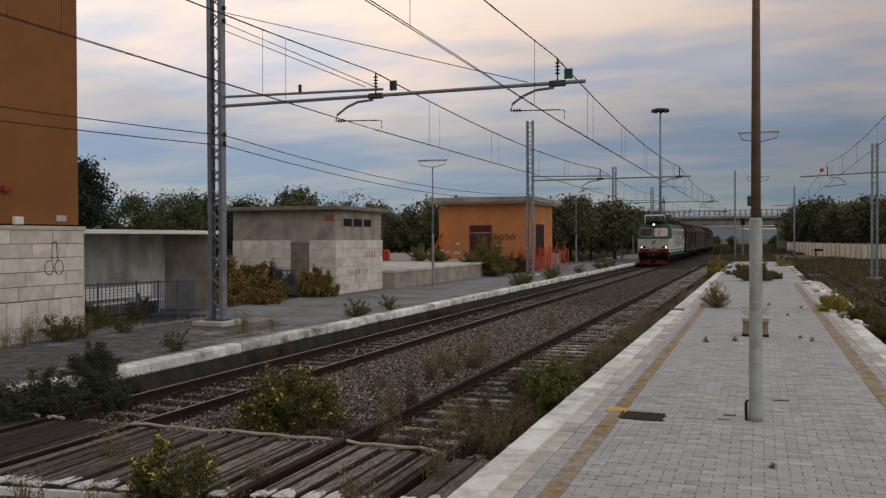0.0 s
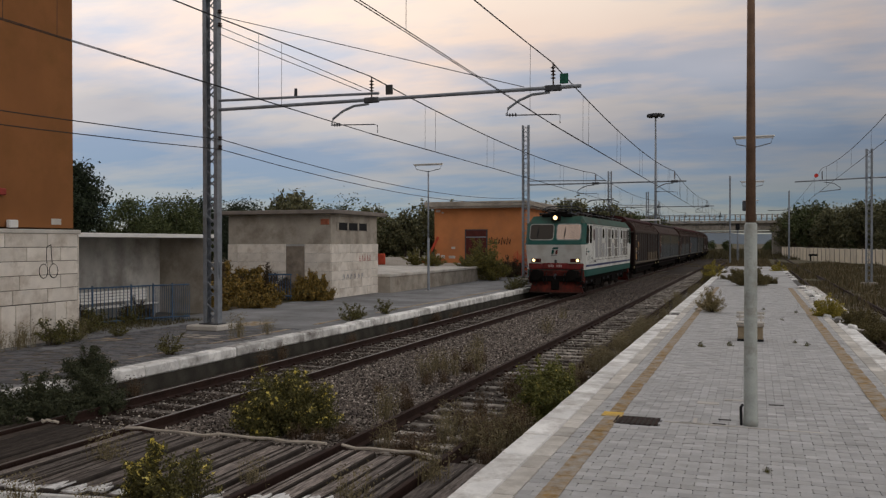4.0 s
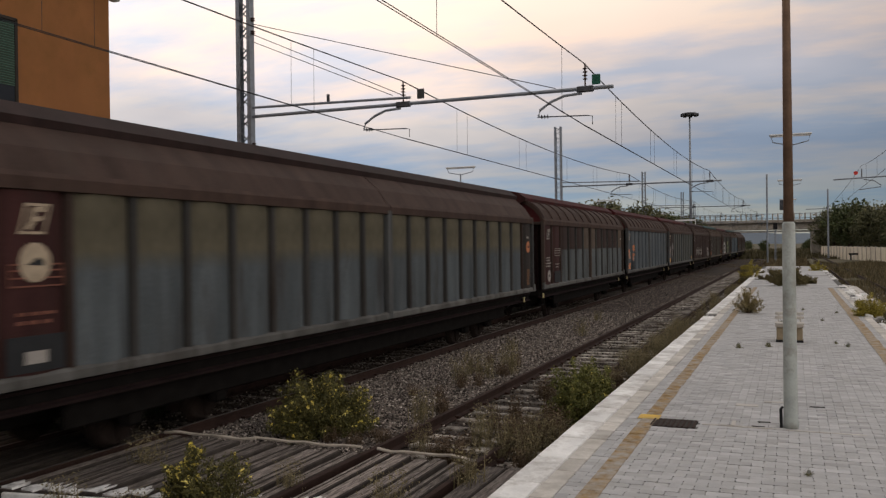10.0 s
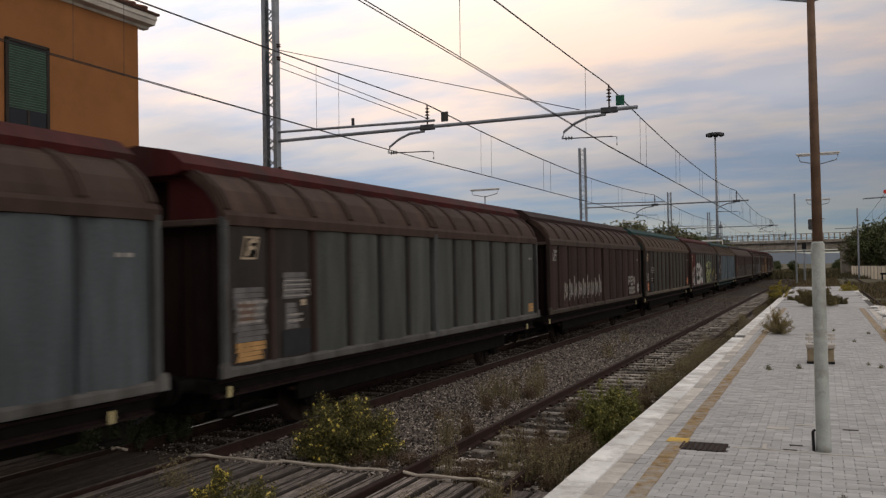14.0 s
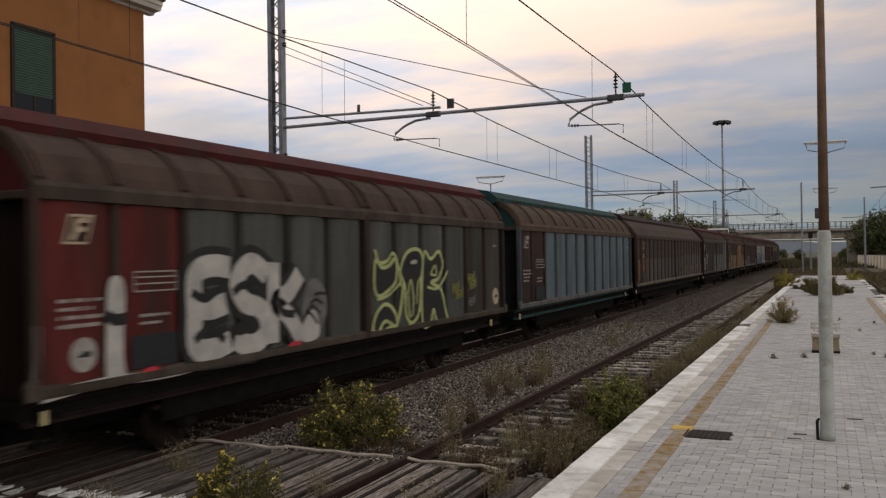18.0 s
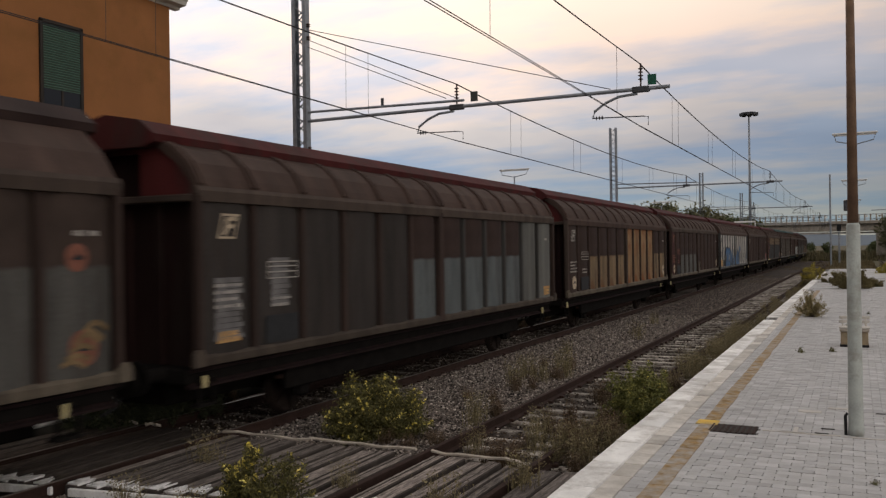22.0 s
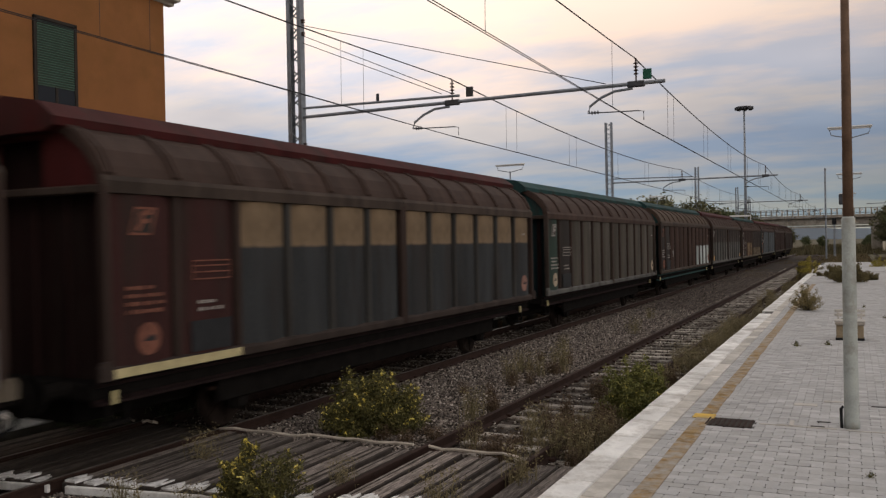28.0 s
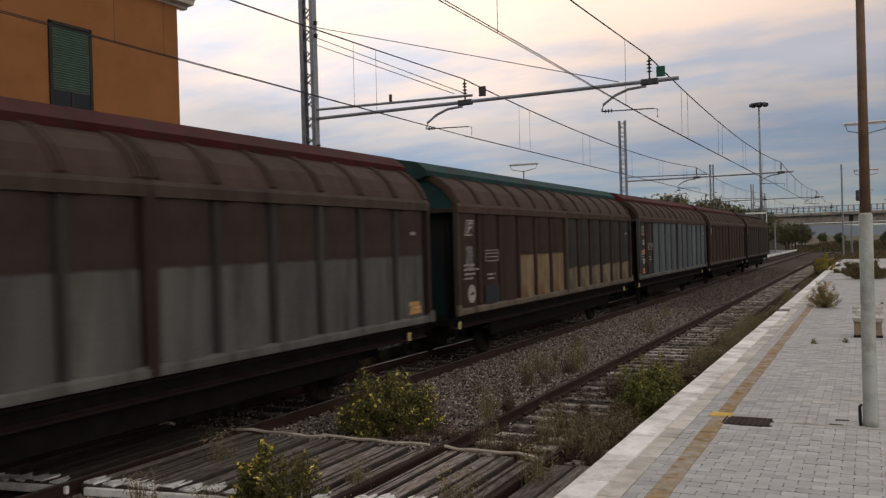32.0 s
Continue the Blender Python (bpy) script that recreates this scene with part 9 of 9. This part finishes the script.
        if i == 7:
            S1 = [(0.32, 1.42), (0.55, 1.28), (0.85, 1.32), (1.08, 1.45), (1.16, 1.25), (1.08, 0.98), (0.75, 0.82), (0.42, 0.74), (0.26, 0.9), (0.26, 1.2)]
            S2 = [(0.18, 0.12), (0.32, 0.42), (0.66, 0.58), (1.0, 0.45), (1.14, 0.16), (0.8, 0.12), (0.5, 0.05)]
            O1 = [(1.3, 1.2), (1.6, 1.56), (2.1, 1.62), (2.32, 1.4), (2.2, 0.9), (2.12, 0.35), (1.78, 0.14), (1.52, 0.35), (1.5, 0.85)]
            R1 = [(2.38, 1.55), (2.7, 1.42), (3.1, 1.58), (3.3, 1.3), (3.05, 1.0), (2.7, 0.92), (3.2, 0.75), (3.42, 0.3), (3.5, 0.08), (3.0, 0.08), (2.8, 0.35), (2.65, 0.06), (2.3, 0.06), (2.25, 0.7)]
            for p in (S1, S2, O1, R1):
                blob(wall, p, M_GRAFF, LIME_G, 0.075)
            for p, w in (([(0.28, 1.62), (0.42, 1.38), (0.75, 1.40), (1.0, 1.55), (1.2, 1.3), (1.3, 0.9)], 0.07), ([(0.35, 0.68), (0.8, 0.75), (1.25, 0.95)], 0.05), ([(1.15, 0.2), (1.3, 0.5), (1.42, 0.95)], 0.09),
                         ([(0.4, 0.08), (0.65, 0.26), (1.05, 0.12)], 0.07), ([(1.7, 0.25), (1.62, 0.7), (1.75, 1.0), (1.85, 0.6), (1.8, 0.28)], 0.06), ([(2.0, 0.5), (2.05, 0.9), (2.2, 1.05)], 0.05), ([(2.5, 0.84), (2.9, 0.78), (3.2, 0.88), (3.55, 1.15)], 0.06),
                         ([(2.66, 1.1), (2.9, 1.28), (2.95, 1.08), (2.66, 1.1)], 0.05), ([(1.6, 0.1), (2.2, 0.04), (2.6, 0.04)], 0.06)):
                ribbon(wall, smooth(p), w, LIME_G, 0.055)
            blob(wall, [(1.72, 1.3), (1.75, 1.42), (2.0, 1.44), (2.02, 1.32)], SILVER_G, M_GRAFF, 0.06, 0.058)
            for y, z, col in ((4.0, 0.75, OLIVE_G), (4.2, 0.6, OLIVE_G), (4.9, 0.95, OLIVE_G), (5.0, 0.8, OLIVE_G), (4.95, 0.4, GREY_D)):
                for k in range(4):
                    ribbon(wall, smooth([(y - 0.2, z - 0.12 + 0.08 * k), (y, z + 0.1 * math.sin(k * 2.1)), (y + 0.22, z - 0.05 + 0.07 * k)]), 0.035, col, 0.046 + 0.001 * k)
        if i == 13:
            blob(wall, [(0.15, 0.15), (0.15, 0.6), (0.9, 0.95), (1.0, 1.15), (1.6, 1.0), (1.9, 0.85), (1.85, 0.5), (2.1, 0.15)], BLUE_G, M_GRAFF, 0.06)
            blob(wall, [(1.15, 0.3), (1.2, 0.8), (1.4, 0.85), (1.45, 0.35)], GREY_D, M_GRAFF, 0.05, 0.053)
            blob(wall, [(2.3, 0.95), (2.35, 1.35), (2.75, 1.4), (2.7, 1.1)], BLUE_G, None)
            for y in (2.4, 3.7, 3.75):
                ribbon(wall, smooth([(y, 0.25), (y + 0.3, 0.5), (y + 0.05, 0.75), (y + 0.32, 0.9)]), 0.06, GREY_D, 0.048)
            ribbon(wall, smooth([(4.7, 0.6), (4.8, 0.9), (4.85, 1.15)]), 0.06, M_GRAFF, 0.048)
            blob(wall, [(6.1, 0.5), (6.2, 0.9), (6.5, 0.95), (6.55, 0.55)], GREY_D, BLUE_G, 0.04)
        if i == 5:
            letters(wall, c(3) + 0.25, 0.62, 0.42, 0.36, [LP, LE, LN], CHALK, CHALK, 0.085, 0.085, 1.15)
            letters(wall, c(3) + 0.35, 0.24, 0.38, 0.28, [LO_, LO_, LO_], CHALK, CHALK, 0.07, 0.07, 1.15)


def motions():
    """The train runs in from the distance and passes; wheels roll while near."""
    times = [float(i) for i in range(0, 33)]
    for v, off in zip(vans, offs):
        walk(v, [(t, pose(C1 + curve_x(head(t) + off), head(t) + off, RAIL, 0, 0, curve_turn(head(t) + off))) for t in times])
    LO = 18.7
    walk(loco, [(t, pose(C1 + curve_x(head(t) - LO), head(t) - LO, RAIL, 0, 0, curve_turn(head(t) - LO))) for t in times])
    for v, off in list(zip(vans, offs)) + [(loco, -LO)]:
        near = [t / 20 for t in range(0, 641) if -16 < head(t / 20) + off + 7 < 45]
        for ws in [c for c in v.children if c.name.split(".")[0] == "wheelset"]:
            at = ws.location.copy()
            r = ws["radius"] if "radius" in ws else 0.46
            rows = [(t, pose(at.x, at.y, at.z, math.degrees((head(0) - head(t)) / r))) for t in near]
            if not rows:
                continue
            if rows[0][0] > 0:
                rows.insert(0, (0.0, rows[0][1]))
            if rows[-1][0] < 32:
                rows.append((32.0, rows[-1][1]))
            walk(ws, rows)


motions()
